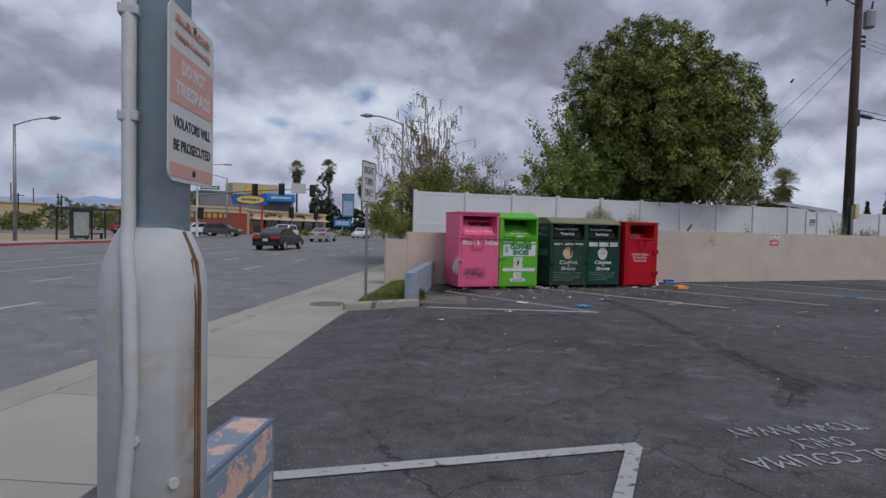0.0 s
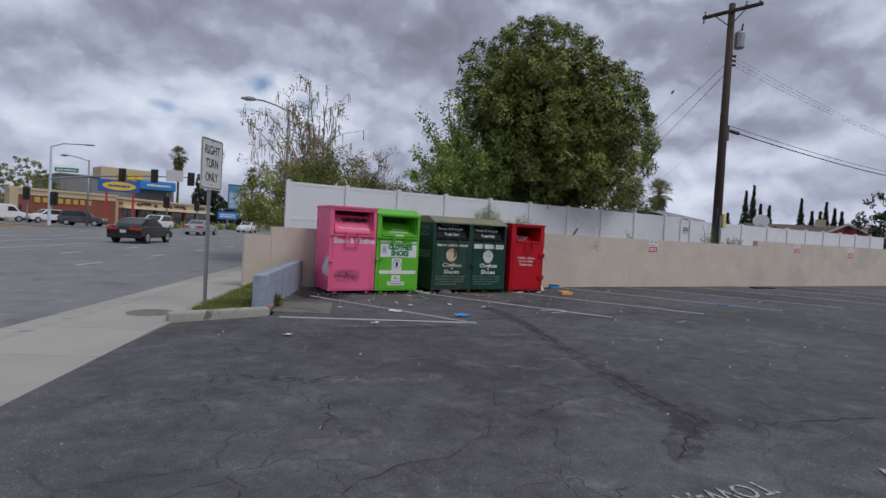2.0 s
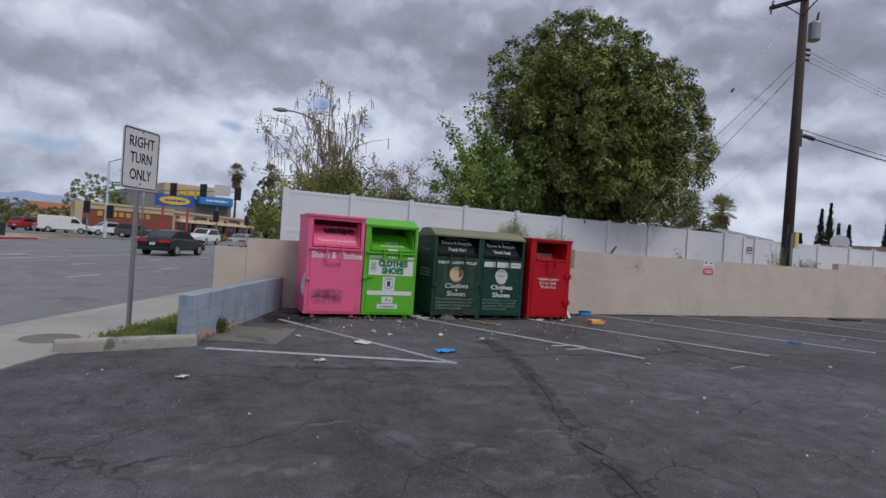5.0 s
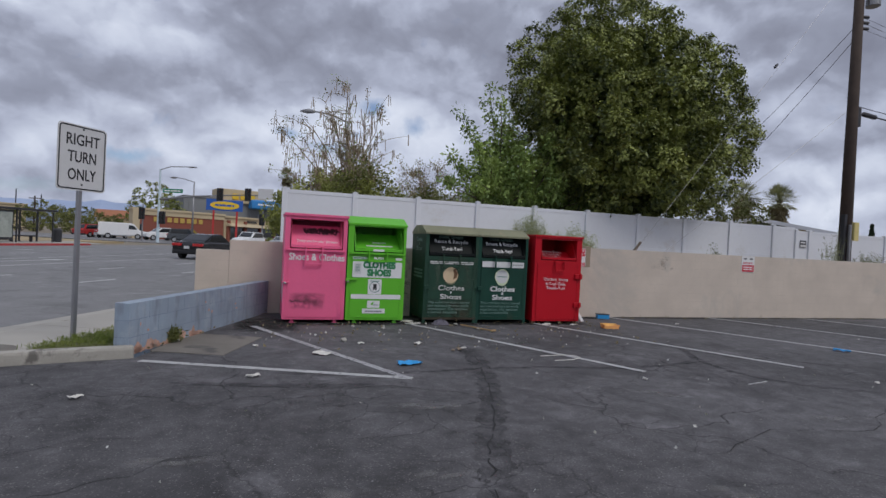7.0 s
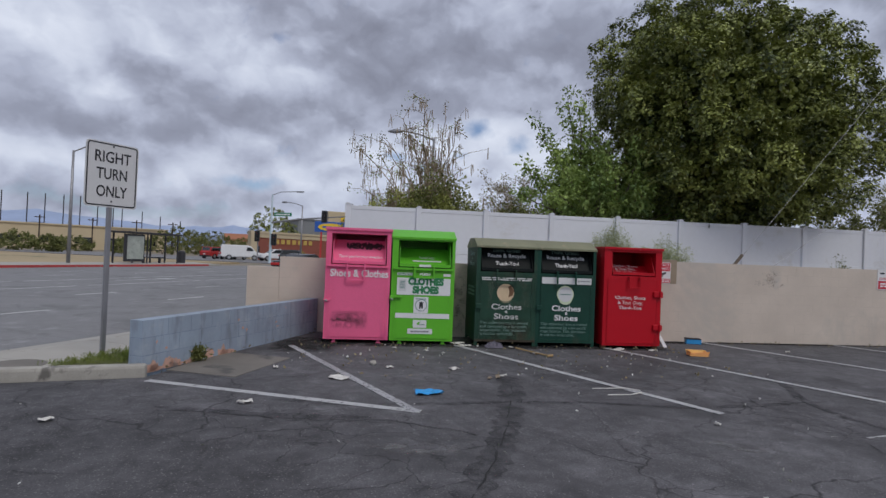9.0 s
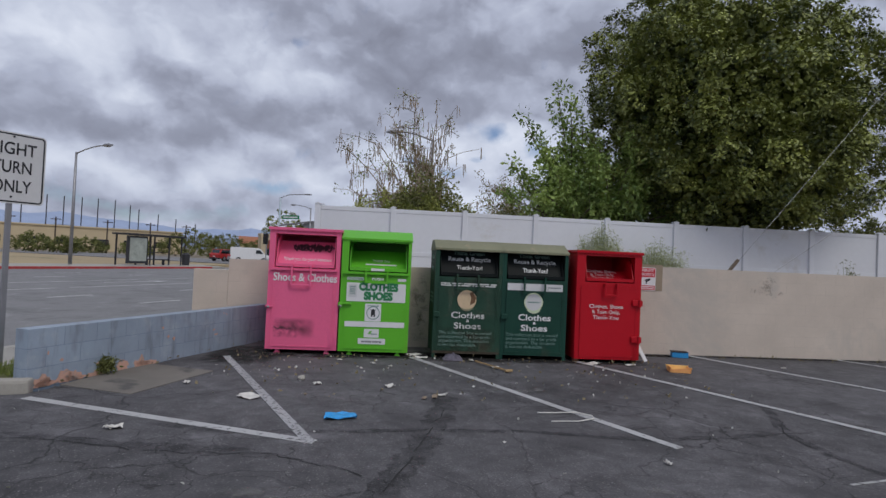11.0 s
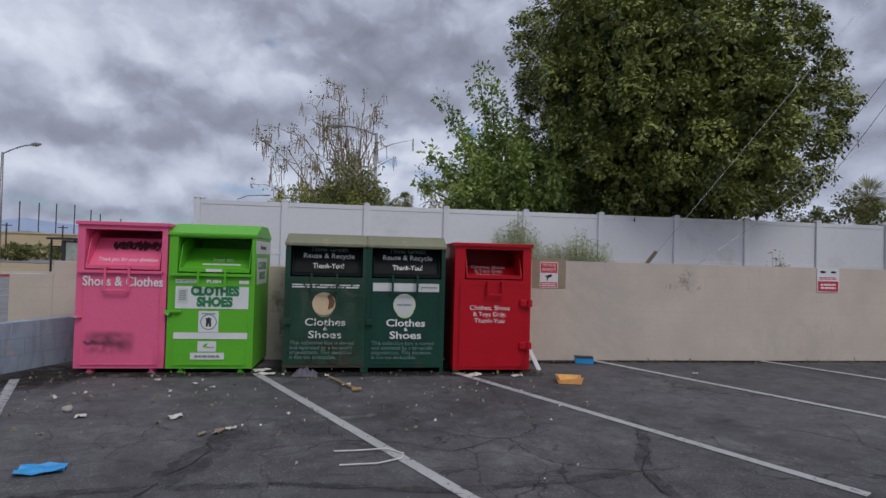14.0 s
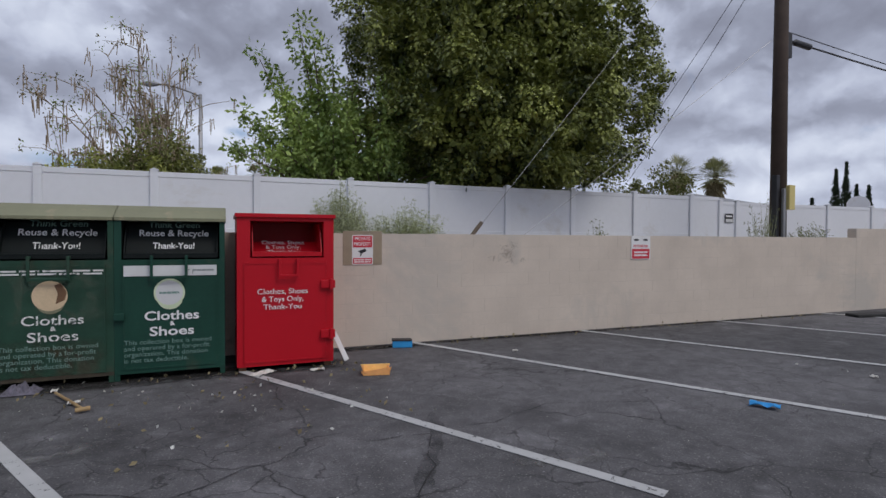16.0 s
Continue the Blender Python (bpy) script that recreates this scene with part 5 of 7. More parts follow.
def green_pair(x, mat, label, worn):
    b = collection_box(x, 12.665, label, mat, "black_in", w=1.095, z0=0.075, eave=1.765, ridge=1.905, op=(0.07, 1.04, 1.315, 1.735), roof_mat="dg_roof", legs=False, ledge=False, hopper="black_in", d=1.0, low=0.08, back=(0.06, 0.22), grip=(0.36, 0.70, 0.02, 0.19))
    lt = "letter_worn" if worn else "letter"
    for body, z, yy, hh, ww in (("Think Green", 0, 1.688, 0.075, 0.52), ("Reuse & Recycle", 0, 1.592, 0.075, 0.70), ("Thank-You!", 0, 1.452, 0.075, 0.42)):
        yy, zz, tilt_ = on_slope((0, 0, 1.315, 1.735), yy, 0.08, (0.06, 0.22))
        lettering("lettering", body, hh, "letter_dim" if "Think" in body else lt if "Thank" in body else "letter", b, (0.57, yy, zz), width=ww, rx=tilt_, bold=0.001)
    if worn:
        bars("print", 2, 0.92, 0.062, "letter_worn", b, (0.56, -0.0155, 1.185), seed=11)
    else:
        sticker("sticker", b, 0.09, 1.01, 1.13, 1.245, "white_worn")
        bars("print", 1, 0.22, 0.035, "print_grey", b, (0.87, -0.0165, 1.19), seed=12)
    zc = 0.945
    part("emblem", bm_prism([(a + 0.535, c + zc - 0.065) for a, c in disc(0.12, 24, 1.05)], -0.0155, -0.0140, "y"), "dg_roof" if worn else "palegreen", b)
    part("emblem", bm_prism([(a + 0.53, c + zc) for a, c in disc(0.155)], -0.0170, -0.0150, "y"), "cream" if worn else "palegreen", b, "round peeling cream emblem" if worn else "round pale emblem")
    if worn:
        part("emblem_patch", bm_prism([(0.58, 0.86), (0.66, 0.90), (0.68, 0.98), (0.62, 1.08), (0.57, 1.05), (0.60, 0.97)], -0.0185, -0.0172, "y"), "rust", b)
    else:
        part("emblem_ring", bm_prism([(a + 0.53, c + zc) for a, c in disc(0.135)], -0.0180, -0.0165, "y"), "sign_white", b)
        bars("print", 1, 0.20, 0.04, "letter_dim", b, (0.53, -0.0185, 0.945), seed=13)
    for body, z, hh, ww in (("Clothes", 0.69, 0.098, 0.54), ("&", 0.605, 0.045, 0.05), ("Shoes", 0.52, 0.098, 0.44)):
        lettering("lettering", body, hh, lt, b, (0.555, -0.0165, z), width=ww, bold=0.0025 if not worn else 0.001)
    for k, body in enumerate(("This collection box is owned", "and operated by a for-profit", "organization. This donation", "is not tax deductible.")):
        lettering("lettering", body, 0.05, "letter_dim", b, (0.09, -0.0165, 0.412 - k * 0.065), width=(0.86, 0.84, 0.82, 0.62)[k], align="LEFT")
    part("lock_lever", bm_box(0.0, 0.10, -0.05, -0.012, 0.66, 0.74, bevel=0.01), mat, b)
    for lx in (0.0, 1.045):
        for ly in (0.0, 0.95):
            part("foot", bm_box(lx, lx + 0.05, ly, ly + 0.05, 0.0, 0.09), mat, b)
    part("rusty_hem", bm_box(0.0, 1.095, -0.006, 0.0, 0.075, 0.115, bevel=0.002), "rustdark" if worn else mat, b)
    part("grime_film", bm_prism([(0.02, 0.08), (1.075, 0.08), (1.075, 0.50), (0.02, 0.50)], -0.0158, -0.0150, "y"), "rustdrip" if worn else "dust", b) if worn else None
    if worn:
        part("grime_film", bm_prism([(0.02, 0.6), (1.075, 0.6), (1.075, 1.28), (0.02, 1.28)], -0.0158, -0.0150, "y"), "dust", b)
    return b


ga = green_pair(8.005, "dgreen_old", "weathered dark green steel collection box with worn lettering", True)
gb = green_pair(9.103, "dgreen", "dark green steel collection box with a pale round emblem", False)
for body, hh, z in (("Clothes", 0.085, 1.62), ("&", 0.05, 1.53), ("Shoes", 0.085, 1.44)):
    lettering("lettering", body, hh, "letter_dim", ga, (-0.003, 0.45, z), width=0.42 if len(body) > 1 else 0.05, rz=-90)
bars("print", 3, 0.6, 0.2, "letter_dim", ga, (-0.003, 0.45, 0.95), rz=-90, seed=21)
# red box
rd = collection_box(10.325, 12.60, "bright red steel collection box with two heavy door hinges", "red", "red", w=1.10, z0=0.06, eave=1.79, roof="flat", op=(0.145, 0.98, 1.325, 1.75), d=1.0, legs=False, ledge=False, low=0.60, back=(0.24, 0.36), grip=(0.465, 0.67, -0.04, 0.205), hopper="red")
for k, (body, ww) in enumerate((("Clothes, Shoes", 0.57), ("& Toys Only,", 0.47), ("Thank-You", 0.43))):
    lettering("lettering", body, 0.062, "letter", rd, (0.505, -0.0165, 0.925 - k * 0.09), width=ww, bold=0.0)
    yy, zz, tilt_ = on_slope((0, 0, 1.325, 1.75), (1.49, 1.435, 1.378)[k], 0.60, (0.24, 0.36))
    lettering("lettering", body, 0.06, "letter", rd, (0.54, yy, zz), width=ww * 0.88, rx=tilt_)
for z in (1.00, 0.40):
    part("hinge", bm_box(0.94, 1.115, -0.05, 0.0, z - 0.05, z + 0.05, bevel=0.012), "red", rd)
    part("hinge_pin", bm_tube([(1.06, -0.055, z - 0.06), (1.06, -0.055, z + 0.06)], 0.022, 10), "red", rd)
for lx in (0.02, 1.0):
    for ly in (0.05, 0.85):
        part("foot", bm_box(lx, lx + 0.08, ly, ly + 0.1, 0.0, 0.07), "rust", rd)

# ---------------------------------------------------------------- road sign
rs = thing("road_sign", (2.735, 10.90, 0.09), "white traffic sign plate on a galvanised steel post", "traffic sign", rz=55.4)
part("post", bm_box(-0.028, 0.028, 0.0, 0.045, -0.25, 2.76, bevel=0.006), "steel", rs)
face = [(a, b + 2.345) for a, b in rounded(0.69, 0.85, 0.05)]
sp = part("sign_face", bm_prism(face, -0.012, -0.004, "y"), "sign_white", rs)
ringo, ringi = rounded(0.66, 0.82, 0.045), rounded(0.625, 0.785, 0.03)
bm = bmesh.new()
vo = [bm.verts.new((a, -0.0135, b + 2.345)) for a, b in ringo]
vi = [bm.verts.new((a, -0.0135, b + 2.345)) for a, b in ringi]
for i in range(len(vo)):
    j = (i + 1) % len(vo)
    bm.faces.new((vo[i], vo[j], vi[j], vi[i]))
part("border", bm, "sign_ink", sp)
for body, z, w in (("RIGHT", 2.57, 0.47), ("TURN", 2.35, 0.40), ("ONLY", 2.12, 0.40)):
    lettering("lettering", body, 0.145, "sign_ink", sp, (0, -0.014, z), width=w, bold=0.002)
for z in (2.0, 2.72):
    part("bolt", bm_tube([(0, -0.02, z), (0, 0.0, z)], 0.012, 8), "dark_steel", rs)

# ---------------------------------------------------------------- lot pole with notice
lp = thing("lot_pole", (0.376, 1.63, 0), "chalky grey steel lot pole with a pale blue upper shaft", "pole")
prof = [(0.142, 0.0), (0.140, 1.28), (0.138, 1.35), (0.130, 1.395), (0.112, 1.445), (0.096, 1.480), (0.086, 1.495)]
bm = bmesh.new()
tube(bm, [(0, 0, z) for r, z in prof], [r for r, z in prof], 40)
part("sleeve", bm, "polepaint", lp, "thick sleeve with a rounded shoulder", smooth=True)
part("shaft", bm_tube([(0.012, 0, 1.45), (0.012, 0, 6.5)], 0.080, 32), "poleblue", lp, "pale blue shaft", smooth=True)
part("conduit", bm_tube([(-0.075, -0.125, 0), (-0.055, -0.142, 0.72), (-0.030, -0.148, 1.05), (-0.035, -0.145, 1.34), (-0.050, -0.110, 1.44), (-0.050, -0.080, 1.52), (-0.052, -0.074, 6.5)], 0.018, 12), "polepaint", lp, smooth=True)
part("rust_seam", bm_tube([(0.124, -0.070, 0.0), (0.124, -0.068, 1.31), (0.115, -0.063, 1.40), (0.080, -0.048, 1.485)], 0.006, 8), "rust", lp)
part("rust_seam", bm_tube([(0.117, -0.083, 0.0), (0.117, -0.081, 1.28), (0.105, -0.073, 1.41)], 0.003, 6), "rust", lp)


def sleeve_film(name, a0, a1, z0, z1, material, r=0.1425):
    """A thin curved film of stain on the sleeve between two bearings."""
    bm = bmesh.new()
    cols = [[bm.verts.new((r * math.cos(radians(a)), r * math.sin(radians(a)), z)) for z in (z0, z1)] for a in np.linspace(a0, a1, 9)]
    for p, q in zip(cols, cols[1:]):
        bm.faces.new((p[0], q[0], q[1], p[1]))
    return part(name, bm, material, lp, "rust stain run down from the seam", smooth=True)


sleeve_film("rust_stain", -62, -28, 0.02, 1.34, "rust_run")
sleeve_film("rust_stain", -47, -27, 0.02, 1.35, "rust_run", 0.1432)
sleeve_film("rust_stain", -118, -92, 1.05, 1.34, "rust_run", 0.1428)
for z, a in ((0.93, -100), (0.80, -62)):
    c, s_ = math.cos(radians(a)), math.sin(radians(a))
    part("bolt", bm_tube([(c * 0.136, s_ * 0.136, z), (c * 0.153, s_ * 0.153, z)], 0.014, 8), "polepaint", lp)
for z in (1.78, 2.06):
    part("conduit_clip", bm_box(-0.076, -0.026, -0.097, -0.05, z, z + 0.026, bevel=0.004), "polepaint", lp)
nt_ = thing("notice_sign", (0.285, 1.655, 0), "faded red and white no trespassing notice screwed to the pole", "sign", rz=72)
nt_.matrix_world = pose(0.474, 1.600, 0, 0, 0, 76.6)
plate = part("plate", bm_prism([(a, b + 1.85) for a, b in rounded(0.34, 0.46, 0.03)], -0.004, 0.0, "y"), "sign_white", nt_)


def notice_band(z0, z1, material, w=0.32):
    part("printed_band", bm_prism([(-w / 2, z0), (w / 2, z0), (w / 2, z1), (-w / 2, z1)], -0.0052, -0.0042, "y"), material, plate)


notice_band(1.825, 1.965, "sign_fade")
notice_band(1.632, 1.668, "sign_fade")
lettering("lettering", "PRIVATE PROPERTY", 0.024, "sign_fade", plate, (0, -0.006, 2.045), width=0.26)
lettering("lettering", "Parking for Customers Only", 0.017, "sign_fade", plate, (0, -0.006, 2.005), width=0.26)
lettering("lettering", "DO NOT", 0.036, "sign_white", plate, (0, -0.0055, 1.925), width=0.18, thick=0.0004, bold=0.0022)
lettering("lettering", "TRESPASS", 0.036, "sign_white", plate, (0, -0.0055, 1.865), width=0.27, thick=0.0004, bold=0.0022)
lettering("lettering", "VIOLATORS WILL", 0.028, "sign_ink", plate, (0, -0.0045, 1.775), width=0.28, thick=0.0004, bold=0.0012)
lettering("lettering", "BE PROSECUTED", 0.028, "sign_ink", plate, (0, -0.0045, 1.715), width=0.28, thick=0.0004, bold=0.0012)
for z in (2.055, 1.65):
    part("screw", bm_tube([(0, -0.009, z), (0, 0.0, z)], 0.009, 8), "dark_steel", plate)

# ---------------------------------------------------------------- signs on the wall
def wall_board(name, x0, x1, z0, z1, label, face, kind):
    t = thing(name, ((x0 + x1) / 2, WY, 0), label, "sign")
    w, h, zc = x1 - x0, z1 - z0, (z0 + z1) / 2
    bm = bm_prism([(a, b + zc) for a, b in rounded(w, h, min(0.02, w * 0.1), 3)], -0.012, -0.006, "y")
    p = part("plate", bm, face, t)
    if kind == "private":
        part("printed_frame", bm_prism([(-w * 0.46, zc + h * 0.47), (w * 0.46, zc + h * 0.47), (w * 0.46, zc + h * 0.08), (-w * 0.46, zc + h * 0.08)], -0.0135, -0.0125, "y"), "sign_red", p)
        lettering("lettering", "PRIVATE", h * 0.12, "letter", p, (0, -0.0145, zc + h * 0.37), width=w * 0.72)
        lettering("lettering", "PROPERTY", h * 0.12, "letter", p, (0, -0.0145, zc + h * 0.19), width=w * 0.8)
        part("camera_mark", bm_prism([(-0.07, zc - 0.02), (0.04, zc + 0.015), (0.06, zc - 0.02), (-0.01, zc - 0.05), (-0.02, zc - 0.09), (-0.04, zc - 0.09), (-0.03, zc - 0.05)], -0.0135, -0.0125, "y"), "sign_ink", p)
        part("printed_band", bm_prism([(-w * 0.46, zc - h * 0.47), (w * 0.46, zc - h * 0.47), (w * 0.46, zc - h * 0.28), (-w * 0.46, zc - h * 0.28)], -0.0135, -0.0125, "y"), "sign_red", p)
        bars("print", 2, w * 0.8, h * 0.14, "letter", p, (0, -0.0137, zc - h * 0.375), seed=31)
    else:
        part("printed_band", bm_prism([(-w * 0.46, zc - h * 0.47), (w * 0.46, zc - h * 0.47), (w * 0.46, zc - h * 0.05), (-w * 0.46, zc - h * 0.05)], -0.0135, -0.0125, "y"), "sign_red", p)
        bars("print", 2, w * 0.7, h * 0.26, "letter", p, (0, -0.0137, zc - h * 0.26), seed=33)
        bars("print", 2, w * 0.8, h * 0.12, "sign_red", p, (0, -0.0127, zc + h * 0.07), seed=34)
        for s_ in (-1, 1):
            part("car_mark", bm_prism([(s_ * w * 0.24 + a, zc + h * 0.33 + b) for a, b in disc(0.02, 12, 3.0)], -0.0135, -0.0125, "y"), "sign_ink", p)
    return t


backing = thing("backing_board", (12.04, WY, 0), "weathered brown board behind a sign on the block wall", "board")
part("board", bm_box(-0.285, 0.285, -0.006, 0.0, 1.17, 1.655, bevel=0.002), "ply", backing)
wall_board("warning_sign", 11.885, 12.19, 1.175, 1.60, "red and white private property camera sign on the wall", "white", "private")
wall_board("warning_sign", 16.90, 17.33, 1.20, 1.62, "white and red tow-away sign fixed to the beige wall", "white", "tow")
wall_board("warning_sign", 25.86, 26.30, 1.43, 1.79, "white and red tow-away sign fixed to the beige wall", "white", "tow")
wall_board("warning_sign", 30.4, 30.9, 1.30, 1.77, "white and red tow-away sign fixed to the beige wall", "white", "tow")
fs = thing("small_sign", (23.42, 17.10, 0), "small dark notice on the white vinyl fence", "sign")
part("plate", bm_box(-0.15, 0.15, -0.012, 0.0, 2.05, 2.30, bevel=0.004), "dark_steel", fs)
part("printed_band", bm_box(-0.135, 0.135, -0.0135, -0.012, 2.065, 2.15), "sign_white", fs)
bars("print", 1, 0.24, 0.08, "letter", fs, (0, -0.0125, 2.225), seed=35)


# ---------------------------------------------------------------- poles and wires
def wire(name, a, b, r, sag, label, material="dark_steel", n=14):
    a, b = Vector(a), Vector(b)
    pts = [a.lerp(b, i / n) - Vector((0, 0, sag * 4 * (i / n) * (1 - i / n))) for i in range(n + 1)]
    return tagged(link(name, bm_tube(pts, r, 6), material), label, "cable")


up_ = thing("utility_pole", (22.53, 15.0, 1.0), "tall dark wooden utility pole with transformer and crossarm", "utility pole")
bm = bmesh.new()
tube(bm, [(0, 0, -0.5), (0, 0, 4), (0.02, 0, 10.45)], [0.19, 0.165, 0.125], 18)
part("shaft", bm, "wood_pole", up_, smooth=True)
arm = part("crossarm", bm_box(-1.15, 1.15, -0.06, 0.06, 9.78, 9.9, bevel=0.01), "wood_pole", up_)
arm.matrix_basis = pose(-0.1, -0.08, 0.27, 0, 0, -77)
for x in (-1.05, 0.55, 1.05):
    ins = part("insulator", bm_tube([(x, 0, 9.9), (x, 0, 9.95), (x, 0, 10.0), (x, 0, 10.08)], [0.02, 0.055, 0.04, 0.05], 10), "steel", arm)
part("insulator", bm_tube([(-1.1, 0, 9.78), (-1.1, 0, 9.60)], [0.05, 0.03], 10), "steel", arm)
for sx in (-1, 1):
    br = part("brace", bm_box(-0.02, 0.02, -0.01, 0.01, 0, 0.85), "dark_steel", up_)
    br.matrix_basis = Matrix.Translation((-0.13, -0.04, 9.5)) @ pose(0, 0, 0, 0, 0, -77) @ pose(0, 0, 0, 0, sx * 47, 0)
tf = part("transformer", bm_tube([(0.40, -0.16, 8.68), (0.40, -0.16, 8.70), (0.40, -0.16, 9.28), (0.40, -0.16, 9.33), (0.40, -0.16, 9.38)], [0.17, 0.20, 0.20, 0.17, 0.09], 20), "steel", up_, "grey drum transformer")
part("bushing", bm_tube([(0.44, -0.2, 9.36), (0.45, -0.22, 9.5), (0.46, -0.24, 9.68)], [0.05, 0.035, 0.03], 10), "dark_steel", tf)
for k in range(3):
    part("rack_insulator", bm_tube([(0.14, -0.05, 8.0 + k * 0.18), (0.32, -0.10, 8.0 + k * 0.18)], 0.05, 10), "dark_steel", up_)
part("riser_pipe", bm_box(-0.245, -0.13, -0.14, 0.0, 0.0, 2.1, bevel=0.015), "dark_steel", up_)
part("riser_pipe", bm_box(-0.125, -0.045, -0.235, -0.165, 0.0, 1.78, bevel=0.012), "steel", up_, "pale grey cable riser guard")
part("meter_box", bm_box(0.02, 0.215, -0.27, -0.17, 1.28, 1.86, bevel=0.01), "marker", up_, "pale yellow cable marker")
part("cable_bracket", bm_box(0.08, 0.24, -0.12, 0.02, 4.9, 5.5, bevel=0.02), "dark_steel", up_)

wire("guy_wire", (13.92, 14.40, 1.35), (22.30, 15.0, 10.9), 0.0045, 0.05, "steel guy wire running up to the utility pole", "steel")
wire("guy_wire", (15.0, 14.70, 1.4), (22.30, 15.0, 6.35), 0.0045, 0.03, "steel guy wire running up to the utility pole", "steel")
gg = thing("guy_guard", (14.05, 14.41, 1.5), "weathered sleeve on the foot of a guy wire", "guy guard")
part("sleeve", bm_tube([(-0.08, 0, -0.1), (0.14, 0.01, 0.17), (0.28, 0.015, 0.34)], 0.035, 10), "bark", gg)
gi = thing("guy_insulator", (18.98, 14.762, 7.21), "dark egg insulator on the guy wire", "insulator")
part("insulator", bm_tube([(-0.07, 0, -0.08), (-0.04, 0, -0.045), (0.04, 0, 0.045), (0.07, 0, 0.08)], [0.012, 0.038, 0.038, 0.012], 10), "dark_steel", gi)
wire("power_cable", (22.5, 14.95, 6.35), (60, 17.2, 7.0), 0.022, 0.5, "black overhead service cable")
wire("telephone_cable", (22.5, 14.95, 6.55), (60, 18.2, 7.6), 0.012, 0.5, "thin overhead telephone cable")
sp_ = thing("cable_splice", (23.3, 15.0, 6.33), "dark cable splice sleeve on the overhead line", "cable splice")
part("sleeve", bm_tube([(-0.35, 0, 0.02), (-0.28, 0, 0.015), (0.28, 0.02, -0.015), (0.36, 0.02, -0.02)], [0.03, 0.075, 0.075, 0.03], 12), "dark_steel", sp_)
for k in range(3):
    wire("power_line", (22.6, 14.95, 9.0 + k * 0.18), (70, 16 + k * 0.5, 8.0 + k * 0.2), 0.005, 0.9, "thin overhead power line")
wire("service_drop", (22.4, 15.0, 9.0), (32.0, 31.5, 6.4), 0.010, 0.25, "thin service wire to the house")
wire("service_drop", (22.4, 15.0, 8.6), (32.0, 31.5, 4.6), 0.010, 0.25, "thin service wire to the house")


def street_lamp(base, head_dir, height, reach, label):
    t = thing("street_lamp", base, label, "street lamp")
    d = Vector((*head_dir, 0)).normalized()
    part("pole", bm_tube([(0, 0, -0.1), (0, 0, height)], [0.13, 0.075], 12), "steel", t, smooth=True)
    pts = [Vector((0, 0, height - 0.1)) + d * reach * k + Vector((0, 0, (height * 0.065) * math.sin(k * math.pi / 2))) for k in (0, 0.15, 0.3, 0.5, 0.75, 1.0)]
    part("arm", bm_tube(pts, 0.045, 8), "steel", t)
    e = pts[-1]
    part("lamp_head", bm_tube([e - d * 0.1, e + d * 0.02, e + d * 0.35, e + d * 0.75], [0.06, 0.11, 0.14, 0.05], 12), "steel", t)
    return t


street_lamp((9.25, 33.9, -0.05), (-2.2, 0.75), 8.3, 2.0, "grey steel street lamp with a curved arm")
street_lamp((-15.4, 44.6, 0.05), (0.92, -0.39), 8.0, 2.6, "grey steel street lamp across the street")
street_lamp((-3.6, 76, -0.05), (-0.9, 0.4), 7.6, 2.4, "grey steel street lamp beyond the crossing")


# ---------------------------------------------------------------- trees
def limbs(bm, base, tips, r0, rng, joints=5, wob=0.35):
    base = Vector(base)
    for tip in tips:
        tip = Vector(tip)
        pts = [base.lerp(tip, k / joints) + Vector(rng.normal(size=3)) * wob * (k / joints) * (1 - k / joints) * 2 for k in range(joints + 1)]
        tube(bm, pts, [r0 * (1 - 0.85 * k / joints) for k in range(joints + 1)], 7)


rng = np.random.default_rng(11)
big_tree = thing("tree", (17.2, 19.4, 1.05), "tall dense dark green ficus tree with a rounded crown", "tree")
bm = bmesh.new()
tube(bm, [(0, 0, -0.3), (0.05, 0, 1.2), (0.1, 0.1, 2.6)], [0.42, 0.33, 0.28], 14)
part("trunk", bm, "bark", big_tree, smooth=True)
bm = bmesh.new()
limbs(bm, (0.1, 0.1, 2.4), [(3 * math.cos(a), 3 * math.sin(a), 4.5 + 3 * ((k * 0.37) % 1)) for k, a in enumerate(np.linspace(0, 6.28, 11))], 0.16, rng)
part("limb_frame", bm, "bark", big_tree)
# crown outline: height, half width, and how far the middle leans
CROWN = ((2.9, 2.3, 0.1), (3.5, 3.5, 0.1), (4.2, 4.15, 0.05), (5.0, 4.4, 0.1), (6.3, 4.4, 0.1), (7.5, 4.1, -0.25), (8.6, 3.75, -0.7), (9.4, 3.2, -0.75), (10.0, 2.6, -1.0), (10.6, 1.6, -1.0), (11.0, 0.6, -1.3))


def crown_shell(rng, tries, gap, inset, shrink=1.0):
    """Places over the crown's skin, kept a gap apart."""
    hs, ws, ls = (np.array(c) for c in zip(*CROWN))
    keep = []
    for _ in range(tries):
        z = rng.uniform(2.95, 11.0)
        w = np.interp(z, hs, ws) * shrink
        if rng.random() > (w + 0.4) / 4.8:
            continue
        a, lean = rng.uniform(0, 2 * math.pi), np.interp(z, hs, ls)
        r = max(0.0, w - inset * rng.uniform(0.8, 1.2) + 0.5 * noise.noise(Vector((w * math.cos(a), w * math.sin(a), z)) * 0.62))
        if z > 10 or z < 3.3 or rng.random() < 0.08:
            r *= math.sqrt(rng.random())
        p = np.array((0.78 * lean + r * math.cos(a), -0.62 * lean + r * math.sin(a), z - 1.05 - inset * 0.5 * (z > 8)))
        if not keep or np.min(np.linalg.norm(np.array(keep) - p, axis=1)) > gap:
            keep.append(p)
    return np.array(keep)


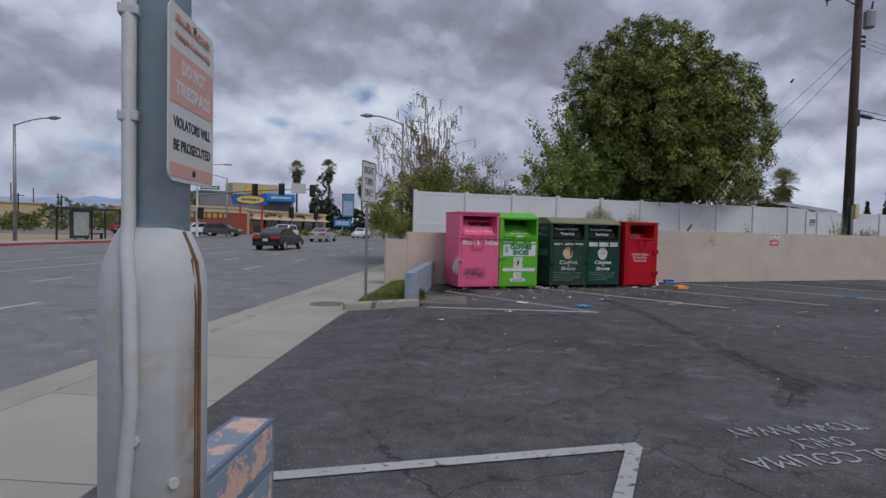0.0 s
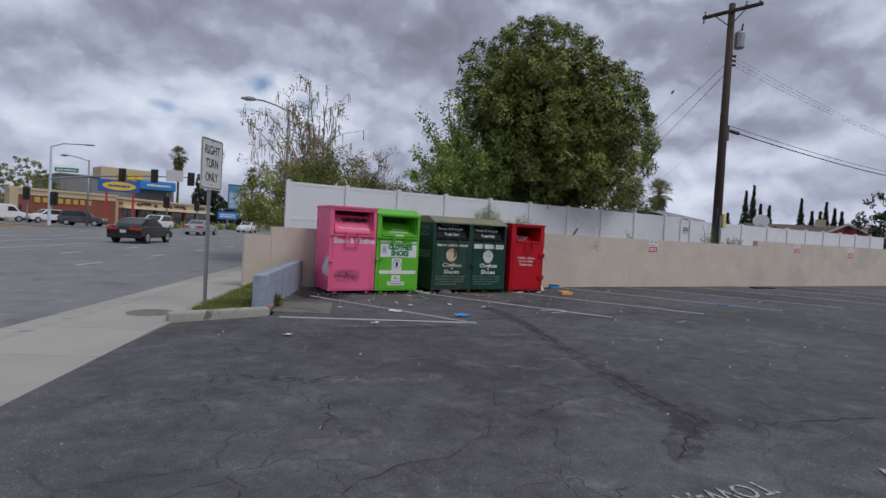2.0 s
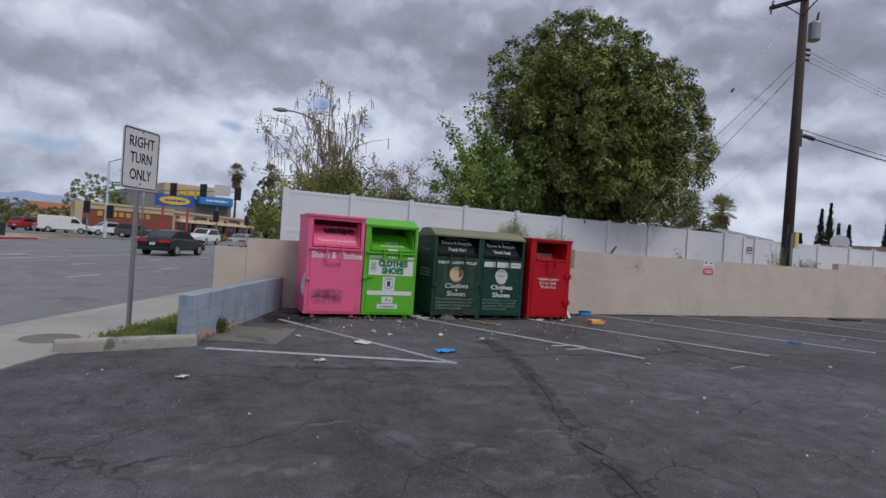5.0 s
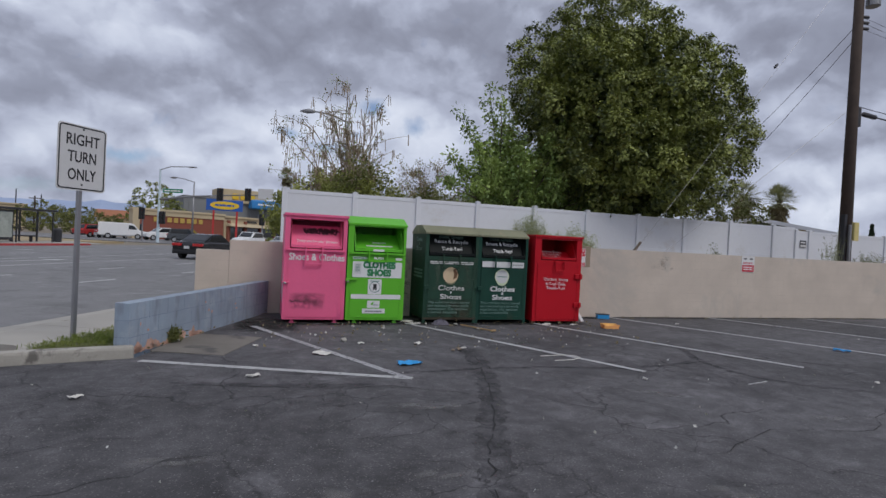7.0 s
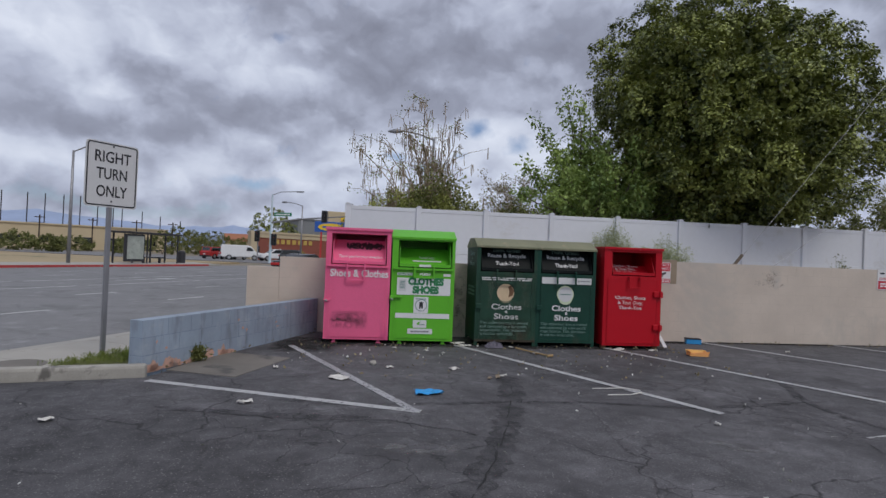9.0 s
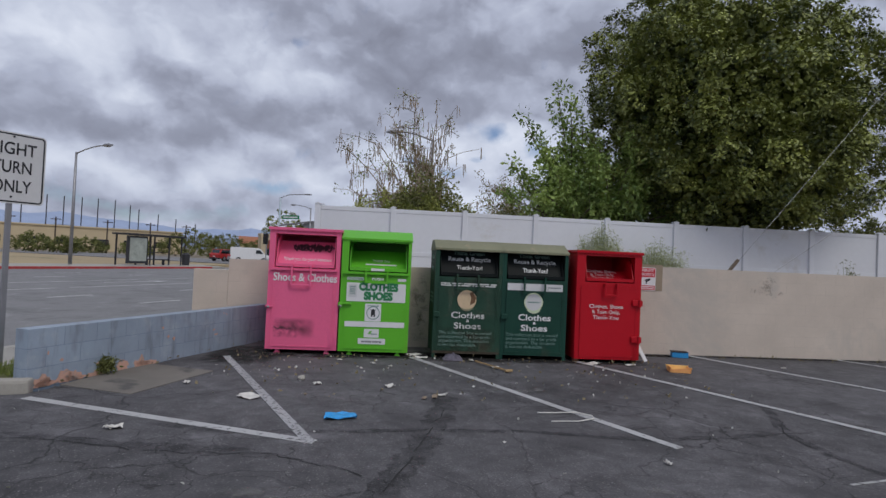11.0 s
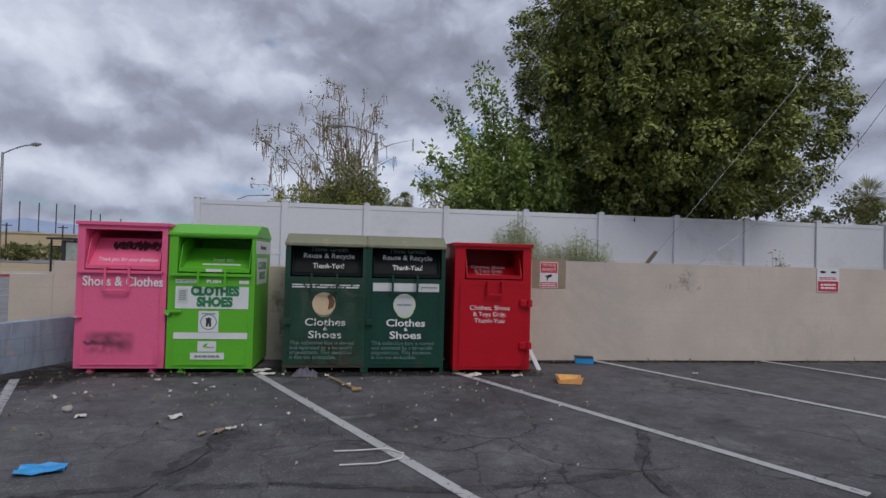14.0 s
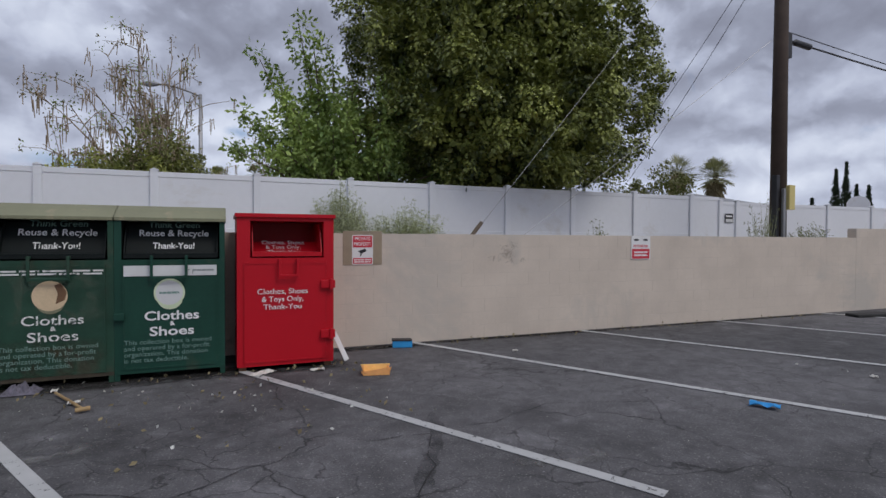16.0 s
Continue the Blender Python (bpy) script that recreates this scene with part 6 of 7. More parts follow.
cp = crown_shell(rng, 9000, 0.80, 0.72)
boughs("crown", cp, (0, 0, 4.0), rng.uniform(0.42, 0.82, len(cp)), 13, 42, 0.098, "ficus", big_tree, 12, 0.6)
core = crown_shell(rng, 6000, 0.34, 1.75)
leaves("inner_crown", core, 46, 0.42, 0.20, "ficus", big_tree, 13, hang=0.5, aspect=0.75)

small_tree = thing("tree", (12.9, 19.2, 1.05), "young bright green tree with open leafy branches", "tree")
tips, rng = [], np.random.default_rng(21)
for k in range(46):
    a, e = rng.uniform(0, 6.28), rng.uniform(0.1, 1.15)
    L = rng.uniform(1.4, 2.3)
    tips.append((0.5 + 1.15 * L * math.cos(a) * math.cos(e), L * math.sin(a) * math.cos(e) * 0.8, 2.0 + L * 1.25 * math.sin(e)))
tips += [(-1.05, 0.0, 5.55), (-0.75, -0.2, 5.2), (-1.9, 0.3, 4.7), (-2.3, 0.2, 3.4), (-2.5, -0.2, 2.5), (-0.2, 0.2, 5.0), (-1.5, 0.2, 4.2), (-1.9, 0.0, 3.0), (-1.2, 0.0, 3.6), (-0.6, 0.0, 4.4), (-1.4, -0.3, 2.6), (0.2, -0.2, 4.0)]
bm = bmesh.new()
limbs(bm, (0, 0, 0.8), tips, 0.055, rng, 6, 0.25)
tube(bm, [(0, 0, -0.2), (0, 0, 0.95)], [0.12, 0.09], 10)
part("trunk", bm, "bark", small_tree)
cs = []
for tp in tips:
    for k in np.linspace(0.45, 1.02, 9):
        cs.append(Vector((0, 0, 0.8)).lerp(Vector(tp), k) + Vector(rng.normal(size=3)) * 0.10)
leaves("crown", cs, 38, 0.27, 0.135, "fresh", small_tree, 22, hang=0.25, aspect=0.5)


def dry_tree(at, height, width, seed, pods, label, green=0.5, tops=(), leafy=7):
    rng = np.random.default_rng(seed)
    t = thing("tree", at, label, "tree")
    bm = bmesh.new()
    ends = []
    stems = [(0.5 * width * math.cos(a) * r, 0.5 * width * math.sin(a) * r, height * (1.0 - 0.68 * r) * rng.uniform(0.8, 1.0)) for a, r in zip(np.linspace(0, 6.28 * 2.6, 11), rng.uniform(0.1, 1.0, 11))] + list(tops)
    for sx, sy, sz in stems:
        pts = []
        for k in range(7):
            q = k / 6
            pts.append(Vector((sx * q ** 1.5, sy * q ** 1.5, sz * q ** 0.85)) + Vector(rng.normal(size=3)) * 0.12 * q)
        tube(bm, pts, [0.042 * (1 - 0.9 * k / 6) + 0.006 for k in range(7)], 5)
        for k in range(12):
            q = rng.uniform(0.4, 1.0)
            i = min(5, int(q * 6))
            p = pts[i].lerp(pts[i + 1], q * 6 - i)
            dr = Vector(rng.normal(size=3)) * 0.5 + Vector((0, 0, 0.35)) + Vector((sx, sy, 0)).normalized() * 0.35
            e = p + dr * rng.uniform(0.5, 1.1) * width / 6
            m = p.lerp(e, 0.5) + Vector((0, 0, 0.08))
            tube(bm, [p, m, e], [0.014, 0.010, 0.005], 4)
            ends += [m, e]
    part("branchwork", bm, "twig", t, "bare brown branches")
    if pods:
        bm = bmesh.new()
        for e in ends:
            if rng.random() < pods:
                for _ in range(rng.integers(1, 4)):
                    q = e + Vector(rng.normal(size=3)) * 0.08
                    L = rng.uniform(0.25, 0.5)
                    tube(bm, [q, q - Vector((rng.normal() * 0.03, rng.normal() * 0.03, L))], [0.017, 0.013], 4)
        tagged(part("seed_pod", bm, "twig", t, "long hanging dry seed pods"), kind="stuff")
    leaves("dry_leaves", [e for e in ends if rng.random() < (0.4 if leafy < 10 else 0.75)], leafy, 0.16 if leafy < 10 else 0.3, 0.10, "dry", t, seed + 1)
    cs = np.stack([rng.normal(0, width * 0.30, 260), rng.normal(0, width * 0.22, 260), rng.uniform(0.2, 1.0, 260) * height * 0.56], axis=1)
    cs[:, 2] *= np.exp(-(cs[:, 0] ** 2) / (width * 0.5) ** 2)
    cs[:, 0] = np.where(cs[:, 0] < -0.16 * width, -0.32 * width - cs[:, 0], cs[:, 0])
    leaves("undergrowth", cs, int(70 * green), 0.42, 0.13, "shrub", t, seed + 2)
    leaves("fine_leaves", [e for e in ends if rng.random() < 0.35], 10, 0.25, 0.075, "fresh", t, seed + 3, hang=0.3)
    return t


dry_tree((8.3, 24.6, 1.05), 6.0, 5.6, 31, 0.72, "half bare seed-pod tree with green undergrowth", 1.0, ((-0.45, -0.2, 7.0), (-2.7, -0.6, 4.5), (-2.3, -0.8, 4.0), (-2.7, -0.3, 3.1), (-1.9, -0.2, 4.9), (-1.2, 0, 6.0), (0.6, 0.1, 6.2), (-0.1, 0, 5.8), (-0.8, 0.4, 5.4), (0.2, 0.5, 5.0), (1.0, 0.2, 4.8), (-1.5, 0.3, 4.6), (0.7, -0.4, 5.6)))
dry_tree((13.2, 30.0, 1.05), 5.9, 5.6, 47, 0.1, "brownish tree with thin dry leaves", 1.0, (), 26)
dry_tree((10.2, 32.0, 0.0), 5.2, 2.8, 53, 0.1, "thin leafy tree behind the white fence", 0.45)


def bush(at, r, h, count, material, label, seed, leaf=0.12, category="bush", per=40):
    rng = np.random.default_rng(seed)
    t = thing("bush", at, label, category)
    bm = bmesh.new()
    limbs(bm, (0, 0, -0.1), [(r * 0.6 * math.cos(a), r * 0.6 * math.sin(a), h * 0.7) for a in np.linspace(0, 5.5, 6)], 0.04, rng)
    tagged(part("stem_tuft", bm, "bark", t), kind="stuff")
    leaves("foliage", crown_points(rng, count, r, h, 0.0, 8, 0.4, 0.4), per, rng.uniform(0.15, 0.35, count) * min(1.0, r), leaf, material, t, seed)
    return t


bush((7.75, 23.6, 1.05), 3.0, 2.75, 360, "olive", "wide olive green shrub under the half bare tree", 60, 0.11, "bush", 46)
bush((25.3, 21.8, 1.05), 1.2, 3.5, 110, "shrub", "loose grey-green shrub behind the fence", 61)
bush((24.4, 22.6, 1.05), 1.2, 3.0, 90, "shrub", "loose grey-green shrub behind the fence", 62)
bush((15.5, 27, 1.05), 2.2, 3.0, 160, "shrub", "dense shrub behind the trees", 63)


def weed(at, h, r, label, n=70, seed=1, material="shrub"):
    rng = np.random.default_rng(seed)
    t = thing("weed", at, label, "weed")
    bm = bmesh.new()
    ends = []
    for k in range(n):
        a, q = rng.uniform(0, 6.28), rng.random() ** 0.6
        e = Vector((r * q * math.cos(a), r * 0.5 * q * math.sin(a), h * rng.uniform(0.55, 1.0) * (1 - 0.35 * q)))
        s = Vector((e.x * 0.5, e.y * 0.5, 0))
        tube(bm, [s, s.lerp(e, 0.55) + Vector((0, 0, 0.04)), e], [0.006, 0.005, 0.002], 3, cap=False)
        ends += [s.lerp(e, 0.5), s.lerp(e, 0.7), s.lerp(e, 0.85), e]
    tagged(part("stem_tuft", bm, "grassy", t), kind="stuff")
    leaves("leaves", ends, 5, 0.06, 0.055, material, t, seed, aspect=0.3)
    return t


weed((12.35, 16.75, 1.05), 1.75, 0.6, "wispy pale green weeds growing against the fence", 240, 71, "dry_green")
weed((13.75, 16.75, 1.05), 1.35, 0.9, "wispy pale green weeds growing against the fence", 240, 72, "dry_green")
weed((21.5, 14.6, 1.05), 1.75, 0.45, "dry weeds beside the utility pole", 26, 73, "shrub")
weed((23.3, 14.8, 1.05), 1.1, 0.7, "leafy weeds beside the utility pole", 50, 74, "shrub")
weed((16.9, 14.6, 1.05), 0.95, 0.25, "sparse weeds behind the wall", 18, 75, "shrub")
weed((3.84, 10.95, 0.0), 0.24, 0.17, "small green weed at the foot of the blue wall", 90, 76, "shrub")


def fan_palm(at, height, crown, label, seed, skirt=True):
    rng = np.random.default_rng(seed)
    t = thing("palm_tree", at, label, "palm tree")
    part("trunk", bm_tube([(0, 0, -0.2), (0.05, 0, height * 0.5), (0, 0, height)], [crown * 0.16, crown * 0.10, crown * 0.11], 10), "bark", t)
    bm = bmesh.new()
    for k in range(64):
        a, e = rng.uniform(0, 6.28), rng.uniform(-0.7, 1.45)
        d = Vector((math.cos(a) * math.cos(e), math.sin(a) * math.cos(e), math.sin(e)))
        c = Vector((0, 0, height)) + d * crown * 0.5
        s = d.cross(Vector((0, 0, 1))).normalized() if abs(d.z) < 0.98 else Vector((1, 0, 0))
        tube(bm, [Vector((0, 0, height)), c], 0.012 * crown, 3, cap=False)
        for j in range(9):
            f = (j - 4) / 4 * 1.2
            tip = c + (d * math.cos(f) + s * math.sin(f)) * crown * 0.55 - Vector((0, 0, 0.12 * crown * abs(f)))
            w = s * 0.035 * crown
            m = c.lerp(tip, 0.5)
            bm.faces.new([bm.verts.new(v) for v in (c, m - w, tip, m + w)])
    part("fronds", bm, "palm", t)
    if skirt:
        leaves("dead_fronds", [(0, 0, height - crown * (0.25 + 0.95 * q)) for q in rng.random(70)], 18, crown * 0.36, crown * 0.30, "dry", t, seed, hang=2.0, aspect=0.2)
    return t


fan_palm((40.6, 35.8, 0.0), 6.35, 1.5, "fan palm with a shaggy skirt behind the houses", 81)
fan_palm((42.6, 34.3, 0.0), 6.05, 1.45, "fan palm with a shaggy skirt behind the houses", 82)


def polar(eye, azimuth, dist, z=0.0):
    return (eye[0] + math.sin(radians(azimuth)) * dist, eye[1] + math.cos(radians(azimuth)) * dist, z)


E1 = (1.25, 0.33)
for azd, dist, h, c in ((3.2, 150, 16.6, 2.6), (6.4, 150, 17.4, 2.6), (9.8, 150, 13.4, 2.4), (12.4, 170, 11, 2.2), (5.0, 190, 9.5, 2.2)):
    fan_palm(polar(E1, azd, dist), h, c, "tall slender fan palm beyond the crossing", int(azd * 10))


def cypress(at, h, r, label, seed):
    rng = np.random.default_rng(seed)
    t = thing("cypress_tree", at, label, "cypress")
    part("trunk", bm_tube([(0, 0, -0.2), (0, 0, h * 0.9)], [0.18, 0.03], 8), "bark", t)
    n = 520
    q = rng.random(n) ** 1.15
    a = rng.uniform(0, 6.28, n)
    rr = r * 1.5 * (1 - q) ** 1.3 * rng.uniform(0.2, 1.0, n) * np.minimum(1, (q + 0.1) * 6)
    leaves("foliage", np.stack([rr * np.cos(a), rr * np.sin(a), 0.2 + q * (h - 0.2)], axis=1), 18, 0.05 + 0.10 * (1 - q), 0.20, "cypress", t, seed, hang=-3.2, aspect=0.26)
    return t


E2 = (1.34, 0.70)
for k, (azd, dist, h, r) in enumerate(((56.9, 66, 5.0, 0.9), (58.3, 70, 7.8, 1.0), (58.9, 72, 8.6, 1.0), (59.5, 71, 6.4, 0.9), (60.2, 70, 6.2, 0.9), (62.6, 75, 7.4, 1.0), (63.4, 76, 6.0, 1.2), (64.0, 76, 6.0, 1.0), (64.4, 75, 7.0, 0.9), (65.0, 76, 6.4, 0.9), (65.5, 76, 6.0, 0.8))):
    cypress(polar(E2, azd, dist), h, r, "dark narrow cypress tree in the distance", 200 + k)
bush(polar(E2, 67.6, 62), 2.6, 6.2, 150, "cypress", "dark leafy tree beyond the houses", 91, 0.3, "tree", 24)
bush(polar(E2, 61.4, 66), 1.7, 3.9, 90, "shrub", "rounded garden tree beyond the fence", 92, 0.22, "tree", 24)
bush(polar(E2, 66.4, 58), 2.0, 3.0, 90, "ficus", "hedge in front of the red barn", 93, 0.22, "bush", 24)
for k, (azd, dist, r, h, m) in enumerate(((-8.0, 135, 6.0, 11.0, "ficus"), (5.7, 140, 3.4, 13.0, "cypress"), (6.3, 138, 4.2, 8.0, "cypress"), (8.9, 150, 4.0, 7.0, "cypress"), (13.4, 60, 2.2, 5.2, "fresh"), (12.0, 75, 2.2, 5.6, "shrub"))):
    bush(polar(E1, azd, dist), r, h, 330 if dist > 100 else 110, m, "dark leafy tree in the distance" if dist > 100 else "thin open tree beside the street", 300 + k, 0.38 if dist > 100 else 0.16, "tree", 26)
E3 = (7.33, 4.0)
for k, (azd, dist, r, h) in enumerate(((-32, 110, 3.0, 3.2), (-29.5, 105, 2.2, 2.6), (-27.7, 120, 3.0, 3.0), (-24.2, 100, 2.4, 2.6), (-19.6, 130, 5.0, 6.2), (-18.2, 140, 5.0, 5.6), (-16.6, 150, 6, 5.8), (-21.0, 118, 3.5, 4.2), (-15.2, 140, 4.5, 4.4), (-13.4, 150, 4.0, 4.6), (-17.6, 120, 4.0, 3.6))):
    bush(polar(E3, azd, dist), r, h, 90, "shrub", "scrubby tree across the street", 320 + k, 0.4, "bush", 18)


# ---------------------------------------------------------------- across the street
def facade(name, a, b, depth, height, material, label, roof_mat=None, parapet=0.0):
    """A building whose front runs from a to b; local x along the front, y back from it."""
    a, b = Vector((*a, 0)), Vector((*b, 0))
    t = thing(name, (a.x, a.y, -0.1), label, "building", rz=math.degrees(math.atan2(b.y - a.y, b.x - a.x)))
    L = (b - a).length
    part("wall", bm_box(0, L, 0, depth, 0, height), material, t)
    if roof_mat:
        part("roof", bm_box(-0.2, L + 0.2, -0.25, depth, height, height + 0.35 + parapet, bevel=0.05), roof_mat, t)
    return t, L


def shop_window(t, x0, x1, z0, z1, panes=2, frame_mat="dark_steel"):
    w = part("window", bm_box(x0, x1, -0.06, 0.05, z0, z1), frame_mat, t)
    step = (x1 - x0) / panes
    for k in range(panes):
        part("pane", bm_box(x0 + k * step + 0.08, x0 + (k + 1) * step - 0.08, -0.08, -0.05, z0 + 0.08, z1 - 0.08), "glass", w)


tyre, L = facade("tyre_shop", (-13.4, 91.4), (-1.7, 100), 0.9, 4.2, "brickred", "low brick-red shop with a tan parapet and yellow sign", "tan")
part("parapet_band", bm_box(-0.1, L + 0.1, -0.12, 0.0, 3.55, 4.2), "tan", tyre)
part("side_bay", bm_box(-0.1, 0.9, -0.3, 0.9, 0, 4.3), "tan", tyre)
x = 3.0
for w_ in (1.2, 1.1, 1.1, 1.1, 1.2, 1.1, 1.1, 1.1):
    part("sign_letter", bm_box(x, x + w_ * 0.60, -0.10, -0.02, 2.62, 3.36, bevel=0.05), "gold", tyre)
    x += w_ * 0.90
shop_window(tyre, 0.3, 1.5, 0.4, 2.2, 1)
strip, L = facade("strip_mall", (-1.6, 100.1), (14.5, 124.6), 12, 4.0, "tan", "low tan strip of shops with dark windows", "tan")
for k in range(6):
    shop_window(strip, 1.5 + k * 4.6, 5.2 + k * 4.6, 0.3, 2.5, 3)
    part("pilaster", bm_box(0.6 + k * 4.6, 1.2 + k * 4.6, -0.35, 0.0, 0, 3.6), "brickred", strip)
part("awning", bm_prism([(-1.4, 2.6), (0, 3.2), (0, 2.6)], 0.5, L - 0.5, "x"), "tan", strip)
for k, (x0, x1) in enumerate(((6, 9), (16, 19.5), (24, 27))):
    bars("shop_sign", 1, x1 - x0, 0.7, "ink", strip, ((x0 + x1) / 2, -0.13, 3.55), seed=50 + k)
store, L = facade("warehouse_store", polar(E1, -5.9, 140)[:2], polar(E1, 2.9, 146)[:2], 30, 9.3, "greybld", "large grey store building with a tan sign tower", "greybld")
part("sign_tower", bm_box(7.2, 18.6, -0.8, 6, 8.6, 11.9, bevel=0.2), "tan", store)
for k in range(3):
    part("sign_letter", bm_box(10.4 + k * 1.9, 11.9 + k * 1.9, -0.95, -0.8, 9.5, 10.9, bevel=0.2), "yellow", store)
for k in range(5):
    part("cladding_rib", bm_box(1 + k * 4.6, 1.25 + k * 4.6, -0.1, 0, 0, 9.3), "greybld", store)
part("canopy", bm_box(14.4, 22.2, -3, 0, 7.5, 9.7, bevel=0.4), "skyblue", store, "bright blue canopy")
bars("canopy_sign", 1, 5.0, 0.7, "letter", store, (18.4, -3.02, 8.6), seed=57)

ts = thing("pylon_sign", (-0.95, 90.0, -0.1), "blue sign with a yellow oval on two red posts", "sign", rz=8)
part("panel", bm_box(-2.55, 2.55, -0.15, 0.15, 4.75, 6.40, bevel=0.05), "signblue", ts)
part("oval", bm_prism([(a, b + 5.55) for a, b in disc(0.60, 28, 3.4)], -0.20, -0.16, "y"), "yellow", ts)
bars("oval_print", 1, 2.7, 0.5, "signblue", ts, (0, -0.215, 5.55), seed=58)
for x in (-1.5, 1.75):
    part("post", bm_box(x - 0.13, x + 0.13, -0.14, 0.14, 0, 4.75), "redpost", ts)
bb = thing("billboard", polar((2.54, 1.74), 7.7, 100), "tall pale blue billboard on a post", "billboard", rz=-8)
part("post", bm_tube([(0, 0, 0), (0, 0, 3.4)], 0.18, 10), "dark_steel", bb)
part("panel", bm_box(-1.1, 1.1, -0.12, 0.12, 3.3, 7.7, bevel=0.04), "dark_steel", bb)
part("poster", bm_box(-1.0, 1.0, -0.14, -0.12, 3.45, 7.55), "poster", bb)
part("poster_patch", bm_box(-0.85, 0.85, -0.15, -0.14, 3.7, 6.3, bevel=0.003), "poster_pale", bb)
b2 = thing("shop_sign", polar((2.54, 1.74), 7.1, 95), "low blue shop sign on a post", "sign", rz=-7)
part("post", bm_tube([(0, 0, 0), (0, 0, 1.7)], 0.12, 10), "steel", b2)
part("panel", bm_box(-1.5, 1.5, -0.1, 0.1, 1.6, 2.8, bevel=0.04), "skyblue", b2)
bars("print", 2, 2.4, 0.7, "letter", b2, (0, -0.105, 2.2), seed=59)

# traffic signals
sg = thing("traffic_signal", (-6.75, 72.15, 0), "blue-grey signal pole with a long mast arm and lamp", "traffic signal", rz=-23)
part("pole", bm_tube([(0, 0, -0.1), (0, 0, 8.4)], [0.17, 0.10], 12), "poleblue", sg)
part("mast_arm", bm_tube([(0, 0, 4.9), (4, 0, 5.4), (9, 0, 5.75), (14.6, 0, 5.95)], [0.12, 0.10, 0.075, 0.05], 10), "steel", sg)
part("lamp_arm", bm_tube([(0, 0, 8.3), (1.2, 0, 8.7), (3.6, 0, 8.75)], 0.05, 8), "steel", sg)
part("lamp_head", bm_box(3.4, 4.3, -0.15, 0.15, 8.65, 8.8, bevel=0.05), "steel", sg)


def signal_head(x, z, parent, y=-0.1):
    h = part("signal_head", bm_box(x - 0.35, x + 0.35, y - 0.12, y + 0.12, z - 0.72, z + 0.72, bevel=0.04), "ink", parent)
    for k, m in enumerate(("tail", "yellow", "signgreen")):
        zz = z + 0.42 - k * 0.42
        part("lens", bm_prism([(x + a, zz + b) for a, b in disc(0.14, 14)], y - 0.15, y - 0.12, "y"), m if k == 0 else "dark_steel", h)
        part("visor", bm_tube([(x, y - 0.12, zz + 0.06), (x, y - 0.34, zz + 0.05)], 0.17, 10), "ink", h)


for x, z in ((7.3, 5.75), (10.6, 5.85), (14.4, 5.75)):
    signal_head(x, z, sg)
signal_head(0.5, 2.8, sg)
part("lane_sign", bm_box(11.8, 13.6, -0.16, -0.12, 5.4, 6.6, bevel=0.03), "sign_white", sg)
part("street_name_sign", bm_box(0.5, 2.9, -0.2, -0.16, 5.7, 6.15, bevel=0.02), "signgreen", sg)
bars("print", 1, 2.0, 0.26, "letter", sg, (1.7, -0.205, 5.92), seed=60)
for at in ((4.6, 76.0, -0.1), (-9.5, 78.0, -0.1), (9.0, 88.0, -0.1)):
    s2 = thing("traffic_signal", at, "roadside signal post with dark signal heads", "traffic signal", rz=-23)
    part("pole", bm_tube([(0, 0, 0), (0, 0, 4.6)], [0.09, 0.07], 10), "steel", s2)
    signal_head(0.0, 3.4, s2, -0.2)

# bus shelter
sh = thing("bus_shelter", tuple(st(38.6, 31.6, 0.05)), "dark metal bus shelter with a poster panel and bench", "bus shelter", rz=math.degrees(math.atan2(U.y, U.x)))
part("roof", bm_box(-0.2, 5.6, -1.5, 0.2, 2.35, 2.5, bevel=0.03), "dark_steel", sh)
for x in (0.05, 1.9, 3.7, 5.3):
    part("post", bm_box(x, x + 0.1, 0.0, 0.1, 0, 2.35), "dark_steel", sh)
for x in (2.0, 5.25):
    part("post", bm_box(x, x + 0.08, -1.35, -1.27, 0, 2.35), "dark_steel", sh)
part("poster_case", bm_box(0.0, 1.8, -1.3, -1.05, 0.15, 2.3, bevel=0.03), "dark_steel", sh)
part("poster", bm_box(0.12, 1.68, 0 - 1.32, -1.30, 0.35, 2.15), "case", sh)
part("bench", bm_box(2.4, 4.6, -0.6, -0.15, 0.42, 0.5, bevel=0.02), "dark_steel", sh)
for x in (2.6, 4.3):
    part("bench_leg", bm_box(x, x + 0.06, -0.5, -0.25, 0.0, 0.42), "dark_steel", sh)
part("rail", bm_box(2.0, 5.3, 0.03, 0.07, 1.0, 1.06), "dark_steel", sh)
bn = thing("litter_bin", tuple(st(45.2, 31.0, 0.05)), "dark street litter bin beside the shelter", "litter bin")
part("body", bm_tube([(0, 0, 0), (0, 0, 0.95), (0, 0, 1.1)], [0.3, 0.33, 0.2], 14), "dark_steel", bn)

# dry field, low school building, net poles, hills
field = sheet_obj("field", [st(-40, 33.0, 0.02), st(56, 33.0, 0.02), st(56, 100, 0.02), st(-40, 140, 0.02)], "straw", None, 0.3)
tagged(field, "dry straw-coloured field across the street", "field", kind="structure")
school, L = facade("school_building", polar(E3, -44, 150)[:2], polar(E3, -20.5, 150)[:2], 12, 5.2, "tan", "long low tan building beyond the field", "tan")
for k in range(9):
    shop_window(school, 3 + k * 6.5, 6.5 + k * 6.5, 1.4, 2.8, 2)
low2, L = facade("school_building", polar(E3, -15.3, 190)[:2], polar(E3, -11.9, 190)[:2], 10, 4.2, "tan", "small house with a clay tile roof", None)
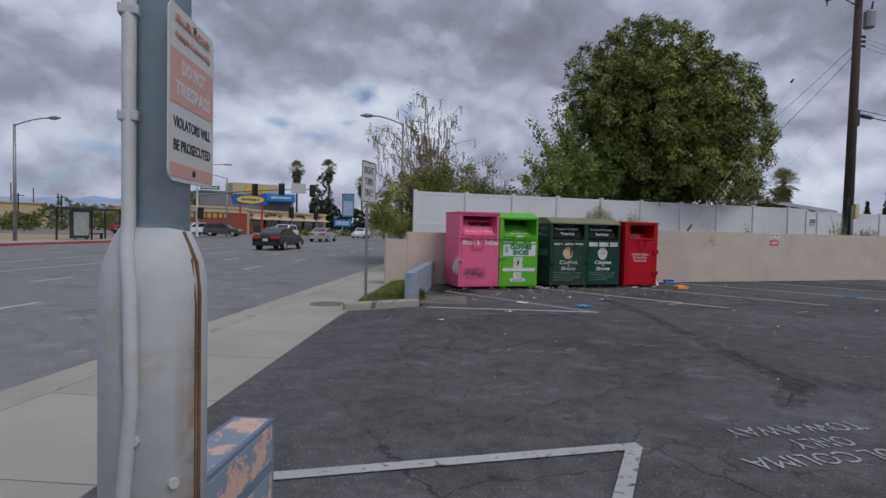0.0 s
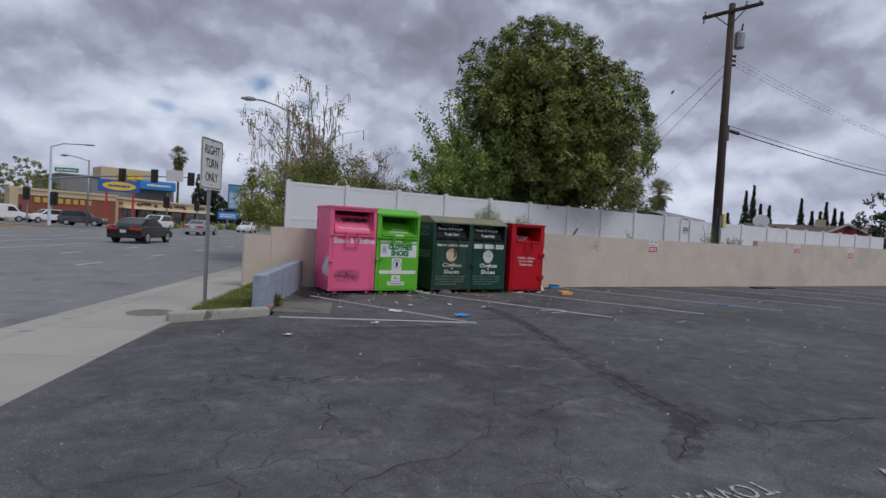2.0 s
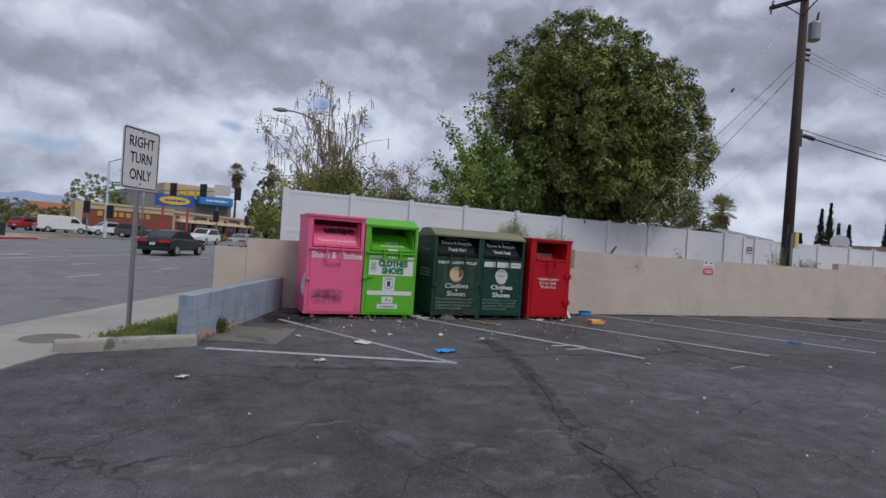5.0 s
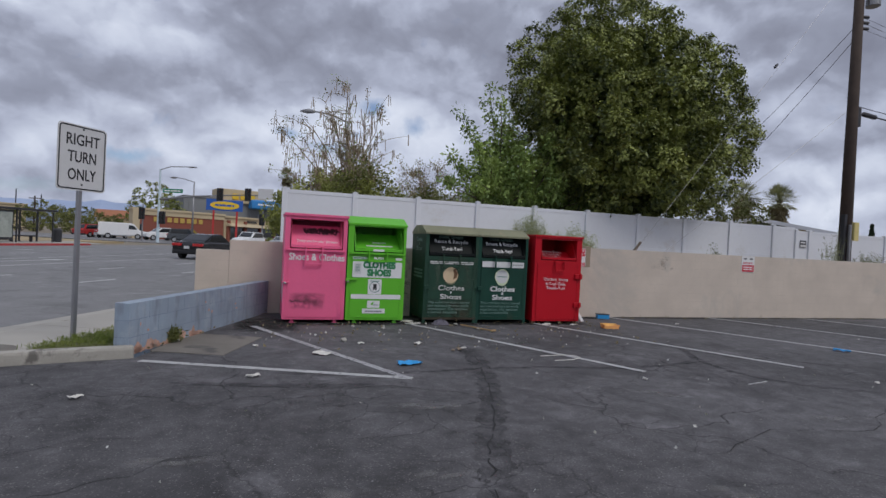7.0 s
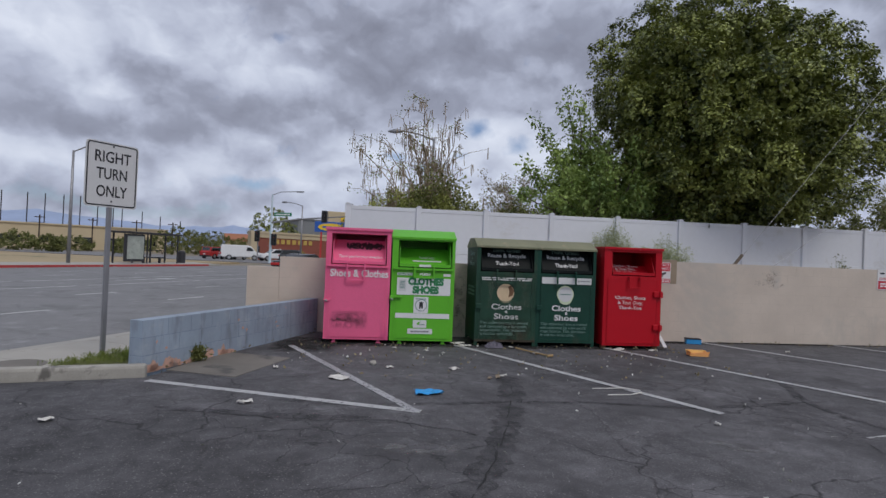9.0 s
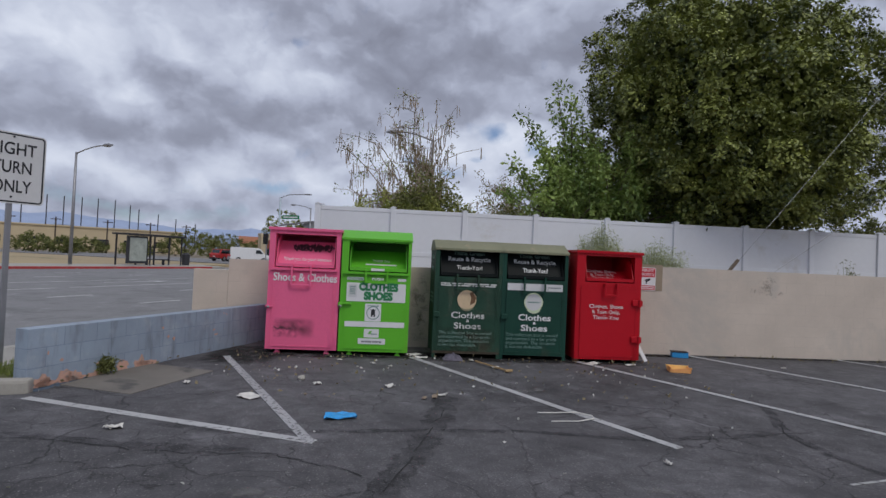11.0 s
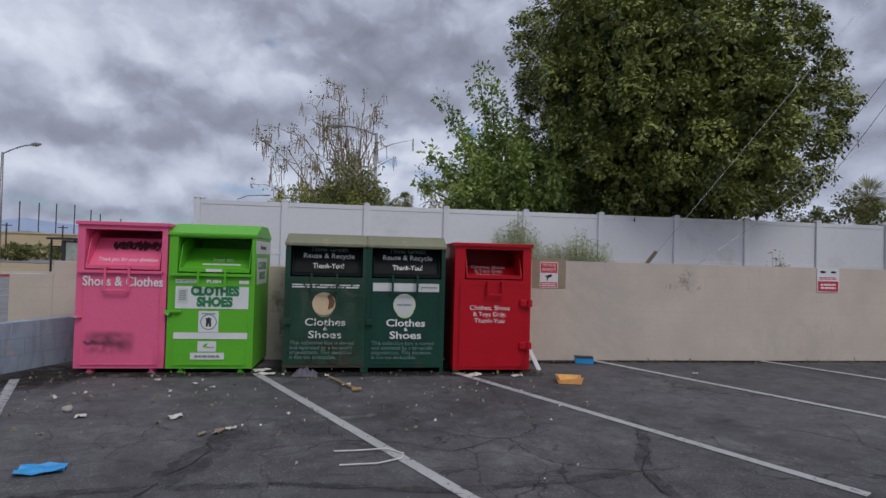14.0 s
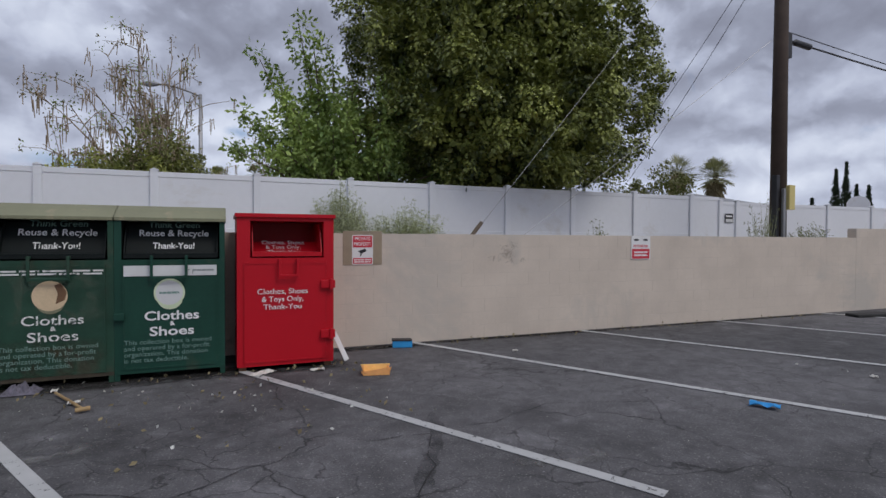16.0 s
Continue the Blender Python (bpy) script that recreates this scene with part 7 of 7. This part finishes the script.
part("roof", bm_prism([(-0.6, 4.1), (5, 6.6), (10.6, 4.1)], -0.6, L + 0.6, "x"), "tile_roof", low2)
for k, azd in enumerate((-32.8, -31.1, -29.9, -28.6, -27.4, -26.1, -24.9, -24.2, -22.6, -21.1, -19.4)):
    npole = thing("net_pole", polar(E3, azd, 170), "tall thin pole of a ball-field net", "pole", "net poles")
    part("shaft", bm_tube([(0, 0, -0.2), (0, 0, 13.6 - max(0, k - 5) * 1.0)], 0.13, 8), "dark_steel", npole)
for azd in (-33.5, -30.4, -26.6, -23.2, -20.2):
    up2 = thing("utility_pole", polar(E3, azd, 120), "distant wooden utility pole", "utility pole")
    part("shaft", bm_tube([(0, 0, -0.2), (0, 0, 6.2)], 0.12, 8), "wood_pole", up2)
    part("crossarm", bm_box(-0.9, 0.9, -0.05, 0.05, 5.7, 5.85), "wood_pole", up2)
bm = bmesh.new()
rng = np.random.default_rng(8)
prev = None
for k, azd in enumerate(np.linspace(-75, 25, 90)):
    h = (118 + 16 * math.sin(azd * 0.13) + 10 * math.sin(azd * 0.41 + 1) + rng.normal() * 4) * (1.0 if azd < -12 else max(0.25, 1 - (azd + 12) / 26))
    x_, y_, _ = polar(E3, azd, 3000)
    q = (bm.verts.new((x_, y_, -5)), bm.verts.new((x_ * 0.995, y_ * 0.995, h * 0.6)), bm.verts.new((x_ * 1.08, y_ * 1.08, h * 1.08)))
    if prev:
        bm.faces.new((prev[0], q[0], q[1], prev[1]))
        bm.faces.new((prev[1], q[1], q[2], prev[2]))
    prev = q
tagged(link("backdrop", bm, "hill"), "hazy blue hills on the horizon", "hills", kind="structure")

# houses to the east
hs = thing("house", (35.2, 25.0, 1.0), "pale house with a low gable roof behind the fence", "house", rz=35)
part("wall", bm_box(0, 9, 0, 7, 0, 2.35), "tan", hs)
part("roof", bm_prism([(-0.5, 2.2), (3.5, 3.0), (7.5, 2.2), (7.5, 2.05), (3.5, 2.85), (-0.5, 2.05)], -0.5, 9.5, "x"), "pale_roof", hs)
part("fascia", bm_prism([(-0.5, 2.02), (3.5, 2.82), (7.5, 2.02), (7.5, 2.24), (3.5, 3.04), (-0.5, 2.24)], -0.56, -0.5, "x"), "vinyl", hs)
barn = thing("house", polar(E2, 66.0, 62), "red barn-shaped house with white trim and brown roof", "house", rz=-60)
g_out = [(-2.1, 0), (-2.1, 2.0), (-1.5, 3.3), (0, 4.1), (1.5, 3.3), (2.1, 2.0), (2.1, 0)]
part("gable_wall", bm_prism(g_out, 0, 7, "y"), "redpost", barn)
bm = bmesh.new()
for (a0, b0), (a1, b1) in zip(g_out[1:-1], g_out[2:-1]):
    prism(bm, [(a0, b0), (a1, b1), (a1 * 1.0, b1 + 0.22), (a0 * 1.08, b0 + 0.12)], -0.12, 0.05, "y")
part("white_trim", bm, "vinyl", barn)
bm = bmesh.new()
for (a0, b0), (a1, b1) in zip(g_out[1:-1], g_out[2:-1]):
    prism(bm, [(a0, b0), (a1, b1), (a1, b1 + 0.12), (a0 * 1.06, b0 + 0.1)], 0.05, 9, "y")
part("roof", bm, "dark_roof", barn)
part("window", bm_box(-0.5, 0.5, -0.05, 0.05, 2.4, 3.1), "vinyl", barn)
h3 = thing("house", polar(E2, 63.0, 66), "low house with a brown hipped roof", "house", rz=-60)
part("wall", bm_box(-5, 6, 0, 7, 0, 2.4), "tan", h3)
part("roof", bm_prism([(-0.6, 2.3), (3.5, 4.3), (7.6, 2.3)], -5.5, 6.5, "x"), "dark_roof", h3)
part("chimney", bm_box(1.0, 1.9, 3.0, 3.8, 3.6, 4.9), "tan", h3)
ds = thing("basketball_hoop", polar(E2, 59.6, 58), "pale fan-shaped basketball backboard on a pole", "basketball hoop", rz=-50)
part("pole", bm_tube([(0, 0.35, 0), (0, 0.35, 3.4), (0, 0.1, 3.9)], 0.06, 8), "dark_steel", ds)
fan_ = [(0.68 * math.cos(a), 4.05 + 0.62 * math.sin(a)) for a in np.linspace(-0.35, math.pi + 0.35, 18)] + [(-0.42, 3.62), (0.42, 3.62)]
bd_ = part("backboard", bm_prism(fan_, -0.03, 0.03, "y"), "vinyl", ds)
part("support", bm_prism([(-0.32, 3.1), (0.32, 3.1), (0.42, 3.6), (-0.42, 3.6)], -0.02, 0.02, "y"), "steel", ds)
part("rim", bm_tube([(0.23 * math.cos(a), -0.28 + 0.23 * math.sin(a), 3.72) for a in np.linspace(0, 6.2, 18)], 0.012, 6), "redpost", bd_)


# ---------------------------------------------------------------- vehicles
def car(at, heading, paint, label, kind="sedan"):
    """A vehicle: bevelled body, glazed cabin, lamps, four wheels. Local x points ahead."""
    t = thing("van" if kind == "van" else "car", at, label, "van" if kind == "van" else "car", rz=heading)
    if kind == "sedan":
        L, W, body, cabin = 4.7, 1.80, [(-2.35, 0.32), (-2.38, 0.78), (-2.2, 0.98), (-1.5, 1.04), (1.0, 0.98), (2.1, 0.80), (2.35, 0.58), (2.3, 0.30)], [(-1.75, 1.02), (-0.95, 1.42), (0.1, 1.46), (1.15, 0.98)]
    elif kind == "suv":
        L, W, body, cabin = 4.7, 1.88, [(-2.3, 0.38), (-2.35, 0.95), (-2.25, 1.10), (1.1, 1.10), (2.15, 1.0), (2.35, 0.75), (2.3, 0.36)], [(-2.22, 1.08), (-1.95, 1.72), (0.2, 1.74), (1.15, 1.08)]
    else:
        L, W, body, cabin = 5.6, 2.0, [(-2.8, 0.40), (-2.8, 2.05), (-2.6, 2.15), (0.9, 2.12), (1.3, 1.95), (1.85, 1.25), (2.75, 1.05), (2.8, 0.45)], [(0.55, 1.25), (0.6, 1.93), (1.22, 1.9), (1.75, 1.27)]
    bm = bm_prism(body, -W / 2, W / 2, "y")
    bmesh.ops.bevel(bm, geom=[e for e in bm.edges if abs((e.verts[0].co - e.verts[1].co).y) < 0.01], offset=0.09, segments=3, affect="EDGES")
    bd = part("body", bm, paint, t, smooth=False)
    if kind != "van":
        inset = [(x * 1.0, z) for x, z in cabin]
        bm = bm_prism(inset, -W / 2 + 0.14, W / 2 - 0.14, "y")
        bmesh.ops.bevel(bm, geom=[e for e in bm.edges if abs((e.verts[0].co - e.verts[1].co).y) < 0.01], offset=0.07, segments=2, affect="EDGES")
        part("cabin", bm, paint, t)
    cx = sum(x for x, z in cabin) / 4
    lo, hi = min(z for x, z in cabin), max(z for x, z in cabin)
    shrink = [(cx + (x - cx) * 0.86, lo + 0.05 + (z - lo) * 0.80) for x, z in cabin]
    for sy in (-1, 1):
        y_ = sy * (W / 2 - (0.14 if kind != "van" else 0.0))
        part("side_window", bm_prism(shrink, y_ - 0.012, y_ + 0.012, "y"), "glass", t)
    for (xa, za), (xb, zb), nm in ((cabin[0], cabin[1], "rear_window"), (cabin[3], cabin[2], "windscreen")):
        if kind == "van" and nm == "rear_window":
            continue
        d = Vector((xb - xa, 0, zb - za))
        nrm = Vector((-d.z, 0, d.x)).normalized() * (0.012 if nm == "rear_window" else -0.012)
        a, b = Vector((xa, 0, za)) + d * 0.14, Vector((xa, 0, za)) + d * 0.90
        bm = bmesh.new()
        hw = W / 2 - 0.26
        bm.faces.new([bm.verts.new(v + nrm + Vector((0, s_, 0))) for v, s_ in ((a, -hw), (a, hw), (b, hw * 0.92), (b, -hw * 0.92))])
        part(nm, bm, "glass", t)
    zl = 0.82 if kind == "sedan" else 0.95
    for sy in (-1, 1):
        part("tail_lamp", bm_box(-L / 2 - 0.045, -L / 2 + 0.14, sy * (W / 2 - 0.30) - 0.28, sy * (W / 2 - 0.30) + 0.28, zl - 0.07, zl + 0.08, bevel=0.02), "tail", t)
        part("headlight", bm_box(L / 2 - 0.28, L / 2 - 0.02, sy * (W / 2 - 0.30) - 0.24, sy * (W / 2 - 0.30) + 0.24, zl - 0.20, zl - 0.06, bevel=0.02), "sign_white", t)
        for x in (-L * 0.30, L * 0.305):
            r = 0.34 if kind == "sedan" else 0.37
            wh = part("wheel", bm_tube([(x, sy * (W / 2 - 0.20), r), (x, sy * (W / 2 + 0.01), r)], r, 22), "rubber", t)
            part("rim", bm_tube([(x, sy * (W / 2 - 0.05), r), (x, sy * (W / 2 + 0.022), r)], r * 0.62, 14), "car_silver", wh)
    part("bumper", bm_box(-L / 2 - 0.06, -L / 2 + 0.25, -W / 2 + 0.05, W / 2 - 0.05, 0.30, 0.52, bevel=0.05), paint if kind == "sedan" else "ink", t)
    part("bumper", bm_box(L / 2 - 0.25, L / 2 + 0.04, -W / 2 + 0.05, W / 2 - 0.05, 0.30, 0.50, bevel=0.05), paint if kind == "sedan" else "ink", t)
    part("number_plate", bm_box(-L / 2 - 0.07, -L / 2 - 0.055, -0.16, 0.16, 0.60, 0.76), "sign_white", t)
    return t


HD = math.degrees(math.atan2(U.y, U.x))
car(tuple(st(35.6, 13.1, -0.09)), HD, "car_black", "black sedan driving away on the street")
car(tuple(st(63.0, 23.2, -0.09)), HD + 180, "car_white", "white sport utility car on the far lanes", "suv")
car(tuple(st(57.0, 16.6, -0.09)), HD, "car_silver", "silver sedan waiting before the crossing")
car(tuple(st(79.5, 17.7, -0.09)), HD + 180, "car_white", "white sedan beyond the crossing")
car(tuple(st(96, 15, -0.09)), HD + 180, "car_silver", "silver sedan far along the street")
car(polar((2.906, 1.861), -10.9, 84, -0.09), 12, "car_white", "white panel van on the cross street", "van")
car(polar((2.906, 1.861), -5.3, 76, -0.09), -12, "car_grey", "dark grey minivan on the cross street", "suv")
car((-17.2, 86.5, -0.09), HD, "car_red", "red pickup-like car parked across the street", "suv")
car((-14.6, 86.0, -0.09), HD, "car_silver", "silver car parked across the street", "sedan")
car((-8.6, 85.0, -0.09), HD + 150, "car_white", "white car parked beside the tyre shop", "suv")
car((3.6, 97.5, -0.09), -10, "car_white", "white car parked before the shops", "sedan")
for k, (s_, n_) in enumerate(((84.5, 33), (86.5, 30.5), (88.5, 28), (90.5, 25.5), (92.5, 23), (94.5, 20.5))):
    bush(tuple(st(s_, n_, -0.1)), 1.5, 1.0, 40, "ficus", "low clipped hedge before the shops", 400 + k, 0.25, "hedge", 20)

# ---------------------------------------------------------------- litter and small things
def flake(name, at, w, h, material, label, seed, lift=0.02):
    """A crumpled sheet lying on the ground."""
    rnd = random.Random(seed)
    bm = bmesh.new()
    n = 5
    v = [[bm.verts.new(((i / n - 0.5) * w * (1 + rnd.uniform(-0.08, 0.08)), (j / n - 0.5) * h * (1 + rnd.uniform(-0.08, 0.08)), rnd.uniform(0.002, lift))) for i in range(n + 1)] for j in range(n + 1)]
    for j in range(n):
        for i in range(n):
            bm.faces.new((v[j][i], v[j][i + 1], v[j + 1][i + 1], v[j + 1][i]))
    ob = link(name, bm, material)
    so = ob.modifiers.new("thickness", "SOLIDIFY")
    so.thickness = 0.002
    ob.matrix_world = pose(at[0], at[1], 0.008, 0, 0, rnd.uniform(0, 360))
    return tagged(ob, label, "litter")


ob = flake("plastic_wrapper", (6.88, 9.32), 0.30, 0.16, "bluepaper", "flat bright blue plastic wrapper on the asphalt", 1, 0.04)
ob.matrix_world = pose(6.88, 9.32, 0.008, 0, 0, 12)
ob = flake("plastic_wrapper", (14.83, 9.5), 0.24, 0.10, "bluepaper", "bright blue plastic scrap on the asphalt", 2, 0.05)
ob.matrix_world = pose(14.83, 9.5, 0.008, 0, 0, -60)
for k, (x, y, s) in enumerate(((5.84, 10.0, 0.22), (5.01, 8.9, 0.12), (6.48, 10.66, 0.09), (5.0, 10.56, 0.09), (7.73, 12.78, 0.22), (3.5, 8.3, 0.11), (4.97, 8.88, 0.08), (7.35, 10.6, 0.12), (9.6, 8.2, 0.06), (13.9, 12.5, 0.07), (17.0, 9.8, 0.07), (12.8, 7.6, 0.06), (8.9, 11.9, 0.10))):
    flake("paper_scrap", (x, y), s, s * 0.7, "paper", "crumpled pale paper scrap on the asphalt", 20 + k, 0.03)
for k, (x, y, s, m) in enumerate(((7.86, 10.15, 0.13, "twig"), (7.74, 10.08, 0.10, "twig"), (7.95, 10.22, 0.09, "paper"), (7.82, 12.55, 0.22, "paper"), (8.62, 12.45, 0.12, "paper"), (6.6, 12.2, 0.07, "paper"), (7.1, 12.0, 0.08, "paper"), (7.35, 11.8, 0.06, "paper"), (6.95, 11.6, 0.07, "paper"), (10.6, 12.45, 0.30, "paper"), (11.2, 12.4, 0.16, "paper"))):
    flake("paper_scrap", (x, y), s, s * 0.45, m, "small torn scrap of paper and dry leaf on the asphalt", 60 + k, 0.025)
st_ = thing("stone", (6.26, 10.87, 0), "small grey stone on the asphalt", "stone")
bm = bmesh.new()
bmesh.ops.create_icosphere(bm, subdivisions=2, radius=0.05)
for v in bm.verts:
    v.co *= 1 + 0.25 * noise.noise(v.co * 30)
    v.co.z = v.co.z * 0.7 + 0.03
part("body", bm, "kerb", st_)
ca = thing("cardboard_tray", (11.80, 12.02, 0.006), "bright orange cardboard tray lying on the asphalt", "tray", rz=-12)
ca.scale = (0.85, 0.85, 0.72)
part("base", bm_box(-0.17, 0.17, -0.11, 0.11, 0.0, 0.012), "tray_card", ca)
for a in (-1, 1):
    part("side", bm_prism([(-0.17, 0.0), (0.17, 0.0), (0.20, 0.12), (-0.20, 0.09 + 0.03 * a)], a * 0.11 - 0.006, a * 0.11 + 0.006, "y"), "tray_card" if a > 0 else "orange", ca)
    part("end", bm_prism([(-0.11, 0.0), (0.11, 0.0), (0.13, 0.11), (-0.13, 0.10)], a * 0.17 - 0.006, a * 0.17 + 0.006, "x"), "orange", ca)
cb = thing("small_box", (12.55, 13.36, 0.0), "small blue cardboard box against the wall", "box", rz=-15)
part("body", bm_box(-0.14, 0.14, -0.07, 0.07, 0.005, 0.10, bevel=0.006), "bluepaper", cb)
part("lid", bm_box(-0.15, 0.135, -0.078, 0.075, 0.10, 0.115), "ink", cb)
wd = thing("wood_strip", (11.62, 12.74, 0.02), "white painted wood strip leaning beside the red box", "wood strip")
ps = part("strip", bm_box(-0.03, 0.03, -0.012, 0.012, 0, 0.42, bevel=0.003), "white", wd)
ps.matrix_basis = pose(0, 0, 0.0, -24, -22, 0)
sk = thing("wooden_stick", (8.86, 11.92, 0.012), "short broken wooden stick on the asphalt", "stick", rz=-62)
part("shaft", bm_tube([(-0.42, 0, 0.02), (0.1, 0.01, 0.015), (0.38, 0.0, 0.02)], 0.014, 8), "stick", sk)
part("stub", bm_tube([(0.36, -0.06, 0.025), (0.38, 0.05, 0.025)], 0.02, 8), "stick", sk)
tw = thing("cord", (9.2, 9.42, 0.008), "pale cord lying loose on the asphalt", "cord")
part("strand", bm_tube([(-0.30, 0.16, 0.008), (-0.1, 0.17, 0.008), (0.12, 0.2, 0.008), (0.26, 0.08, 0.008), (0.24, -0.02, 0.008), (0.05, -0.12, 0.008), (-0.24, -0.14, 0.008)], 0.0065, 6), "paper", tw)
rg = thing("rag", (8.33, 12.50, 0.0), "crumpled grey rag in front of the green boxes", "rag")
bm = bmesh.new()
bmesh.ops.create_grid(bm, x_segments=18, y_segments=12, size=0.5)
for v in bm.verts:
    v.co.x *= 0.32
    v.co.y *= 0.22
    edge = 1 - max(abs(v.co.x) / 0.16, abs(v.co.y) / 0.11)
    v.co.z = 0.01 + max(0.0, min(1.0, edge * 2.5)) * (0.06 + 0.07 * noise.noise(v.co * 22) + 0.04 * noise.noise(v.co * 50))
part("cloth", bm, "cloth", rg)
dr = thing("drain_mat", (22.55, 12.95, 0), "dark flat rubber mat near the wall", "mat", rz=-10)
part("mat", bm_box(-0.5, 0.5, -0.15, 0.15, 0.0, 0.06, bevel=0.02), "rubber", dr)
# dead leaves and grit gathered by the boxes
rng = np.random.default_rng(77)
pts = [(5.0 + 6.8 * a, 12.62 - 2.6 * b * b, 0.008) for a, b in rng.random((190, 2))] + [(3.6 + 0.391 * s_ * 4, 10.3 + 0.92 * s_ * 4, 0.008) for s_ in rng.random(60)] + [(12 + 10 * a, 13.55 - 0.25 * b, 0.008) for a, b in rng.random((90, 2))]
tagged(leaves("fallen_leaves", pts, 2, 0.05, 0.045, "dry", None, 5, aspect=0.6), "scattered dry leaves and grit on the asphalt", "leaf litter", kind="stuff")
pts = [(0.5 + 17 * a, 2.5 + 9.5 * b, 0.006) for a, b in rng.random((170, 2))] + [(5.0 + 7 * a, 12.7 - 2.4 * b, 0.006) for a, b in rng.random((120, 2))]
tagged(leaves("litter_specks", pts, 1, 0.02, 0.035, "paperleaf", None, 6, aspect=0.8), "tiny pale specks of litter on the asphalt", "litter", kind="stuff")

# stains on the beige wall and the foot of the blue wall
stain = thing("wall_stain", (0, WY - 0.004, 0), "dark scuffed stains on the beige wall", "stain", kind="structure")
for x0, x1, z0, z1 in ((7.62, 8.05, 0.05, 0.75), (7.64, 8.02, 0.3, 1.35), (9.9, 10.4, 0.05, 0.5), (14.05, 14.35, 1.12, 1.30), (14.3, 14.6, 1.10, 1.33), (14.5, 14.75, 1.16, 1.30), (14.2, 14.55, 1.28, 1.46), (14.35, 14.6, 1.4, 1.55)):
    part("stain", bm_prism([(x0, z0), (x1, z0), (x1, z1), (x0, z1)], 0.0, 0.001, "y"), "soot", stain)
